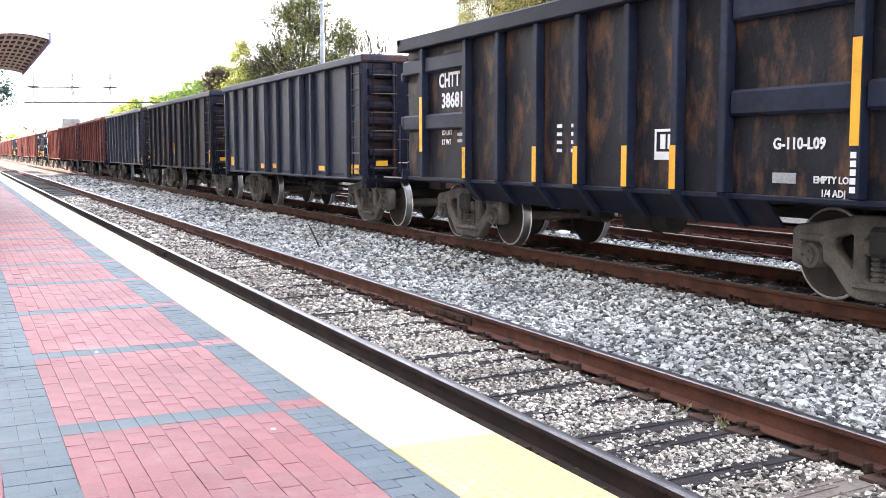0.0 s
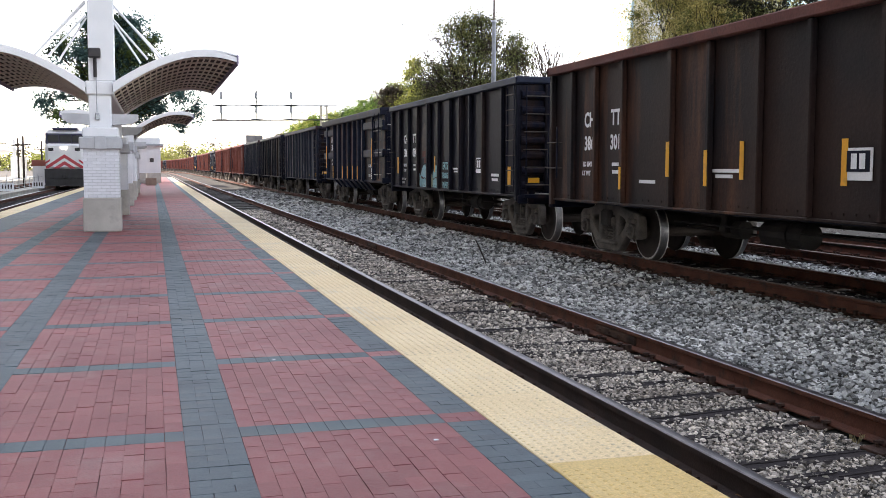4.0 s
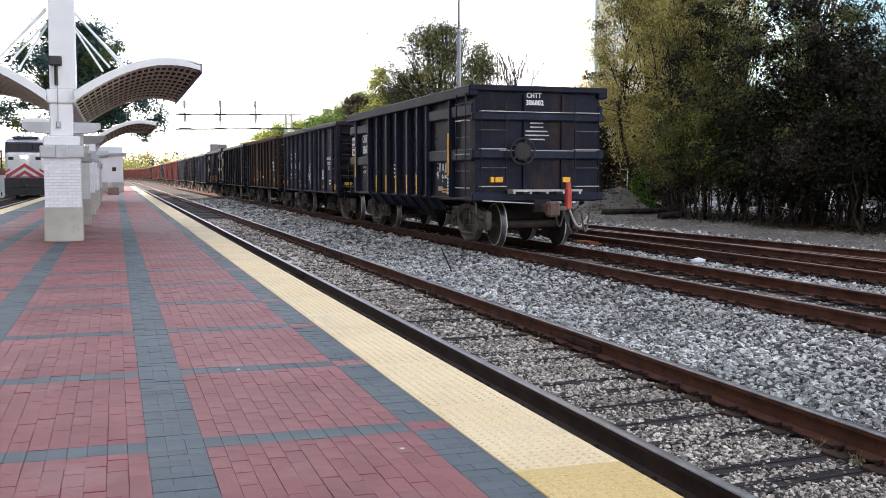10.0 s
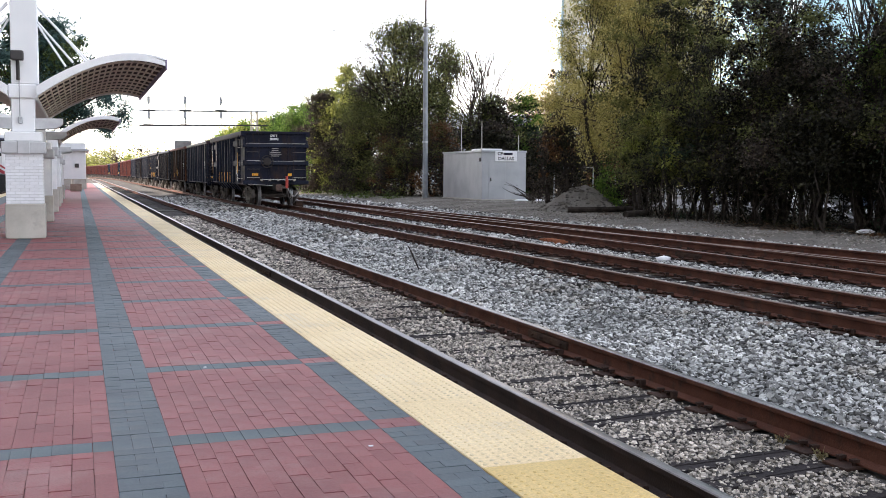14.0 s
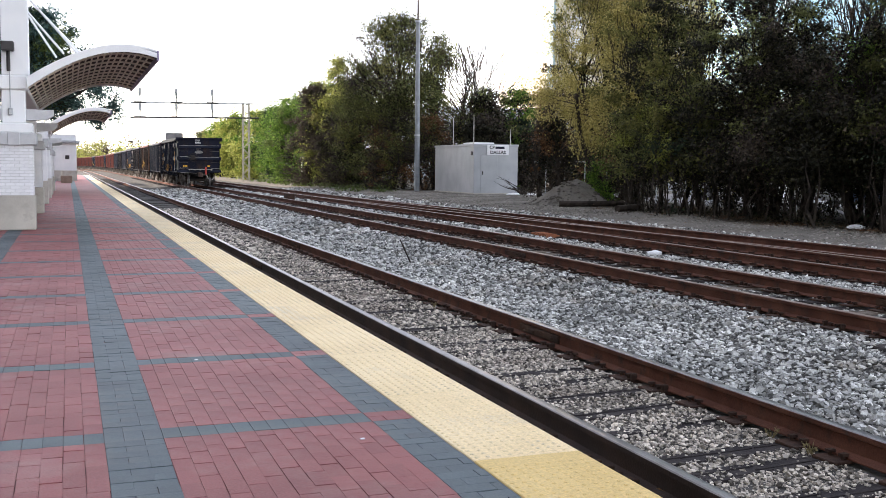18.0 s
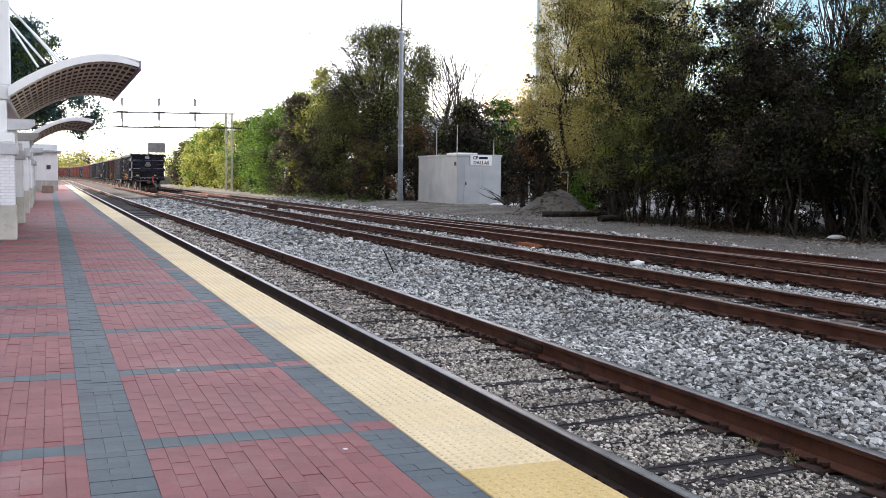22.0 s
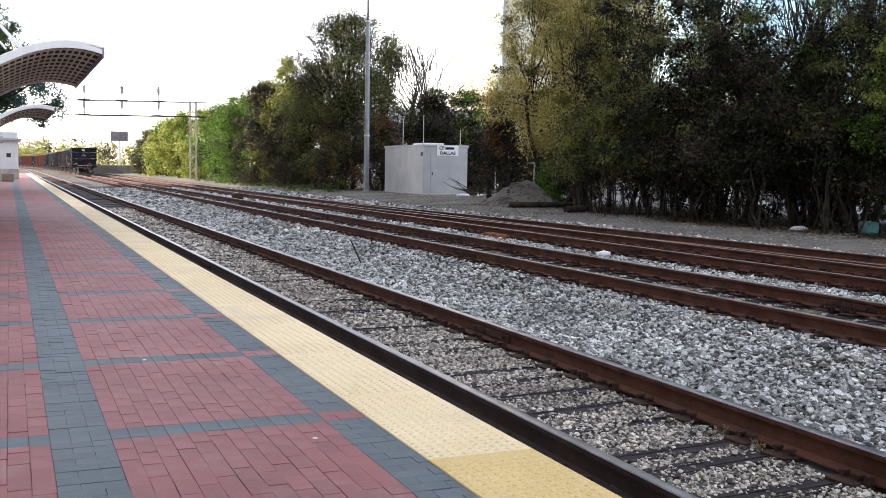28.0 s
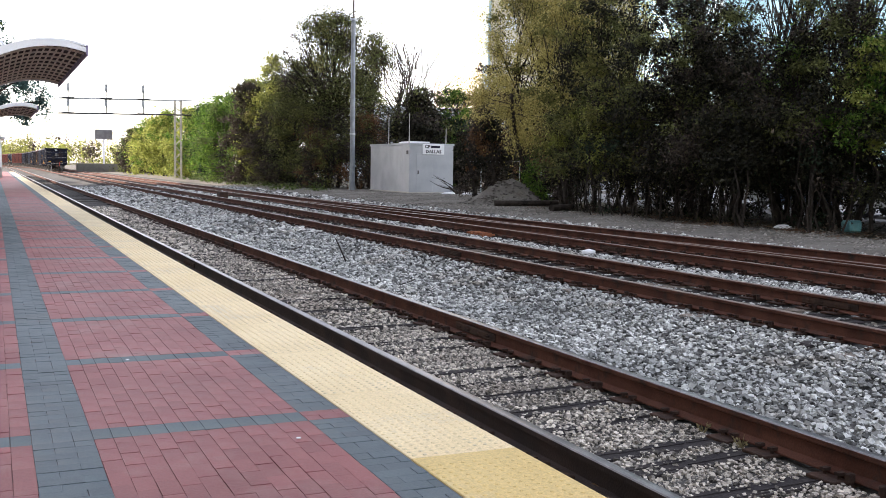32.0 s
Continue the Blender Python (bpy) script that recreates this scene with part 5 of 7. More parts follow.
def pier(y, tall, near):
    """Brick pier on a stone base with stone caps; the first of each canopy carries a mast."""
    global BRICK
    x, w = PIER_X, PIER_W / 2
    p = thing("canopy_pier", pose(x, y, TOP), "white brick pier on a grey stone base under the platform canopy", "pier", "canopy piers")
    bm = B()
    box(bm, -w, w, -w, w, 0, 0.785, 0.02)
    part("base", bm, M_CONCRETE, p, "rough grey stone base")
    bm = B()
    box(bm, -w + 0.031, w - 0.031, -w + 0.031, w - 0.031, 0.785, 1.91)
    core = part("shaft", bm, M_CAPSTONE, p)
    if near:
        BRICK = BRICK or brick_course()
        half = w - 0.028
        for k in range(16):
            z = 0.785 + 0.037 + k * 0.0702
            cuts = [-half + 2 * half * q / 4 for q in range(5)] if k % 2 else [-half] + [-half + 2 * half * (q + 0.5) / 4 for q in range(4)] + [half]
            for a, b in zip(cuts, cuts[1:]):
                for side in range(2):
                    o = new("brick", BRICK)
                    o.parent = core
                    fit = Matrix.Diagonal(((b - a - 0.006) / 0.2, 1, 1, 1))
                    o.matrix_basis = (pose((a + b) / 2, -w + 0.04, z) if side == 0 else pose(w - 0.04, (a + b) / 2, z, 0, 0, 90)) @ fit
    else:
        bm = B()
        box(bm, -w + 0.03, w - 0.03, -w + 0.03, w - 0.03, 0.787, 1.91, 0.01)
        part("brick_face", bm, M_BRICKW, p)
    for z0, z1, g, nm in ((1.91, 2.185, 0.05, "lower_cap"), (2.185, 2.405, -0.02, "upper_cap")):
        bm = B()
        box(bm, -w - g, w + g, -w - g, w + g, z0, z1, 0.025)
        part(nm, bm, M_CAPSTONE if nm == "lower_cap" else M_WHITE, p)
    bm = B()
    box(bm, -0.13, 0.13, -w - 0.085, -w - 0.0, 1.90, 2.20, 0.015)
    part("key_block", bm, M_CAPSTONE, p)
    bm = B()
    box(bm, -0.25, 0.25, -0.25, 0.25, 2.405, 3.15, 0.02)
    part("pedestal", bm, M_WHITE, p)
    for s in (-1, 1):
        bm = B()
        sweep(bm, [(s * 0.24, 2.47), (s * 0.70, 2.50), (s * 0.84, 2.60), (s * 0.84, 2.72), (s * 0.24, 2.72)], (0, -0.22, 0), (0, 0.22, 0))
        part("bracket", bm, M_CAPSTONE, p)
    bm = B()
    box(bm, -0.31, 0.31, -0.31, 0.31, 3.15, 3.47, 0.03)
    part("mast_collar", bm, M_WHITE, p)
    if tall:
        bm = B()
        box(bm, -0.23, 0.34, -0.285, 0.285, 3.47, 7.4, 0.02)
        part("mast", bm, M_WHITE, p)
        bm = B()
        box(bm, -0.22, 0.05, -0.56, -0.32, 3.98, 4.19, 0.02)
        part("floodlight", bm, M_DARKBOX, p, "dark floodlight box")
        bm = B()
        rod(bm, (-0.08, -0.33, 3.55), (-0.08, -0.40, 4.0), 0.04, 8)
        part("light_bracket", bm, M_DARKBOX, p)
        bm = B()
        rod(bm, (-0.06, -0.325, 2.75), (-0.06, -0.325, 3.6), 0.012, 6), box(bm, -0.11, -0.01, -0.34, -0.25, 2.58, 2.74, 0.02)
        part("conduit", bm, M_GALV, p)
        for s in (-1, 1):
            for yo, z0, x1 in ((-0.2, 4.95, 1.08), (0.2, 4.95, 0.92), (-0.1, 5.3, 1.38), (0.2, 5.3, 1.5)):
                bm = B()
                rod(bm, (s * 0.28, yo, z0), (s * x1, yo * 2, 3.97 + 0.12 * (x1 - 1)), 0.026, 8)
                part("tie_rod", bm, M_WHITE, p)
    return p


def wing(u):
    """The canopy's underside from the mast (0) to the tip (1): distance out and height over the platform."""
    return 0.30 + 2.80 * u, 3.22 + 0.90 * math.sin(math.radians(118) * u) ** 0.95 * (1 - 0.02 * u)


def canopy(y0, length, near):
    c = thing("canopy", pose(PIER_X, y0, TOP), "white vaulted platform canopy with a tan lattice underside", "canopy", "platform canopies")
    N = 14
    for s in (-1, 1):
        us = [k / N for k in range(N + 1)]
        bm = B()
        for a, b in zip(us, us[1:]):
            (xa, za), (xb, zb) = wing(a), wing(b)
            sweep(bm, [(s * xa, za + 0.02), (s * xb, zb + 0.02), (s * xb, zb + 0.10), (s * xa, za + 0.10)], (0, 0, 0), (0, length, 0))
        bmesh.ops.remove_doubles(bm, verts=bm.verts, dist=1e-4)
        part("deck", bm, M_LATTICE, c, "near-black boarded underside for dark lattice openings")
        bm = B()
        for a, b in zip(us, us[1:]):
            (xa, za), (xb, zb) = wing(a), wing(b)
            sweep(bm, [(s * xa, za + 0.105), (s * xb, zb + 0.105), (s * xb, zb + 0.15), (s * xa, za + 0.15)], (0, -0.1, 0), (0, length + 0.1, 0))
        bmesh.ops.remove_doubles(bm, verts=bm.verts, dist=1e-4)
        part("roof_sheet", bm, M_WHITE, c)
        for yy, d in ((-0.14, 0.08), (length + 0.06, 0.08)):
            bm = B()
            for a, b in zip(us, us[1:]):
                (xa, za), (xb, zb) = wing(a), wing(b)
                t0, t1 = 0.20 * (1 - 0.6 * a), 0.20 * (1 - 0.6 * b)
                sweep(bm, [(s * xa, za - 0.03), (s * xb, zb - 0.03), (s * xb, zb + t1), (s * xa, za + t0)], (0, yy, 0), (0, yy + d, 0))
            bmesh.ops.remove_doubles(bm, verts=bm.verts, dist=1e-4)
            part("arched_fascia", bm, M_WHITE, c)
        bm = B()
        xt, zt = wing(1.0)
        box(bm, *sorted((s * xt, s * (xt + 0.05))), -0.14, length + 0.14, zt - 0.10, zt + 0.13, 0.01)
        # Violet tint paints the colour fringe of the edge against bright sky.
        part("tip_beam", bm, surf("violet_grey_fringe", (0.22, 0.19, 0.30), (0.30, 0.27, 0.38), 3.0, 0.6) if "violet_grey_fringe" not in bpy.data.materials else bpy.data.materials["violet_grey_fringe"], c)
        n_long, n_cross = (20, 10) if near else (14, 6)
        for k in range(1, n_long):
            bm = B()
            x, z = wing(k / n_long)
            box(bm, s * x - 0.017, s * x + 0.017, 0, length, z - 0.012, z + 0.018)
            part("purlin", bm, M_RIBS, c)
        for k in range(n_cross):
            bm = B()
            yy = length * (k + 0.5) / n_cross
            for a, b in zip(us, us[1:]):
                (xa, za), (xb, zb) = wing(a), wing(b)
                sweep(bm, [(s * xa, za - 0.02), (s * xb, zb - 0.02), (s * xb, zb + 0.017), (s * xa, za + 0.017)], (0, yy - 0.05, 0), (0, yy + 0.05, 0))
            bmesh.ops.remove_doubles(bm, verts=bm.verts, dist=1e-4)
            part("rafter", bm, M_RIBS, c)
    bm = B()
    box(bm, -0.30, 0.30, 0.34, length, 3.13, 3.38, 0.02)
    part("spine_beam", bm, M_WHITE, c)
    return c


for i, (y0, ys) in enumerate(((24.65, (25.0, 33.2)), (52.3, (52.7, 60.5)))):
    for j, y in enumerate(ys):
        pier(y, i + j == 0, i + j == 0)
    canopy(y0, 10.6, i == 0)
# the low wall piers between the canopies
for y in (41.0, 47.5):
    p = thing("canopy_pier", pose(PIER_X, y, TOP), "white brick pier on a grey stone base", "pier", "canopy piers")
    bm = B()
    box(bm, -0.42, 0.42, -0.42, 0.42, 0, 0.86, 0.02)
    part("base", bm, M_CONCRETE, p)
    bm = B()
    box(bm, -0.38, 0.38, -0.38, 0.38, 0.86, 2.1, 0.01)
    part("brick_face", bm, M_BRICKW, p)
    bm = B()
    box(bm, -0.46, 0.46, -0.46, 0.46, 2.1, 2.45, 0.03)
    part("cap", bm, M_CAPSTONE, p)

# station house at the far end, planter
h = thing("station_house", pose(-0.85, 96, TOP), "small white station house with a flat overhanging roof", "building")
bm = B()
box(bm, -1.6, 1.55, 0, 9, 0, 4.1, 0.02)
part("wall", bm, M_WHITE, h)
bm = B()
box(bm, -1.9, 1.85, -0.4, 9.4, 3.35, 3.55, 0.02)
part("roof", bm, M_GREYHUT, h)
bm = B()
box(bm, -1.62, 1.57, -0.02, 9, 0, 0.9, 0.01)
part("plinth", bm, M_CONCRETE, h)
for xx in (-0.9, 0.6):
    bm = B()
    box(bm, xx, xx + 0.35, -0.06, 0.0, 1.9, 2.25)
    part("wall_lamp", bm, M_DARKBOX, h)
bm = B()
box(bm, -0.42, 0.42, -0.42, 0.42, 0, 0.58, 0.03)
o = tagged(part("planter", bm, surf("tan_planter", (0.24, 0.17, 0.13), (0.32, 0.23, 0.18), 3.0, 0.8)), "square tan planter box standing on the platform", "planter")
o.matrix_world = pose(-0.15, 84, TOP)
bm = B()
box(bm, -0.5, 0.5, -0.5, 0.5, 0, 0.35, 0.03), rod(bm, (0, 0, 0.3), (0, 0, 0.9), 0.15, 8)
o = tagged(part("bench", bm, M_CONCRETE), "low pale concrete bench on the platform", "bench")
o.matrix_world = pose(-0.4, 93, TOP)

# left-hand tracks
for xc in (-6.6, -11.2):
    tr = tagged(thing("railway_track", pose(xc, 0, -0.12), "station track on the far side of the platform", "railway track"), kind="structure")
    for s in (-1, 1):
        for mat, prof, nm in ((M_RAIL, HEAD, "rail"), (M_RAILTOP, CROWN, "running_surface")):
            bm = B()
            sweep(bm, prof, (s * 0.7535, 20, 0), (s * 0.7535, 300, 0))
            part(nm, bm, mat, tr)
    bm = B()
    for k in range(170):
        box(bm, -1.3, 1.3, 22 + k * 0.55, 22.23 + k * 0.55, -0.36, -0.19)
    tagged(part("far_ties", bm, M_TIE, tr), kind="stuff")
bm = B()
box(bm, -9.4, -8.4, 40, 150, -0.45, -0.05, 0.02)
tagged(part("inter_track_walk", bm, M_CONCRETE), "pale concrete walkway between the station tracks", "walkway", kind="structure")
bm = B()
box(bm, -19, -13.4, 30, 160, -0.45, 0.12, 0.02)
tagged(part("side_platform", bm, M_CONCRETE), "pale concrete side platform beyond the station tracks", "platform", kind="structure")
for k in range(26):
    bm = B()
    rod(bm, (-9.0, 44 + k * 3.2, -0.1), (-9.0, 44 + k * 3.2, 0.75), 0.025, 6)
    if k < 25:
        rod(bm, (-9.0, 44 + k * 3.2, 0.7), (-9.0, 47.2 + k * 3.2, 0.7), 0.02, 6), rod(bm, (-9.0, 44 + k * 3.2, 0.35), (-9.0, 47.2 + k * 3.2, 0.35), 0.015, 6)
    tagged(part("track_fence", bm, M_GALV), "low galvanised rail fence between the station tracks", "fence", "fence panels between tracks")
for x, y in ((-8.95, 69.6), (-7.95, 78.0)):
    sgn = thing("track_sign", pose(x, y, -0.06), "small white track sign with black bars on a short post", "sign", "track signs")
    bm = B()
    box(bm, -0.42, 0.42, -0.02, 0.02, 0.05, 0.55, 0.01)
    part("panel", bm, M_WHITE, sgn)
    for k in range(4):
        bm = B()
        box(bm, -0.30 + k * 0.17, -0.21 + k * 0.17, -0.027, -0.021, 0.2, 0.47)
        part("mark", bm, M_DARKBOX, sgn)
    bm = B()
    rod(bm, (0, 0.03, -0.3), (0, 0.03, 1.1), 0.025, 6)
    part("post", bm, M_GALV, sgn)

# commuter locomotive on the left track
M_LOCOWHITE = surf("locomotive_white", (0.70, 0.71, 0.72), (0.80, 0.81, 0.82), 1.0, 0.35, 0, 0.0, 40.0, grain=0.25)
M_LOCORED = surf("locomotive_red", (0.42, 0.03, 0.05), (0.52, 0.05, 0.07), 1.0, 0.35, 0, 0.0, 40.0)
M_LOCOBLUE = surf("locomotive_navy", (0.015, 0.015, 0.05), (0.03, 0.03, 0.08), 1.0, 0.4, 0, 0.0, 40.0)
M_GLASS = bpy.data.materials.new("dark_glass")
M_GLASS.use_nodes = True
gb = M_GLASS.node_tree.nodes["Principled BSDF"]
gb.inputs["Specular IOR Level"].default_value = 0.3
gb.inputs["Base Color"].default_value, gb.inputs["Roughness"].default_value = (0.01, 0.013, 0.018, 1), 0.25
M_LAMP = bpy.data.materials.new("headlamp_glow")
M_LAMP.use_nodes = True
lb = M_LAMP.node_tree.nodes["Principled BSDF"]
lb.inputs["Emission Color"].default_value, lb.inputs["Emission Strength"].default_value = (1, 0.93, 0.8, 1), 4.0
loco = thing("locomotive", pose(-6.6, 84, -0.12), "white, red and navy diesel locomotive standing at the platform", "locomotive")
bm = B()
sweep(bm, [(-1.5, 0.35), (1.5, 0.35), (1.5, 1.35), (-1.5, 1.35)], (0, 0.3, 0), (0, 18, 0))
part("frame", bm, M_LOCOBLUE, loco)
bm = B()
box(bm, -1.40, 1.40, 0.0, 1.4, 1.45, 3.45, 0.2)
part("nose", bm, M_LOCOWHITE, loco)
bm = B()
box(bm, -1.5, 1.5, 1.35, 4.0, 1.35, 4.55, 0.22)
part("cab", bm, M_LOCOWHITE, loco)
bm = B()
box(bm, -1.5, 1.5, 4.0, 18, 1.35, 4.2, 0.15)
part("engine_hood", bm, M_LOCOWHITE, loco)
bm = B()
box(bm, -1.515, 1.515, 1.6, 17.9, 1.36, 1.95)
part("side_band", bm, M_LOCORED, loco)
bm = B()
box(bm, -1.46, 1.46, 1.325, 1.42, 3.46, 4.3, 0.05)
part("cab_brow", bm, M_LOCOBLUE, loco, "navy band round the cab windows")
for x0, x1 in ((-1.3, -0.5), (-0.42, 0.42), (0.5, 1.3)):
    bm = B()
    box(bm, x0, x1, 1.27, 1.345, 3.58, 4.14, 0.02)
    part("windscreen", bm, M_GLASS, loco)
for s in (-1, 1):
    for prof in ([(0, 2.62), (1.36, 1.70), (1.36, 1.52), (1.22, 1.52), (0, 2.34)], [(0, 2.10), (0.86, 1.52), (0.45, 1.52), (0, 1.82)], [(1.05, 2.25), (1.395, 2.02), (1.395, 1.86), (1.05, 2.09)]):
        bm = B()
        sweep(bm, [(s * a, b) for a, b in prof], (0, -0.012, 0), (0, -0.002, 0))
        part("chevron", bm, M_LOCORED, loco)
    bm = B()
    box(bm, *sorted((s * 0.78, s * 1.16)), -0.02, 0.02, 2.88, 3.12, 0.02)
    part("number_board", bm, M_GLASS, loco)
    bm = B()
    rod(bm, (s * 0.12, -0.06, 3.12), (s * 0.12, 0.05, 3.12), 0.10, 12)
    part("headlamp", bm, M_LAMP, loco)
    bm = B()
    rod(bm, (s * 1.15, -0.04, 1.22), (s * 1.15, 0.3, 1.22), 0.09, 12)
    part("ditch_light", bm, M_LAMP, loco)
    for yy in (2.0, 3.4):
        bm = B()
        box(bm, *sorted((s * 1.50, s * 1.52)), yy - 0.45, yy + 0.45, 3.2, 3.9)
        part("side_window", bm, M_GLASS, loco)
    bm = B()
    rod(bm, (s * 1.3, 0.1, 1.3), (s * 1.3, 0.1, 2.3), 0.025, 6), rod(bm, (s * 1.3, 0.1, 2.3), (s * 1.3, 1.2, 2.3), 0.025, 6)
    part("handrail", bm, M_LOCOWHITE, loco)
    for yy in (1.6, 3.5, 12.5, 14.5):
        bm = B()
        lathe(bm, [(0.1, s * 0.8, 0), (0.5, s * 0.8, 0), (0.5, s * 0.68, 0), (0.1, s * 0.66, 0)], 20)
        w = part("wheel", bm, M_WHEEL, loco)
        w.matrix_basis = pose(0, yy, 0.5)
bm = B()
sweep(bm, [(-1.45, 0.18), (1.45, 0.18), (1.35, 0.75), (-1.35, 0.75)], (0, -0.15, 0), (0, 0.25, 0))
part("pilot", bm, M_SIGDARK, loco, "black snow plough")
bm = B()
box(bm, -1.47, 1.47, -0.05, 0.3, 0.75, 1.49, 0.03), box(bm, -0.16, 0.16, -0.55, 0.0, 0.75, 1.05, 0.04)
part("buffer_beam", bm, M_SIGDARK, loco)
bm = B()
box(bm, -0.95, 0.95, 1.25, 3.2, 4.54, 4.74, 0.05)
part("roof_pod", bm, M_LOCOBLUE, loco)

# the platform beyond: small canopies, poles, signal
for k, (x, y) in enumerate(((-15.6, 98), (-15.6, 128))):
    c = thing("side_canopy", pose(x, y, 0.12), "small arched white canopy on the side platform", "canopy", "side canopies")
    bm = B()
    for a in range(10):
        f = lambda q: (-2.4 + 4.8 * q, 2.9 + 0.6 * math.sin(math.pi * q))
        (xa, za), (xb, zb) = f(a / 10), f((a + 1) / 10)
        sweep(bm, [(xa, za), (xb, zb), (xb, zb + 0.14), (xa, za + 0.14)], (0, 0, 0), (0, 9, 0))
    part("vault", bm, M_WHITE, c)
    for yy in (0.4, 8.4):
        bm = B()
        box(bm, -0.4, 0.4, yy - 0.4, yy + 0.4, 0, 2.6, 0.03), box(bm, -0.18, 0.18, yy - 0.18, yy + 0.18, 2.6, 4.6, 0.02)
        part("pier", bm, M_WHITE, c)
for x, y, z in ((-12.2, 90, 4.6), (-11.5, 101, 4.7), (-10.6, 108, 4.4), (-14.2, 120, 5.0), (-9.8, 112, 4.0)):
    pl = thing("utility_pole", pose(x, y, -0.3), "dark wooden utility pole with a crossarm", "pole", "utility poles")
    bm = B()
    rod(bm, (0, 0, 0), (0, 0, z), 0.11, 8, 0.08)
    part("shaft", bm, M_BARK, pl)
    bm = B()
    box(bm, -0.7, 0.7, -0.05, 0.05, z - 0.9, z - 0.78, 0.01)
    part("crossarm", bm, M_BARK, pl)
sg = thing("dwarf_signal", pose(-9.0, 92, -0.1), "orange and white trackside cabinet beside the locomotive", "cabinet")
bm = B()
box(bm, -0.75, 0.75, -0.4, 0.4, 0, 1.7, 0.03)
part("lower_box", bm, M_WHITE, sg)
bm = B()
box(bm, -0.8, 0.8, -0.45, 0.45, 1.7, 2.2, 0.03)
part("upper_box", bm, surf("orange_cabinet", (0.26, 0.07, 0.05), (0.34, 0.11, 0.08), 2.0, 0.6), sg)

# signal gantry over the far tracks
gan = thing("signal_gantry", pose(16.05, 98, 0.1), "pale steel cantilever signal gantry with paired signal heads", "signal gantry")
M_GANTRY = surf("pale_weathered_steel", (0.26, 0.25, 0.21), (0.36, 0.35, 0.29), 2.0, 0.6, 0.1, 0.1, 30.0)
for dx, dy in ((-0.28, -0.3), (0.28, -0.3), (0.28, 0.3), (-0.28, 0.3)):
    bm = B()
    rod(bm, (dx, dy, 0), (dx, dy, 7.5), 0.055, 8)
    part("mast_leg", bm, M_GANTRY, gan)
bm = B()
for k in range(12):
    z, q = k * 0.62, 1 if k % 2 else -1
    rod(bm, (-0.28 * q, -0.3, z), (0.28 * q, -0.3, z + 0.62), 0.025, 6), rod(bm, (-0.28 * q, 0.3, z), (0.28 * q, 0.3, z + 0.62), 0.025, 6)
part("mast_lacing", bm, M_GANTRY, gan)
ARMS = (6.03, 7.38)
for z in ARMS:
    bm = B()
    for dy in (-0.35, 0.35):
        rod(bm, (1.3, dy, z), (-10.6, dy, z - 0.22), 0.05, 6)
    for k in range(14):
        q = 0.35 if k % 2 else -0.35
        rod(bm, (-k * 0.75, -q, z - 0.0155 * k), (-k * 0.75 - 0.75, q, z - 0.0155 * k - 0.0155), 0.02, 5)
    part("walkway_arm", bm, M_SIGDARK if z < 7 else M_GALV, gan)
for xx in (-9.75, -6.48, -3.2):
    for z in ARMS:
        zz = z + 0.018 * xx
        bm = B()
        box(bm, xx - 0.52, xx + 0.52, -0.55, 0.55, zz - 0.07, zz + 0.06, 0.02)
        part("landing", bm, M_SIGDARK, gan)
        bm = B()
        rod(bm, (xx, -0.4, zz), (xx, -0.4, zz + 0.62), 0.045, 6), rod(bm, (xx, -0.40, zz + 0.62), (xx - 0.03, -0.46, zz + 0.78), 0.045, 6)
        part("head_post", bm, M_SIGDARK, gan)
        bm = B()
        n = 16
        ring = [(xx - 0.03 + 0.10 * math.copysign(abs(math.cos(a)) ** 0.5, math.cos(a)), zz + 0.94 + 0.36 * math.copysign(abs(math.sin(a)) ** 0.5, math.sin(a))) for a in (2 * math.pi * (k + 0.5) / n for k in range(n))]
        for (xa, za), (xb, zb) in zip(ring, ring[1:] + ring[:1]):
            rod(bm, (xa, -0.5, za), (xb, -0.5, zb), 0.02, 6)
        part("head_rim", bm, M_SIGDARK, gan)
        bm = B()
        sweep(bm, [(xx - 0.03 + (a - xx + 0.03) * 0.9, zz + 0.94 + (b - zz - 0.94) * 0.9) for a, b in ring], (0, -0.49, 0), (0, -0.45, 0))
        part("signal_head", bm, M_GREYHUT, gan)
# distant billboard
bb = thing("billboard", pose(21.0, 220, 0.1), "grey back of a distant billboard on a post", "billboard")
bm = B()
box(bm, -1.75, 1.75, -0.1, 0.1, 6.1, 8.15, 0.02)
part("panel", bm, surf("billboard_back", (0.10, 0.10, 0.11), (0.15, 0.15, 0.16), 1.0, 0.8), bb)
bm = B()
rod(bm, (0, 0.1, 0), (0, 0.1, 6.2), 0.2, 8)
part("post", bm, M_GALV, bb)
bm = B()
box(bm, 12, 40, 168, 170, 0, 1.3, 0.02)
tagged(part("retaining_wall", bm, M_DIRT), "low weathered wall beyond the end of the tracks", "wall", kind="structure")

# unseen tall block, added beyond the station tracks to keep the near platform in the shade
blk = thing("office_block", pose(-38, -60, -0.4), "plain pale unseen block added beside the station to cast shade", "building")
bm = B()
box(bm, -10, 10, 0, 172, 0, 52, 0.1)
part("wall", bm, surf("shade_block_stone", (0.32, 0.30, 0.27), (0.42, 0.40, 0.36), 0.2, 0.85, 0, 0.1, 3.0), blk)
bm = B()
box(bm, -10.3, 10.3, -0.3, 172.3, 52, 53, 0.1)
part("parapet", bm, M_CONCRETE, blk)


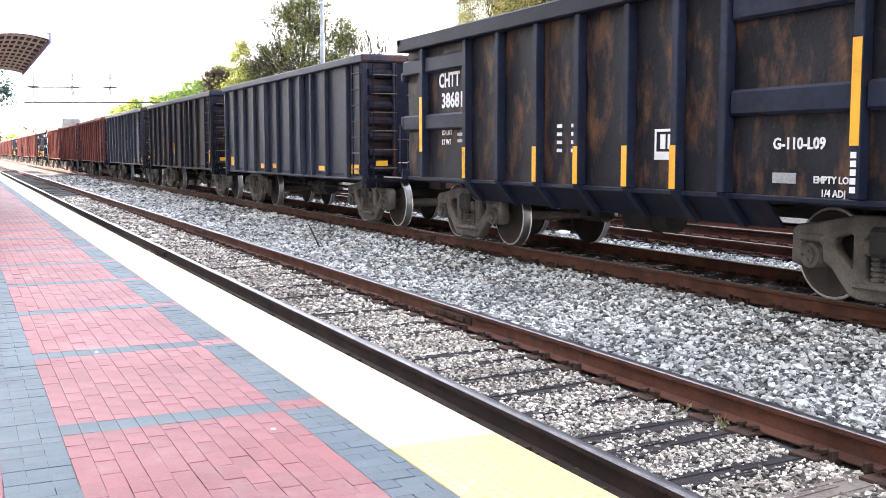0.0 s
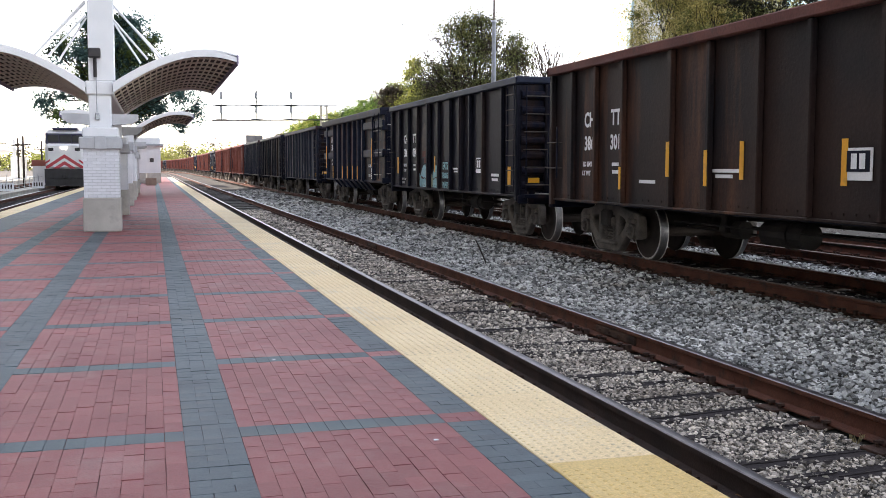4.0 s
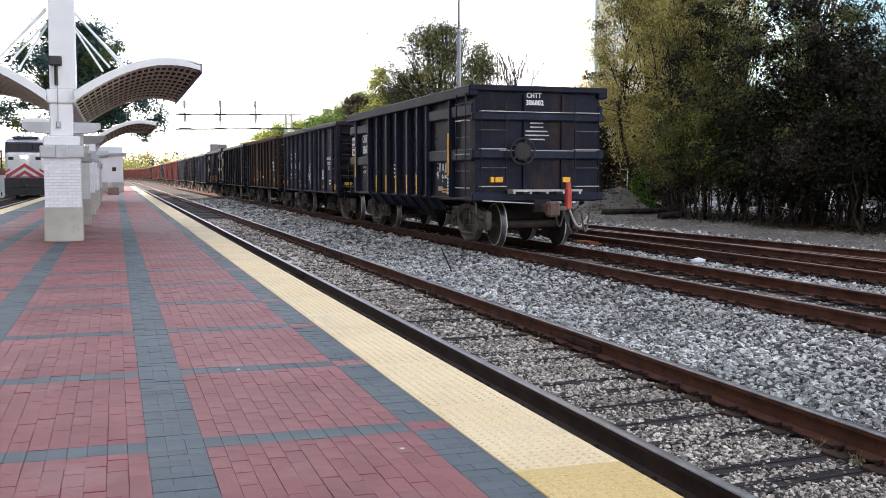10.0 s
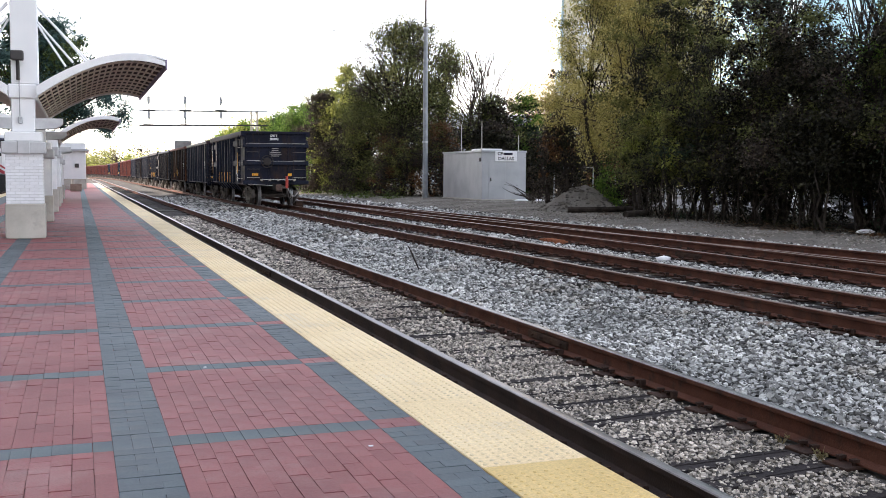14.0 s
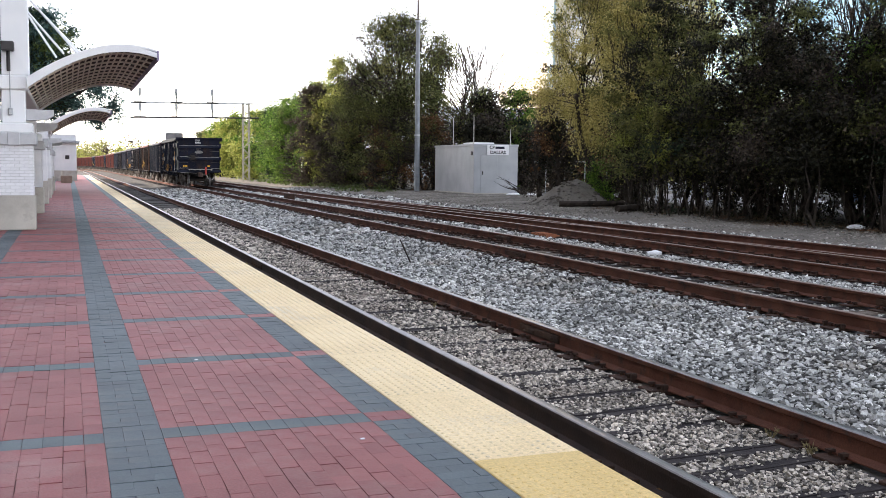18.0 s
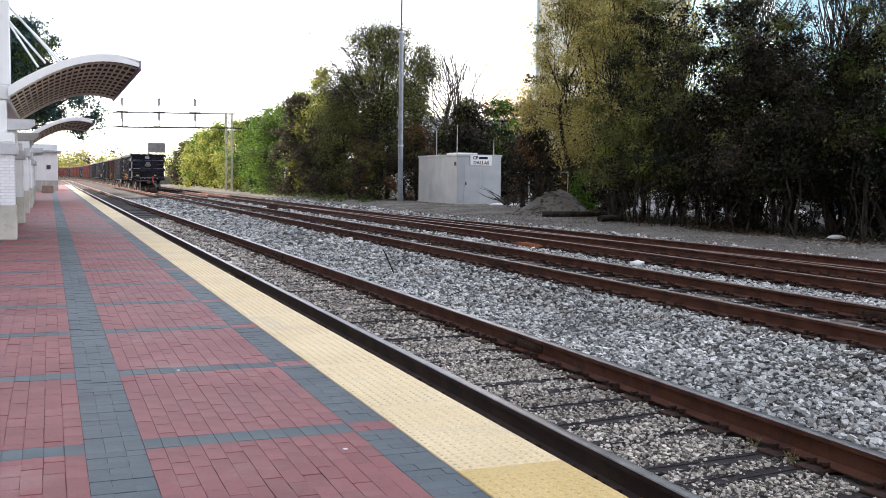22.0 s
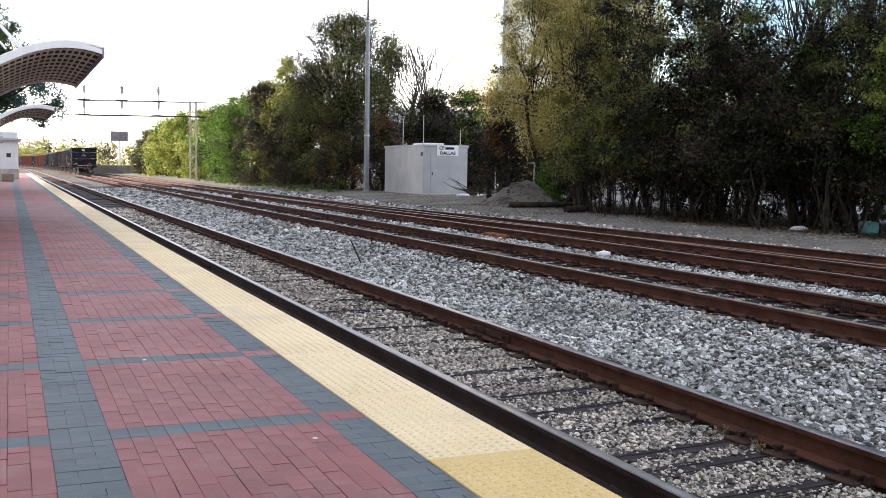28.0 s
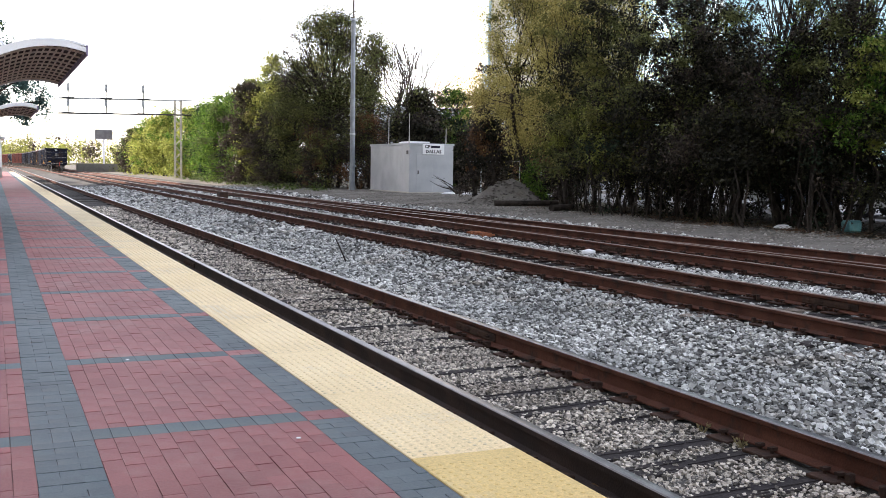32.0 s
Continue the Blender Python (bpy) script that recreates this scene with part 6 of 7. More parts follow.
# ---- trees ----
def leaf_mat(name, dark, mid, light, through_light=0.35):
    m = bpy.data.materials.new(name)
    m.use_nodes = True
    n, ln = m.node_tree.nodes, m.node_tree.links.new
    b, out = n["Principled BSDF"], n["Material Output"]
    b.inputs["Roughness"].default_value, b.inputs["Specular IOR Level"].default_value = 0.65, 0.15
    geo = n.new("ShaderNodeNewGeometry")
    ramp = n.new("ShaderNodeValToRGB")
    ramp.color_ramp.elements[0].color, ramp.color_ramp.elements[1].color = (*dark, 1), (*light, 1)
    e = ramp.color_ramp.elements.new(0.55)
    e.color = (*mid, 1)
    ln(geo.outputs["Random Per Island"], ramp.inputs["Fac"])
    ln(ramp.outputs["Color"], b.inputs["Base Color"])
    t = n.new("ShaderNodeBsdfTranslucent")
    ln(ramp.outputs["Color"], t.inputs["Color"])
    mix = n.new("ShaderNodeMixShader")
    mix.inputs[0].default_value = through_light
    ln(b.outputs[0], mix.inputs[1])
    ln(t.outputs[0], mix.inputs[2])
    ln(mix.outputs[0], out.inputs["Surface"])
    return m


L_DARK = leaf_mat("shade_dark_olive_leaves", (0.006, 0.006, 0.004), (0.016, 0.016, 0.009), (0.050, 0.048, 0.025), 0.22)
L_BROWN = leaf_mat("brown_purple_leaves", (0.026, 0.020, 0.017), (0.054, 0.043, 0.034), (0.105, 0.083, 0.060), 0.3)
L_OLIVE = leaf_mat("olive_spring_leaves", (0.08, 0.085, 0.028), (0.17, 0.17, 0.055), (0.28, 0.27, 0.09), 0.5)
# Catkin ochre, brightened in colour for sunlight that does not reach it.
L_OCHRE = leaf_mat("brightened_ochre_catkins", (0.22, 0.185, 0.06), (0.45, 0.385, 0.13), (0.66, 0.575, 0.24), 0.5)
L_TEAL = leaf_mat("blue_green_leaves", (0.025, 0.06, 0.06), (0.065, 0.125, 0.115), (0.13, 0.22, 0.20), 0.5)
L_BRIGHT = leaf_mat("bright_spring_leaves", (0.14, 0.16, 0.035), (0.28, 0.31, 0.07), (0.46, 0.48, 0.14), 0.5)
L_GREEN = leaf_mat("fresh_green_leaves", (0.04, 0.06, 0.018), (0.085, 0.125, 0.036), (0.15, 0.20, 0.06), 0.4)
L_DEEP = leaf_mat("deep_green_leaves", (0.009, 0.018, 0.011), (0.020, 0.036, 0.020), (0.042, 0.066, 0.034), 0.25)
L_MOSS = leaf_mat("moss_green_leaves", (0.04, 0.047, 0.016), (0.10, 0.112, 0.038), (0.19, 0.205, 0.075), 0.4)
L_FRESH = leaf_mat("leaf_green_leaves", (0.03, 0.07, 0.012), (0.09, 0.18, 0.028), (0.22, 0.34, 0.06), 0.45)
L_RUST = leaf_mat("rust_brown_leaves", (0.06, 0.030, 0.014), (0.13, 0.065, 0.03), (0.2, 0.11, 0.05), 0.3)


def leaf_mesh(name, clumps, per, size, mats, seed, droop=0.0, reach=2.6):
    """Many small leaves in loose clumps: (x, y, z, radius, material index)."""
    rg = np.random.default_rng(seed)
    per, size = int(per * 1.55), size * 0.8
    C = np.array([c[:4] for c in clumps], float)
    mi = np.array([c[4] for c in clumps], int)
    wts = C[:, 3] ** 2
    pick = rg.choice(len(C), per, p=wts / wts.sum())
    d = rg.normal(size=(per, 3))
    d /= np.linalg.norm(d, axis=1)[:, None]
    stray = rg.random(per) < 0.55
    rad = C[pick, 3] * np.where(stray, np.minimum(reach, 1.25 * np.abs(rg.normal(size=per))), 1.15 * rg.random(per) ** 0.45)
    lean = rg.uniform(0.6, 1.6, (len(C), 3)) * (1, 1, 0.8)
    pos = C[pick, :3] + d * rad[:, None] * lean[pick]
    # blades face outwards and up, as leaves turn to the sky
    nrm = d * 0.55 + (0, 0, 0.62) + 0.55 * rg.normal(size=(per, 3))
    nrm /= np.linalg.norm(nrm, axis=1)[:, None]
    u = np.cross(nrm, rg.normal(size=(per, 3)))
    u[:, 2] = u[:, 2] * (1 - droop) - droop * 1.5
    u /= np.linalg.norm(u, axis=1)[:, None]
    w = np.cross(nrm, u)
    w /= np.linalg.norm(w, axis=1)[:, None]
    inner = rg.random(per) < 0.12
    s = size * rg.uniform(0.6, 1.4, per) * np.where(inner, 1.4, 1.0)
    a, b = u * s[:, None], w * (s * 0.8)[:, None]
    V = np.stack([pos - b * 0.5 - a * 0.4, pos + b * 0.5 - a * 0.3, pos + a * 0.7], 1)
    me = bpy.data.meshes.new(name)
    me.vertices.add(3 * per)
    me.vertices.foreach_set("co", V.reshape(-1).astype(np.float32))
    me.loops.add(3 * per)
    me.loops.foreach_set("vertex_index", np.arange(3 * per, dtype=np.int32))
    me.polygons.add(per)
    me.polygons.foreach_set("loop_start", np.arange(0, 3 * per, 3, dtype=np.int32))
    me.polygons.foreach_set("loop_total", np.full(per, 3, dtype=np.int32))
    me.polygons.foreach_set("material_index", mi[pick].astype(np.int32))
    me.update()
    me.validate()
    for m in mats:
        me.materials.append(m)
    return me


def limb(bm, a, b, r0, r1, rg, bends=3):
    a, b = Vector(a), Vector(b)
    L = (b - a).length
    last, rl = a, r0
    for k in range(1, bends + 1):
        u = k / bends
        p = a.lerp(b, u) + (Vector((rg.uniform(-1, 1), rg.uniform(-1, 1), rg.uniform(-0.4, 0.6))) * L * 0.07 if k < bends else Vector())
        r = r0 + (r1 - r0) * u
        rod(bm, last, p, rl, 5 if r0 > 0.05 else 3, r)
        last, rl = p, r
    return last


def tree(x, y, top, radius, mats, leaves, size, seed, label, low=0.25, stems=1, squash=1.0, trunk_r=0.13, twigs=26, z0=None, droop=0.0, clumps_n=38, loose=0.9, thin=0.0, tip_r=0.012, reach=2.6):
    rg = random.Random(seed)
    g = height_at(x) - 0.05 if z0 is None else z0
    t = thing("tree", pose(x, y, g), label, "tree", "trackside trees")
    wood = B()
    H = top - g
    forks = []
    for s in range(stems):
        bx, by = (rg.uniform(-0.5, 0.5), rg.uniform(-0.5, 0.5)) if stems > 1 else (0, 0)
        e = limb(wood, (bx, by, 0), (bx * 1.8 + rg.uniform(-0.3, 0.3), by * 1.8 + rg.uniform(-0.3, 0.3), H * rg.uniform(0.45, 0.6)), trunk_r, trunk_r * 0.55, rg, 4)
        forks.append((e, trunk_r * 0.55, Vector((bx, by, H * 0.2))))
    clumps = []
    for k in range(clumps_n):
        a = rg.uniform(0, 2 * math.pi)
        zz = H * (low + (1 - low) * rg.random() ** 0.85)
        q = (zz / H - low) / (1 - low)
        rr = radius * (0.35 + 0.65 * math.sin(math.pi * min(1, 0.18 + 0.82 * q) ** 0.9)) * rg.uniform(0.15, 1.05)
        cr = radius * rg.uniform(0.17, 0.36) * loose * (1 - 0.45 * thin * q)
        if rg.random() < thin * max(0.0, q - 0.35):
            continue
        # Low clumps favour mats[0]; in the dark row this paints in their shade.
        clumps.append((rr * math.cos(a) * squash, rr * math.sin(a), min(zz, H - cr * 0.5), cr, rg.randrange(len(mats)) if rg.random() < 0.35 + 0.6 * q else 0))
    for k, c in enumerate(clumps[:twigs]):
        e, r, low_p = forks[k % len(forks)]
        start = low_p.lerp(e, rg.uniform(0.5, 1.0)) if c[2] > e.z * 0.9 else low_p.lerp(e, max(0.1, min(0.95, (c[2] * 0.75) / max(0.3, e.z))))
        limb(wood, start, c[:3], max(r * 0.5, tip_r), tip_r, rg, 3)
        for j in range(2):
            limb(wood, Vector(c[:3]).lerp(start, 0.3), Vector(c[:3]) + Vector((rg.uniform(-1, 1), rg.uniform(-1, 1), rg.uniform(-0.3, 1))) * c[3] * 1.1, tip_r, tip_r * 0.5, rg, 2)
    part("trunk", wood, M_BARK, t, "dark trunk and limbs")
    if leaves:
        me = leaf_mesh("crown", clumps, leaves, size, mats, seed, droop, reach)
        o = new("crown", me)
        o.parent = t
        tagged(o, kind="stuff")
    return t


DARKLBL = "dense dark trackside tree with small olive-brown leaves"
k = 0
# the dark wall of trees beside the siding; L_DARK low down puts shade into colour
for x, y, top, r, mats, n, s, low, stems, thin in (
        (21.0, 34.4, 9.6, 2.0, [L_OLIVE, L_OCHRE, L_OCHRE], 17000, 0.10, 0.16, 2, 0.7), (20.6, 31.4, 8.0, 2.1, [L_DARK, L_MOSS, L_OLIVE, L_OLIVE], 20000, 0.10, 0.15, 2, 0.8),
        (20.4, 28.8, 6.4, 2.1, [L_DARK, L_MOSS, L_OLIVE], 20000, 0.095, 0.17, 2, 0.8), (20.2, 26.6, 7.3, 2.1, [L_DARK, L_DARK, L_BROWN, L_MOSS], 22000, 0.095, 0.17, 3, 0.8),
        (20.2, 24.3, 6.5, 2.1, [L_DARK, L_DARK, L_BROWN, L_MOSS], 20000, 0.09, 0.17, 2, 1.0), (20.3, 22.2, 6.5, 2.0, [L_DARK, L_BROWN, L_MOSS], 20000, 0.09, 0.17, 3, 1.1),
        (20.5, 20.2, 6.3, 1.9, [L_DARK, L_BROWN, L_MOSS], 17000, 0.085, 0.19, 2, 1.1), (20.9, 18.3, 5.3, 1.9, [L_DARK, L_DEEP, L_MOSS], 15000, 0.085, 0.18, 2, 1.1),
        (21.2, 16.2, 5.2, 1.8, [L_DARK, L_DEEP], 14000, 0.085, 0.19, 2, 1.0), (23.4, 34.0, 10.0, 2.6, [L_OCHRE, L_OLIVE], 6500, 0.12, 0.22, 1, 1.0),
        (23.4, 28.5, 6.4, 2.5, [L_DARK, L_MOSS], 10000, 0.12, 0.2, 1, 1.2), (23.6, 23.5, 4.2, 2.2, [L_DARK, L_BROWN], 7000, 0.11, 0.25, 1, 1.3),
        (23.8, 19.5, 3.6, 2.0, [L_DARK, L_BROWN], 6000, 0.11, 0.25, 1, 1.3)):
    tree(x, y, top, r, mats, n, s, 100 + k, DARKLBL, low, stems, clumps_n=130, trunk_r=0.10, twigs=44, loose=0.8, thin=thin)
    k += 1
for x, y, top, r, mats, n, low, lab in (
        (20.3, 18.9, 4.9, 1.2, [L_FRESH, L_FRESH, L_BRIGHT], 8000, 0.45, "fresh green bush at the end of the tree row"),
        (19.5, 32.3, 3.9, 1.2, [L_MOSS, L_BRIGHT, L_OLIVE], 5500, 0.35, "low tree with bright yellow-green leaves before the dark row"),
        (19.2, 30.2, 3.7, 1.1, [L_MOSS, L_OLIVE, L_BRIGHT], 5000, 0.4, "low tree with bright yellow-green leaves before the dark row"),
        (21.4, 23.2, 5.3, 1.3, [L_FRESH, L_MOSS], 5000, 0.55, "green tree standing among darker trees")):
    k += 1
    tree(x, y, top, r, mats, n, 0.085, 150 + k, lab, low, 1, clumps_n=46, trunk_r=0.06, twigs=30, loose=0.8)
# bare limbs that rise over the row
for i, (x, y, top) in enumerate(((21.6, 21.2, 10.0), (21.9, 24.0, 11.0), (22.0, 27.4, 11.0), (22.4, 18.6, 9.5), (22.2, 16.8, 10.0))):
    tree(x, y, top, 2.4, [L_BROWN, L_MOSS, L_DARK], 4500, 0.085, 960 + i, "half-bare tree with dark limbs over the tree row", 0.38, 2, clumps_n=80, trunk_r=0.08, twigs=80, loose=0.55)
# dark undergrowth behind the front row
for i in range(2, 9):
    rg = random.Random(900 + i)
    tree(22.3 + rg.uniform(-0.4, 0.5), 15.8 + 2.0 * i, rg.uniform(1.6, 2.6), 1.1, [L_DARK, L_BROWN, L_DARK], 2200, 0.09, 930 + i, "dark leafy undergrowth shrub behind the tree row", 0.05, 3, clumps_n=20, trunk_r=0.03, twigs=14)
# thin undergrowth and saplings at their feet
for i in range(6, 26):
    rg = random.Random(400 + i)
    x, y = rg.uniform(18.7, 20.4), 15.5 + i * 0.66
    t = thing("sapling", pose(x, y, height_at(x) - 0.03), "thin dark sapling stems in the undergrowth", "shrub", "saplings under the trees")
    tips = []
    for j in range(5):
        bm = B()
        bx, by = rg.uniform(-0.6, 0.6), rg.uniform(-0.6, 0.6)
        tip = (bx + rg.uniform(-0.35, 0.35), by + rg.uniform(-0.35, 0.35), rg.uniform(1.2, 2.8))
        limb(bm, (bx, by, 0), tip, rg.uniform(0.018, 0.045), 0.008, rg, 4)
        tips.append((*tip, rg.uniform(0.25, 0.5), 0))
        part("stem", bm, M_BARK, t)
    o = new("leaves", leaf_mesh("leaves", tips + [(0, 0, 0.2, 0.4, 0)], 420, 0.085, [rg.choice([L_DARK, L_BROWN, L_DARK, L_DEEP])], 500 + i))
    o.parent = t
    tagged(o, kind="stuff")
# ochre tree, then the belt behind the hut
tree(22.5, 40.8, 10.4, 2.75, [L_OCHRE, L_OCHRE, L_OCHRE, L_OLIVE], 42000, 0.085, 201, "tall ochre spring tree hung with pale catkins", 0.24, 2, droop=0.55, clumps_n=150, loose=0.72, twigs=60, thin=0.1)
tree(22.6, 37.2, 11.0, 2.4, [L_OCHRE, L_OCHRE, L_OLIVE], 32000, 0.085, 202, "tall olive spring tree beside the ochre tree", 0.28, 1, droop=0.3, clumps_n=120, loose=0.75, twigs=50, thin=0.15)
tree(22.3, 39.4, 2.6, 1.1, [L_FRESH, L_MOSS, L_DEEP], 8000, 0.085, 203, "low green shrub under the ochre tree", 0.05, 3, clumps_n=30)
tree(22.4, 45.0, 4.0, 1.4, [L_BROWN, L_RUST, L_DARK], 10000, 0.10, 204, "low rust-brown shrub under the ochre tree", 0.05, 3, clumps_n=36)
tree(22.3, 37.0, 3.6, 1.4, [L_BROWN, L_DARK, L_RUST], 9000, 0.09, 207, "low dark brown shrub under the ochre tree", 0.05, 3, clumps_n=36)
tree(24.5, 43.0, 4.6, 1.8, [L_BROWN, L_DARK], 8000, 0.12, 205, "low rust-brown shrub under the ochre tree", 0.05, 3, clumps_n=36)
tree(24.4, 48.5, 8.0, 1.3, [L_BROWN, L_MOSS], 3000, 0.10, 206, "thin sparsely leaved tree beside the tower", 0.35, 2, clumps_n=40, loose=0.6, twigs=36)
for x, y, top, r, mats, n, s in ((27.0, 64, 6.8, 2.5, [L_BROWN, L_MOSS, L_DARK], 11000, 0.19), (29.6, 64.5, 7.0, 1.9, [L_FRESH, L_DEEP], 9000, 0.17), (32.4, 66, 6.9, 2.6, [L_BROWN, L_RUST], 10000, 0.19), (35.5, 67, 7.4, 2.6, [L_MOSS, L_RUST, L_BROWN], 10000, 0.19),
                                 (38.6, 66, 7.2, 2.6, [L_BROWN, L_RUST], 9900, 0.20), (25.5, 61.5, 4.8, 1.8, [L_DARK, L_BROWN], 8000, 0.17), (29.0, 60.5, 4.0, 1.8, [L_DARK, L_BROWN], 7000, 0.17), (33.0, 60.0, 4.2, 2.0, [L_DARK, L_RUST], 7000, 0.17),
                                 (41.5, 64, 8.6, 3.0, [L_BROWN, L_DARK], 8800, 0.21)):
    k += 1
    tree(x, y, top, r, mats, n, s, 210 + k, "dark brown-green tree behind the equipment hut", 0.04, 2, clumps_n=90, loose=0.9, thin=0.4)
# bare tree
tree(29.6, 74.0, 11.6, 4.6, [L_BROWN], 0, 0.1, 260, "leafless tree with bare upward branches", 0.5, 3, twigs=60, clumps_n=60, trunk_r=0.15, loose=0.9, tip_r=0.028)
# big tree by the lamp pole and the belt to its left
tree(21.3, 66.5, 11.9, 4.7, [L_MOSS, L_BROWN, L_OLIVE, L_MOSS], 52000, 0.11, 270, "large half-leafed tree behind the tall pole", 0.12, 2, clumps_n=240, loose=0.66, twigs=170, trunk_r=0.16, thin=0.35, tip_r=0.02)
tree(24.6, 68.5, 10.8, 2.4, [L_MOSS, L_BROWN], 12000, 0.12, 271, "large half-leafed tree behind the tall pole", 0.2, 1, clumps_n=110, loose=0.75, twigs=80, thin=0.5)
BELT = "tree in the belt beside the tracks"
for x, y, top, r, mats, n, s, lab in (
        (20.0, 69.0, 8.6, 2.4, [L_MOSS, L_OLIVE, L_OLIVE], 19000, 0.19, "olive green " + BELT), (19.6, 76.5, 9.6, 2.1, [L_BRIGHT, L_OLIVE, L_BRIGHT], 16000, 0.20, "bright yellow-green " + BELT),
        (22.2, 62.5, 4.6, 2.0, [L_BROWN, L_MOSS, L_RUST], 11000, 0.16, "dark undergrowth shrub at the foot of the trees"), (19.8, 64.5, 3.6, 1.7, [L_BROWN, L_OLIVE, L_RUST], 10000, 0.16, "dark undergrowth shrub at the foot of the trees"),
        (18.9, 69.5, 3.4, 1.6, [L_BROWN, L_DARK, L_MOSS], 9000, 0.16, "dark undergrowth shrub at the foot of the trees"), (17.9, 77.5, 7.4, 2.1, [L_BROWN, L_BROWN, L_DARK], 15000, 0.18, "purple-brown " + BELT),
        (18.6, 73.5, 5.0, 1.6, [L_BROWN, L_DARK], 9000, 0.18, "purple-brown " + BELT), (20.2, 84.0, 8.4, 2.4, [L_FRESH, L_BRIGHT, L_MOSS], 14000, 0.22, "bright yellow-green " + BELT),
        (18.2, 88.0, 6.4, 2.2, [L_FRESH, L_FRESH, L_GREEN], 13000, 0.22, "bright yellow-green " + BELT), (19.0, 92.0, 7.4, 2.6, [L_FRESH, L_FRESH, L_DEEP], 15000, 0.23, "fresh green " + BELT),
        (19.6, 101.0, 7.0, 2.6, [L_FRESH, L_DEEP, L_FRESH], 14000, 0.25, "fresh green " + BELT), (19.2, 110.0, 7.0, 2.7, [L_BRIGHT, L_FRESH], 14000, 0.27, "bright yellow-green " + BELT),
        (18.6, 121.0, 7.2, 2.9, [L_BRIGHT, L_BRIGHT, L_FRESH], 14000, 0.30, "bright yellow-green " + BELT), (18.6, 133.0, 6.8, 3.0, [L_BRIGHT, L_OLIVE, L_FRESH], 13000, 0.33, "bright yellow-green " + BELT),
        (18.4, 146.0, 5.8, 2.6, [L_BROWN, L_MOSS, L_GREEN], 12000, 0.34, "olive brown " + BELT), (19.6, 156.0, 5.0, 2.6, [L_MOSS, L_BROWN], 11000, 0.35, "olive brown " + BELT),
        (23.0, 90.0, 8.8, 3.0, [L_OLIVE, L_BRIGHT], 11000, 0.27, "olive green " + BELT), (23.5, 106.0, 8.6, 3.2, [L_FRESH, L_BRIGHT], 11000, 0.29, "fresh green " + BELT)):
    k += 1
    tree(x, y, top + 0.3, r, mats, int(n * 1.1), s * 0.7, 300 + k, lab, 0.03, 2, clumps_n=120, loose=0.9, thin=0.25)
# the tree behind the canopies
tree(-2.2, 70.0, 11.2, 5.5, [L_TEAL, L_TEAL, L_GREEN, L_DEEP], 44000, 0.17, 390, "large blue-green tree growing behind the platform canopies", 0.39, 1, z0=TOP - 0.05, trunk_r=0.2, clumps_n=190, loose=0.40, twigs=120, tip_r=0.03, reach=1.5)
# woods at the end of the line
fw = []
wr = random.Random(77)
for i in range(230):
    x, y = wr.uniform(-90, 150), wr.uniform(430, 540)
    fw.append((x, y, wr.uniform(1.0, 8.0) + (6.0 if 12 < x < 46 else 0.0) * wr.random(), wr.uniform(2.6, 5.2), wr.randrange(4)))
o = new("far_woods", leaf_mesh("far_woods", fw, 42000, 0.85, [L_BRIGHT, L_BRIGHT, L_OLIVE, L_BROWN], 78))
tagged(o, "distant hazy spring woods at the end of the line", "woods", kind="stuff")
# dark flattened leaves, added to darken the ground under the row of trees
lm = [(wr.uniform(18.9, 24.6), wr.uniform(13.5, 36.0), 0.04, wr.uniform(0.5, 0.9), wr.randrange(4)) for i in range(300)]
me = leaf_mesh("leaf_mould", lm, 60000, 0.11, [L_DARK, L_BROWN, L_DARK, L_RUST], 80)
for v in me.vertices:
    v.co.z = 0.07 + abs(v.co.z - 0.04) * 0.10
tagged(new("leaf_mould", me), "dark leaves added to darken the ground under the trees", "leaves", kind="stuff")
# low grass by the siding
gr = []
for i in range(70):
    gr.append((wr.uniform(16.2, 19.0), wr.uniform(58, 100), 0.12, wr.uniform(0.25, 0.5), 0))
o = new("grass", leaf_mesh("grass", gr, 2600, 0.12, [L_GREEN], 79))
tagged(o, "low green grass along the foot of the trees", "grass", kind="stuff")

# ---- hut, pole and what lies about them ----
hut = thing("equipment_hut", pose(21.45, 53.0, 0.08), "grey metal railway equipment hut with a white sign", "hut")
bm = B()
box(bm, 0, 2.72, 0, 6.4, 0.06, 2.72, 0.015)
part("shell", bm, M_GREYHUT, hut)
bm = B()
box(bm, -0.05, 2.77, -0.05, 6.45, 2.72, 2.84, 0.02)
part("roof", bm, M_GREYHUT, hut)
bm = B()
box(bm, -0.06, 2.78, -0.06, 6.46, 0, 0.08, 0.01)
part("skid_base", bm, M_CONCRETE, hut)
bm = B()
box(bm, 0.42, 1.45, -0.02, -0.002, 0.12, 2.25, 0.01)
door = part("door", bm, M_GREYHUT, hut)
bm = B()
box(bm, 0.5, 0.56, -0.07, -0.02, 1.1, 1.3, 0.01)
part("handle", bm, M_DARKBOX, door)
for k2 in range(3):
    bm = B()
    box(bm, -0.004, 0.0, 1.2 + 1.6 * k2, 1.22 + 1.6 * k2, 0.1, 2.7)
    part("wall_seam", bm, M_GALV, hut)
bm = B()
box(bm, 0.25, 1.5, 0.6, 2.0, 2.84, 2.95, 0.02)
part("roof_vent", bm, M_WHITE, hut)
bm = B()
box(bm, 1.0, 2.2, 3.0, 4.2, 2.84, 2.98, 0.02)
part("roof_vent", bm, M_WHITE, hut)
bm = B()
box(bm, 0.78, 2.12, -0.06, -0.02, 2.22, 2.80, 0.01)
plate = part("sign", bm, M_WHITE, hut, "white sign with black letters")
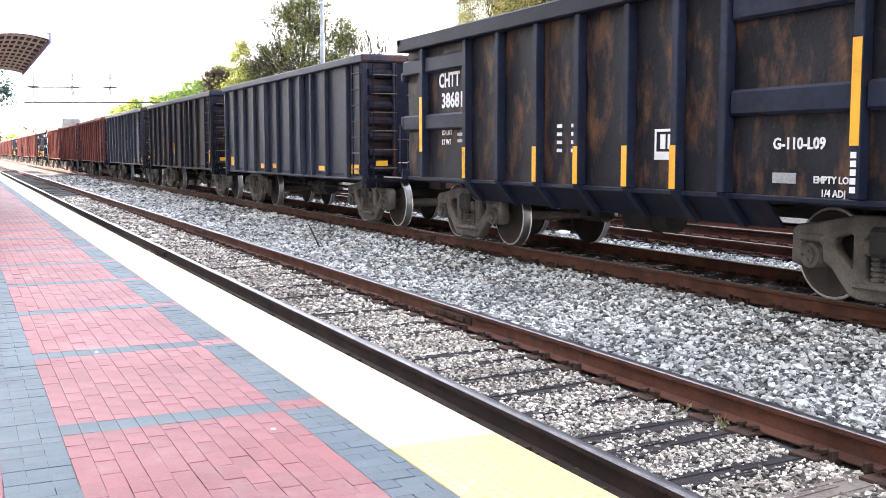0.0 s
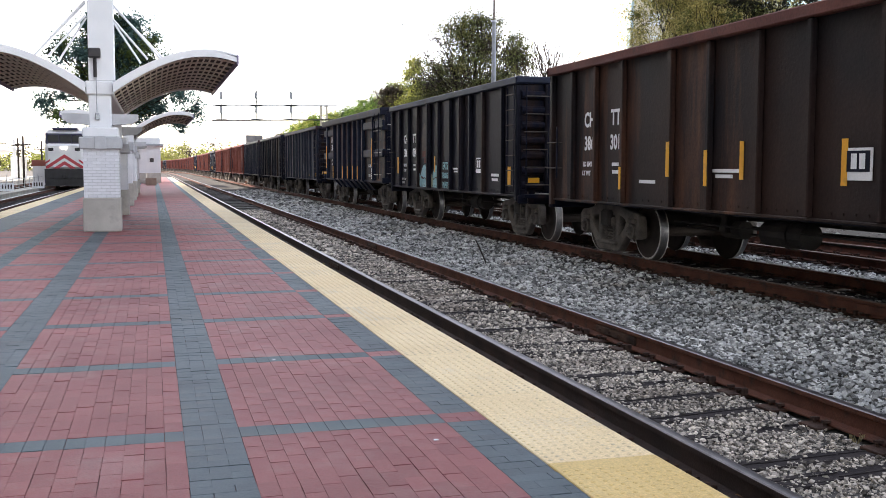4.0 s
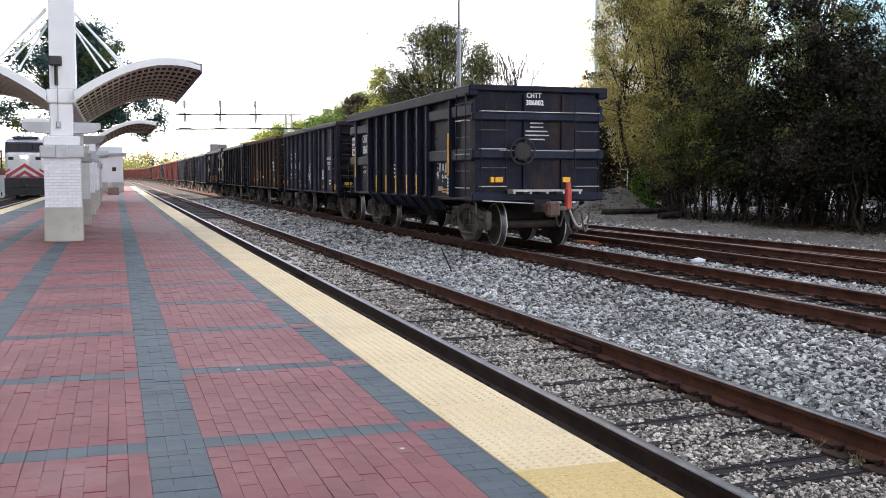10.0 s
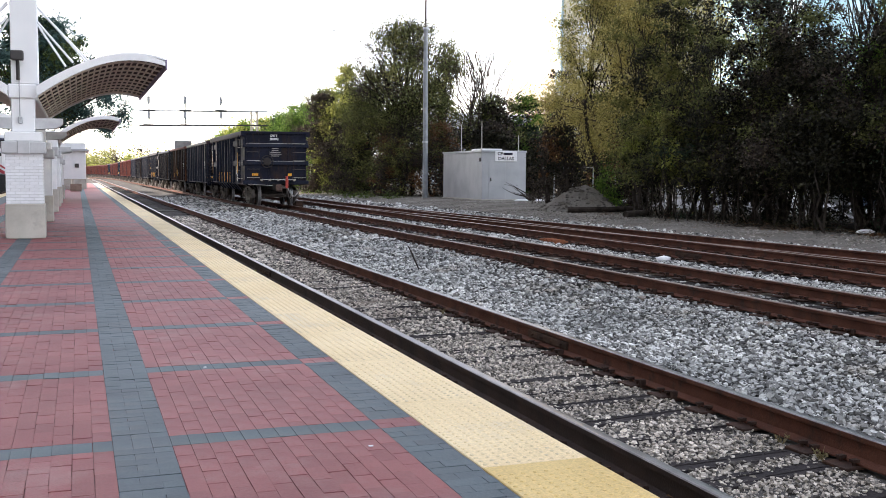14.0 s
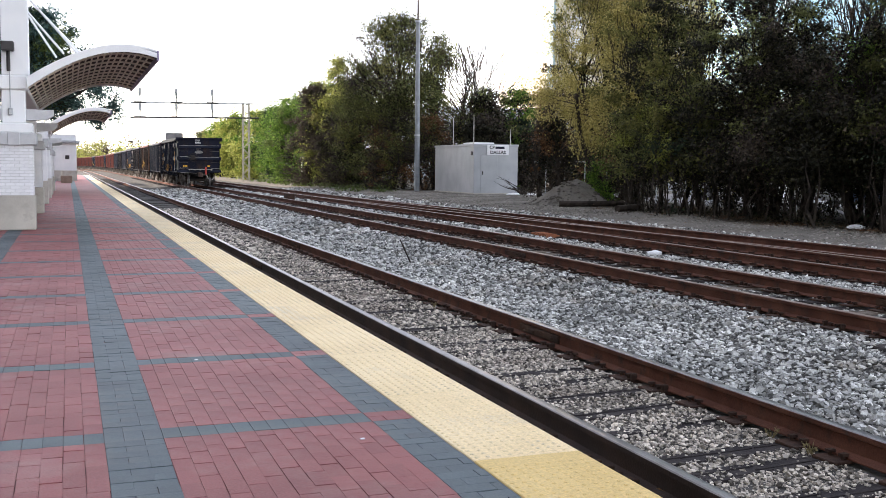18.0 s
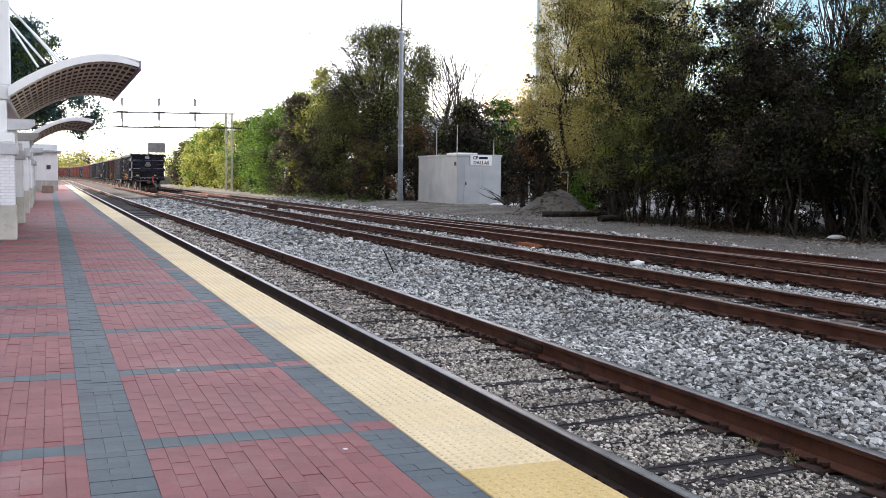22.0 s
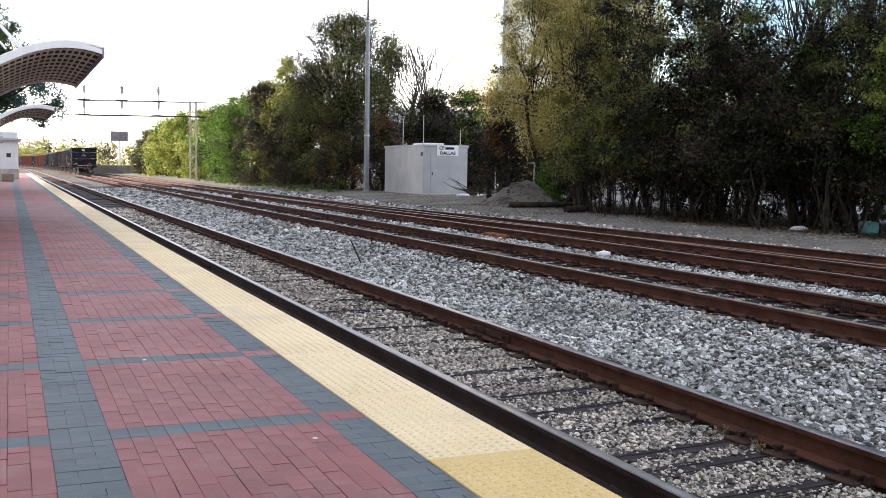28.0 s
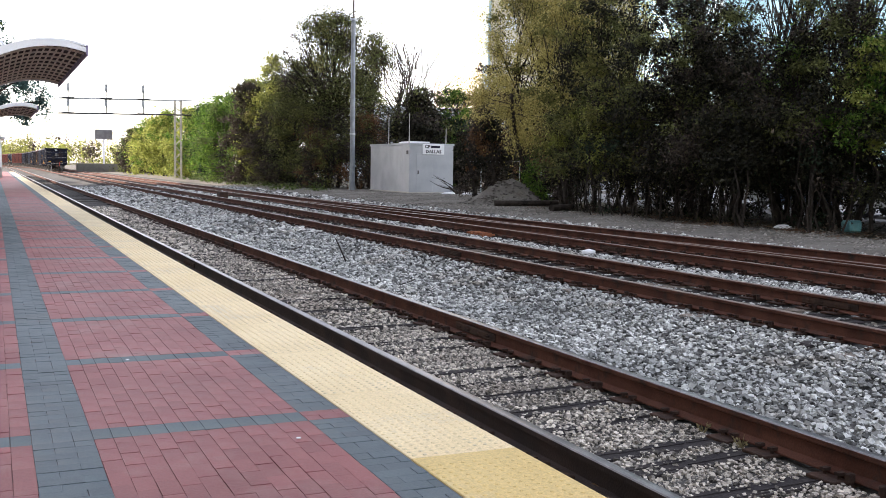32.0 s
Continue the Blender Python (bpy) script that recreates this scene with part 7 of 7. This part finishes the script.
lettering("CP", 0.26, 1.08, -0.064, 2.65, plate, "end", M_BLACKCAR), lettering("DALLAS", 0.25, 1.45, -0.064, 2.37, plate, "end", M_BLACKCAR, wide=1.1)
bm = B()
box(bm, 1.3, 1.85, -0.064, -0.060, 2.58, 2.71)
part("worn_mark", bm, M_BLACKCAR, plate)
for x, y, z0, z1 in ((0.12, 3.6, 0.3, 4.45), (0.08, 0.25, 2.3, 4.5), (2.6, 0.8, 2.7, 3.75)):
    bm = B()
    rod(bm, (x, y, z0), (x, y, z1), 0.035, 8, 0.02)
    part("antenna", bm, M_PALE, hut)
bm = B()
box(bm, -0.05, 0.0, 0.15, 0.35, 2.2, 2.42, 0.01)
part("antenna_bracket", bm, M_DARKBOX, hut)
M_POLE = surf("dull_galvanised_pole", (0.20, 0.22, 0.235), (0.27, 0.29, 0.305), 3.0, 0.6, 0.2, 0.1, 40.0)
pl = thing("lamp_pole", pose(20.15, 59.1, 0.08), "tall galvanised steel pole standing by the hut", "pole")
bm = B()
rod(bm, (0, 0, 0), (0, 0, 10.35), 0.165, 16, 0.12)
part("shaft", bm, M_POLE, pl)
bm = B()
rod(bm, (0, 0, 10.3), (0, 0, 16.5), 0.06, 12, 0.045)
part("upper_mast", bm, M_STEEL_DK, pl)
for z in (3.4, 10.3):
    bm = B()
    rod(bm, (0, 0, z), (0, 0, z + 0.1), 0.18, 16)
    part("band", bm, M_GALV, pl)
bm = B()
rod(bm, (0, 0, 10.35), (0.55, -0.1, 10.45), 0.025, 6)
part("side_arm", bm, M_STEEL_DK, pl)
for i in range(2):
    bm = B()
    bmesh.ops.create_grid(bm, x_segments=24, y_segments=24, size=1.0)
    rr = random.Random(600 + i)
    for v in bm.verts:
        d = min(1.0, v.co.length)
        v.co.z = (1.0 - 0.45 * i) * (0.5 + 0.5 * math.cos(math.pi * d)) + (noise.noise(v.co * 2.4) * 0.30 + noise.noise(v.co * 8) * 0.10) * (1 - d)
        v.co.x, v.co.y = v.co.x * (2.2 - 0.5 * i), v.co.y * 1.6
    o = tagged(part("earth_mound", bm, M_DIRT, smooth=True), "heap of grey dirt and gravel beside the hut", "dirt heap", "dirt heaps")
    o.matrix_world = pose(20.0 + 1.3 * i, 38.2 + 2.4 * i, 0.06)
    hq = np.random.default_rng(650 + i)
    a, d = hq.uniform(0, 2 * math.pi, 420), np.sqrt(hq.random(420))
    hxy = np.c_[20.0 + 1.3 * i + (2.2 - 0.5 * i) * d * np.cos(a), 38.2 + 2.4 * i + 1.6 * d * np.sin(a)]
    stones("gravel", hxy, 0.06 + (1.0 - 0.45 * i) * (0.5 + 0.5 * np.cos(math.pi * d)), 0.13, M_DIRT, "loose clods and gravel on the dirt heap", hq)
for i, (x, y, l, az) in enumerate(((18.2, 35.9, 2.2, -25), (19.2, 35.6, 1.6, -10), (18.2, 31.4, 1.2, 20))):
    bm = B()
    rod(bm, (0, 0, 0), (l, 0, 0.05), 0.12, 10, 0.1)
    o = tagged(part("log", bm, M_BARK), "dark fallen log lying by the dirt heap", "log", "fallen logs")
    o.matrix_world = pose(x, y, 0.18, 0, 0, az)
for i in range(3):
    rg = random.Random(700 + i)
    bm = B()
    for j in range(7):
        a = rg.uniform(-0.6, 0.6)
        limb(bm, (rg.uniform(-0.3, 0.3), 0, 0.05), (-2.2 * math.cos(a) * rg.uniform(0.5, 1), rg.uniform(-0.6, 0.6), rg.uniform(0.2, 1.1)), 0.04, 0.008, rg, 4)
    o = tagged(part("brushwood", bm, M_BARK), "tangle of dead dark branches lying on the dirt", "branches", "dead branches")
    o.matrix_world = pose(23.6 + 1.2 * i, 50.6 - 2.2 * i, 0.08)
for x, y, sx in ((23.2, 51.3, 0.5), (19.3, 21.0, 0.3), (23.9, 50.6, 0.3)):
    bm = B()
    bmesh.ops.create_icosphere(bm, subdivisions=2, radius=1.0)
    for v in bm.verts:
        v.co = Vector((v.co.x * sx, v.co.y * sx * 0.6, abs(v.co.z) * 0.12)) * (1 + 0.25 * noise.noise(v.co * 4))
    o = tagged(part("litter_bag", bm, M_WHITE), "flattened pale litter lying by the trees", "litter", "litter by the trees")
    o.matrix_world = pose(x, y, height_at(x))
bm = B()
box(bm, -0.22, 0.22, -0.18, 0.18, 0, 0.32, 0.06)
o = tagged(part("teal_bin", bm, surf("teal_plastic", (0.05, 0.16, 0.17), (0.07, 0.22, 0.23), 3.0, 0.5)), "small teal plastic crate standing under the trees", "crate")
o.matrix_world = pose(19.9, 19.2, height_at(19.9))
for x, y, hgt, nm, lab in ((17.4, 143.9, 1.4, "marker_post", "white trackside marker post"), (18.5, 84.3, 2.3, "sign_post", "pale trackside sign on a post")):
    p = thing(nm, pose(x, y, 0.08), lab + " at the edge of the trees", "post")
    bm = B()
    rod(bm, (0, 0, 0), (0, 0, hgt), 0.06, 8)
    part("post", bm, M_WHITE, p)
    bm = B()
    box(bm, -0.2, 0.2, -0.08, -0.05, hgt - 0.45, hgt, 0.01)
    part("plate", bm, M_WHITE, p)

# ---- car park, fence and buildings behind the trees ----
bm = B()
box(bm, 25.0, 60, 8, 52, 0.0, 0.13, 0.02)
tagged(part("car_park", bm, surf("pale_asphalt", (0.16, 0.16, 0.16), (0.24, 0.24, 0.235), 0.8, 0.9, 0, 0.5, 30.0)), "pale asphalt car park behind the trees", "car park", kind="structure")
for i in range(18):
    f = thing("fence_panel", pose(24.2, 12 + i * 2.2, 0.08), "chain-link fence panel between the trees and the car park", "fence", "fence panels behind the trees")
    bm = B()
    rod(bm, (0, 0, 0), (0, 0, 1.9), 0.03, 8)
    part("post", bm, M_GALV, f)
    bm = B()
    rod(bm, (0, 0, 1.85), (0, 2.2, 1.85), 0.02, 6)
    part("top_rail", bm, M_GALV, f)


def parked_car(x, y, turn, paint, label):
    c = thing("car", pose(x, y, 0.13, 0, 0, turn), label, "car", "parked cars behind the trees")
    bm = B()
    prof = [(-2.2, 0.35), (2.2, 0.35), (2.25, 0.75), (1.2, 0.92), (0.65, 1.42), (-1.0, 1.45), (-1.75, 0.98), (-2.2, 0.9)]
    sweep(bm, prof, (0, -0.85, 0), (0, 0.85, 0))
    part("body", bm, paint, c)
    for s in (-1, 1):
        bm = B()
        sweep(bm, [(1.0, 0.95), (0.6, 1.36), (-0.95, 1.38), (-1.5, 1.0)], (0, s * 0.852, 0), (0, s * 0.862, 0))
        part("side_window", bm, M_GLASS, c)
        for xx in (-1.35, 1.35):
            bm = B()
            rod(bm, (xx, s * 0.70, 0.33), (xx, s * 0.88, 0.33), 0.33, 18)
            wv = part("wheel", bm, M_DARKBOX, c)
            bm = B()
            rod(bm, (xx, s * 0.865, 0.33), (xx, s * 0.89, 0.33), 0.2, 12)
            part("hub", bm, M_GALV, wv)
    return c


M_CARS = [surf("silver_car", (0.45, 0.47, 0.5), (0.5, 0.52, 0.55), 1.0, 0.3, 0.5), surf("white_car", (0.7, 0.7, 0.7), (0.75, 0.75, 0.75), 1.0, 0.3), surf("blue_car", (0.1, 0.16, 0.28), (0.13, 0.2, 0.33), 1.0, 0.3, 0.3)]
for i, (x, y, a) in enumerate(((27.5, 20.5, 90), (27.3, 23.6, 95), (28.0, 27.5, 90), (28.2, 31.5, 88), (28.6, 37.0, 90), (27.8, 17.0, 92), (30.0, 43.0, 90))):
    parked_car(x, y, a, M_CARS[i % 3], ("silver", "white", "blue")[i % 3] + " car parked beyond the fence behind the trees")
M_BEIGE = surf("beige_tower_stone", (0.60, 0.53, 0.41), (0.70, 0.63, 0.50), 0.05, 0.8, 0, 0.1, 2.0)
# Corner strip: window glass plus a painted blue colour fringe on the edge.
M_CORNER = surf("blue_grey_fringe_glass", (0.25, 0.34, 0.36), (0.33, 0.42, 0.44), 0.1, 0.3)
M_TEAL2 = surf("deep_teal_glass", (0.20, 0.36, 0.40), (0.28, 0.44, 0.48), 0.1, 0.2, 0.2)
# Teal glass, its base colour lightened to hold the sky it reflects.
M_TEAL = surf("sky_pale_teal_glass", (0.30, 0.46, 0.50), (0.42, 0.58, 0.62), 0.06, 0.15, 0.3)
for nm, x, y, wx, wy, hgt, wall, lab in (("beige", 79.6, 160, 40, 24, 70, M_BEIGE, "tall beige stone office tower behind the trees"), ("teal", 96, 118, 40, 22, 80, M_TEAL, "tall teal glass office tower behind the trees")):
    tw = thing("office_tower", pose(x, y, 0.1), lab, "tower")
    bm = B()
    box(bm, 0, wx, 0, wy, 0, hgt, 0.1)
    part("wall", bm, wall, tw)
    bm = B()
    box(bm, -0.5, 0.0, -0.5, 1.6, 0, hgt, 0.05)
    part("corner_glass_fringe", bm, M_CORNER, tw)
    for f in range(18):
        for c in range(5):
            bm = B()
            box(bm, 3 + c * (wx - 4) / 5, 3 + (2.2 if nm == "beige" else 5.0) + c * (wx - 4) / 5, -0.12, -0.02, 3 + f * 3.8, 5.2 + f * 3.8)
            part("window", bm, M_WHITE if nm == "beige" else M_TEAL2, tw)
wh = thing("low_building", pose(36, 118, 0.1), "pale flat-roofed building far behind the trees", "building")
bm = B()
box(bm, 0, 30, 0, 14, 0, 8.6, 0.1)
part("wall", bm, M_GREYHUT, wh)
bm = B()
box(bm, -0.3, 30.3, -0.3, 14.3, 8.6, 9.0, 0.05)
part("roof", bm, M_GREYHUT, wh)
for c in range(8):
    for f in range(2):
        bm = B()
        box(bm, 1.5 + c * 3.5, 3.5 + c * 3.5, -0.1, -0.02, 2.2 + f * 3.2, 3.8 + f * 3.2)
        part("window", bm, M_GLASS, wh)

# dry leaves and scraps blown against the platform edge and between the rails
lr = random.Random(55)
lit = [(lr.uniform(2.56, 2.74), 2.6 + 16 * lr.random() ** 1.4, -0.15, lr.uniform(0.02, 0.06), lr.randrange(2)) for k in range(90)]
o = new("leaf_litter", leaf_mesh("leaf_litter", lit, 1100, 0.05, [L_RUST, L_OCHRE], 56))
tagged(o, "dry brown leaves blown along the platform edge", "leaves", kind="stuff")
for k, (x, y) in enumerate(((1.50, 5.3), (0.9, 7.9))):
    bm = B()
    box(bm, -0.012, 0.012, -0.009, 0.009, 0, 0.004)
    o = tagged(part("paper_scrap", bm, M_WHITE), "tiny white paper scrap lying on the platform bricks", "scrap", "paper scraps on the platform")
    o.matrix_world = pose(x, y, TOP + 0.001, 0, 0, 37 * k)

motions()
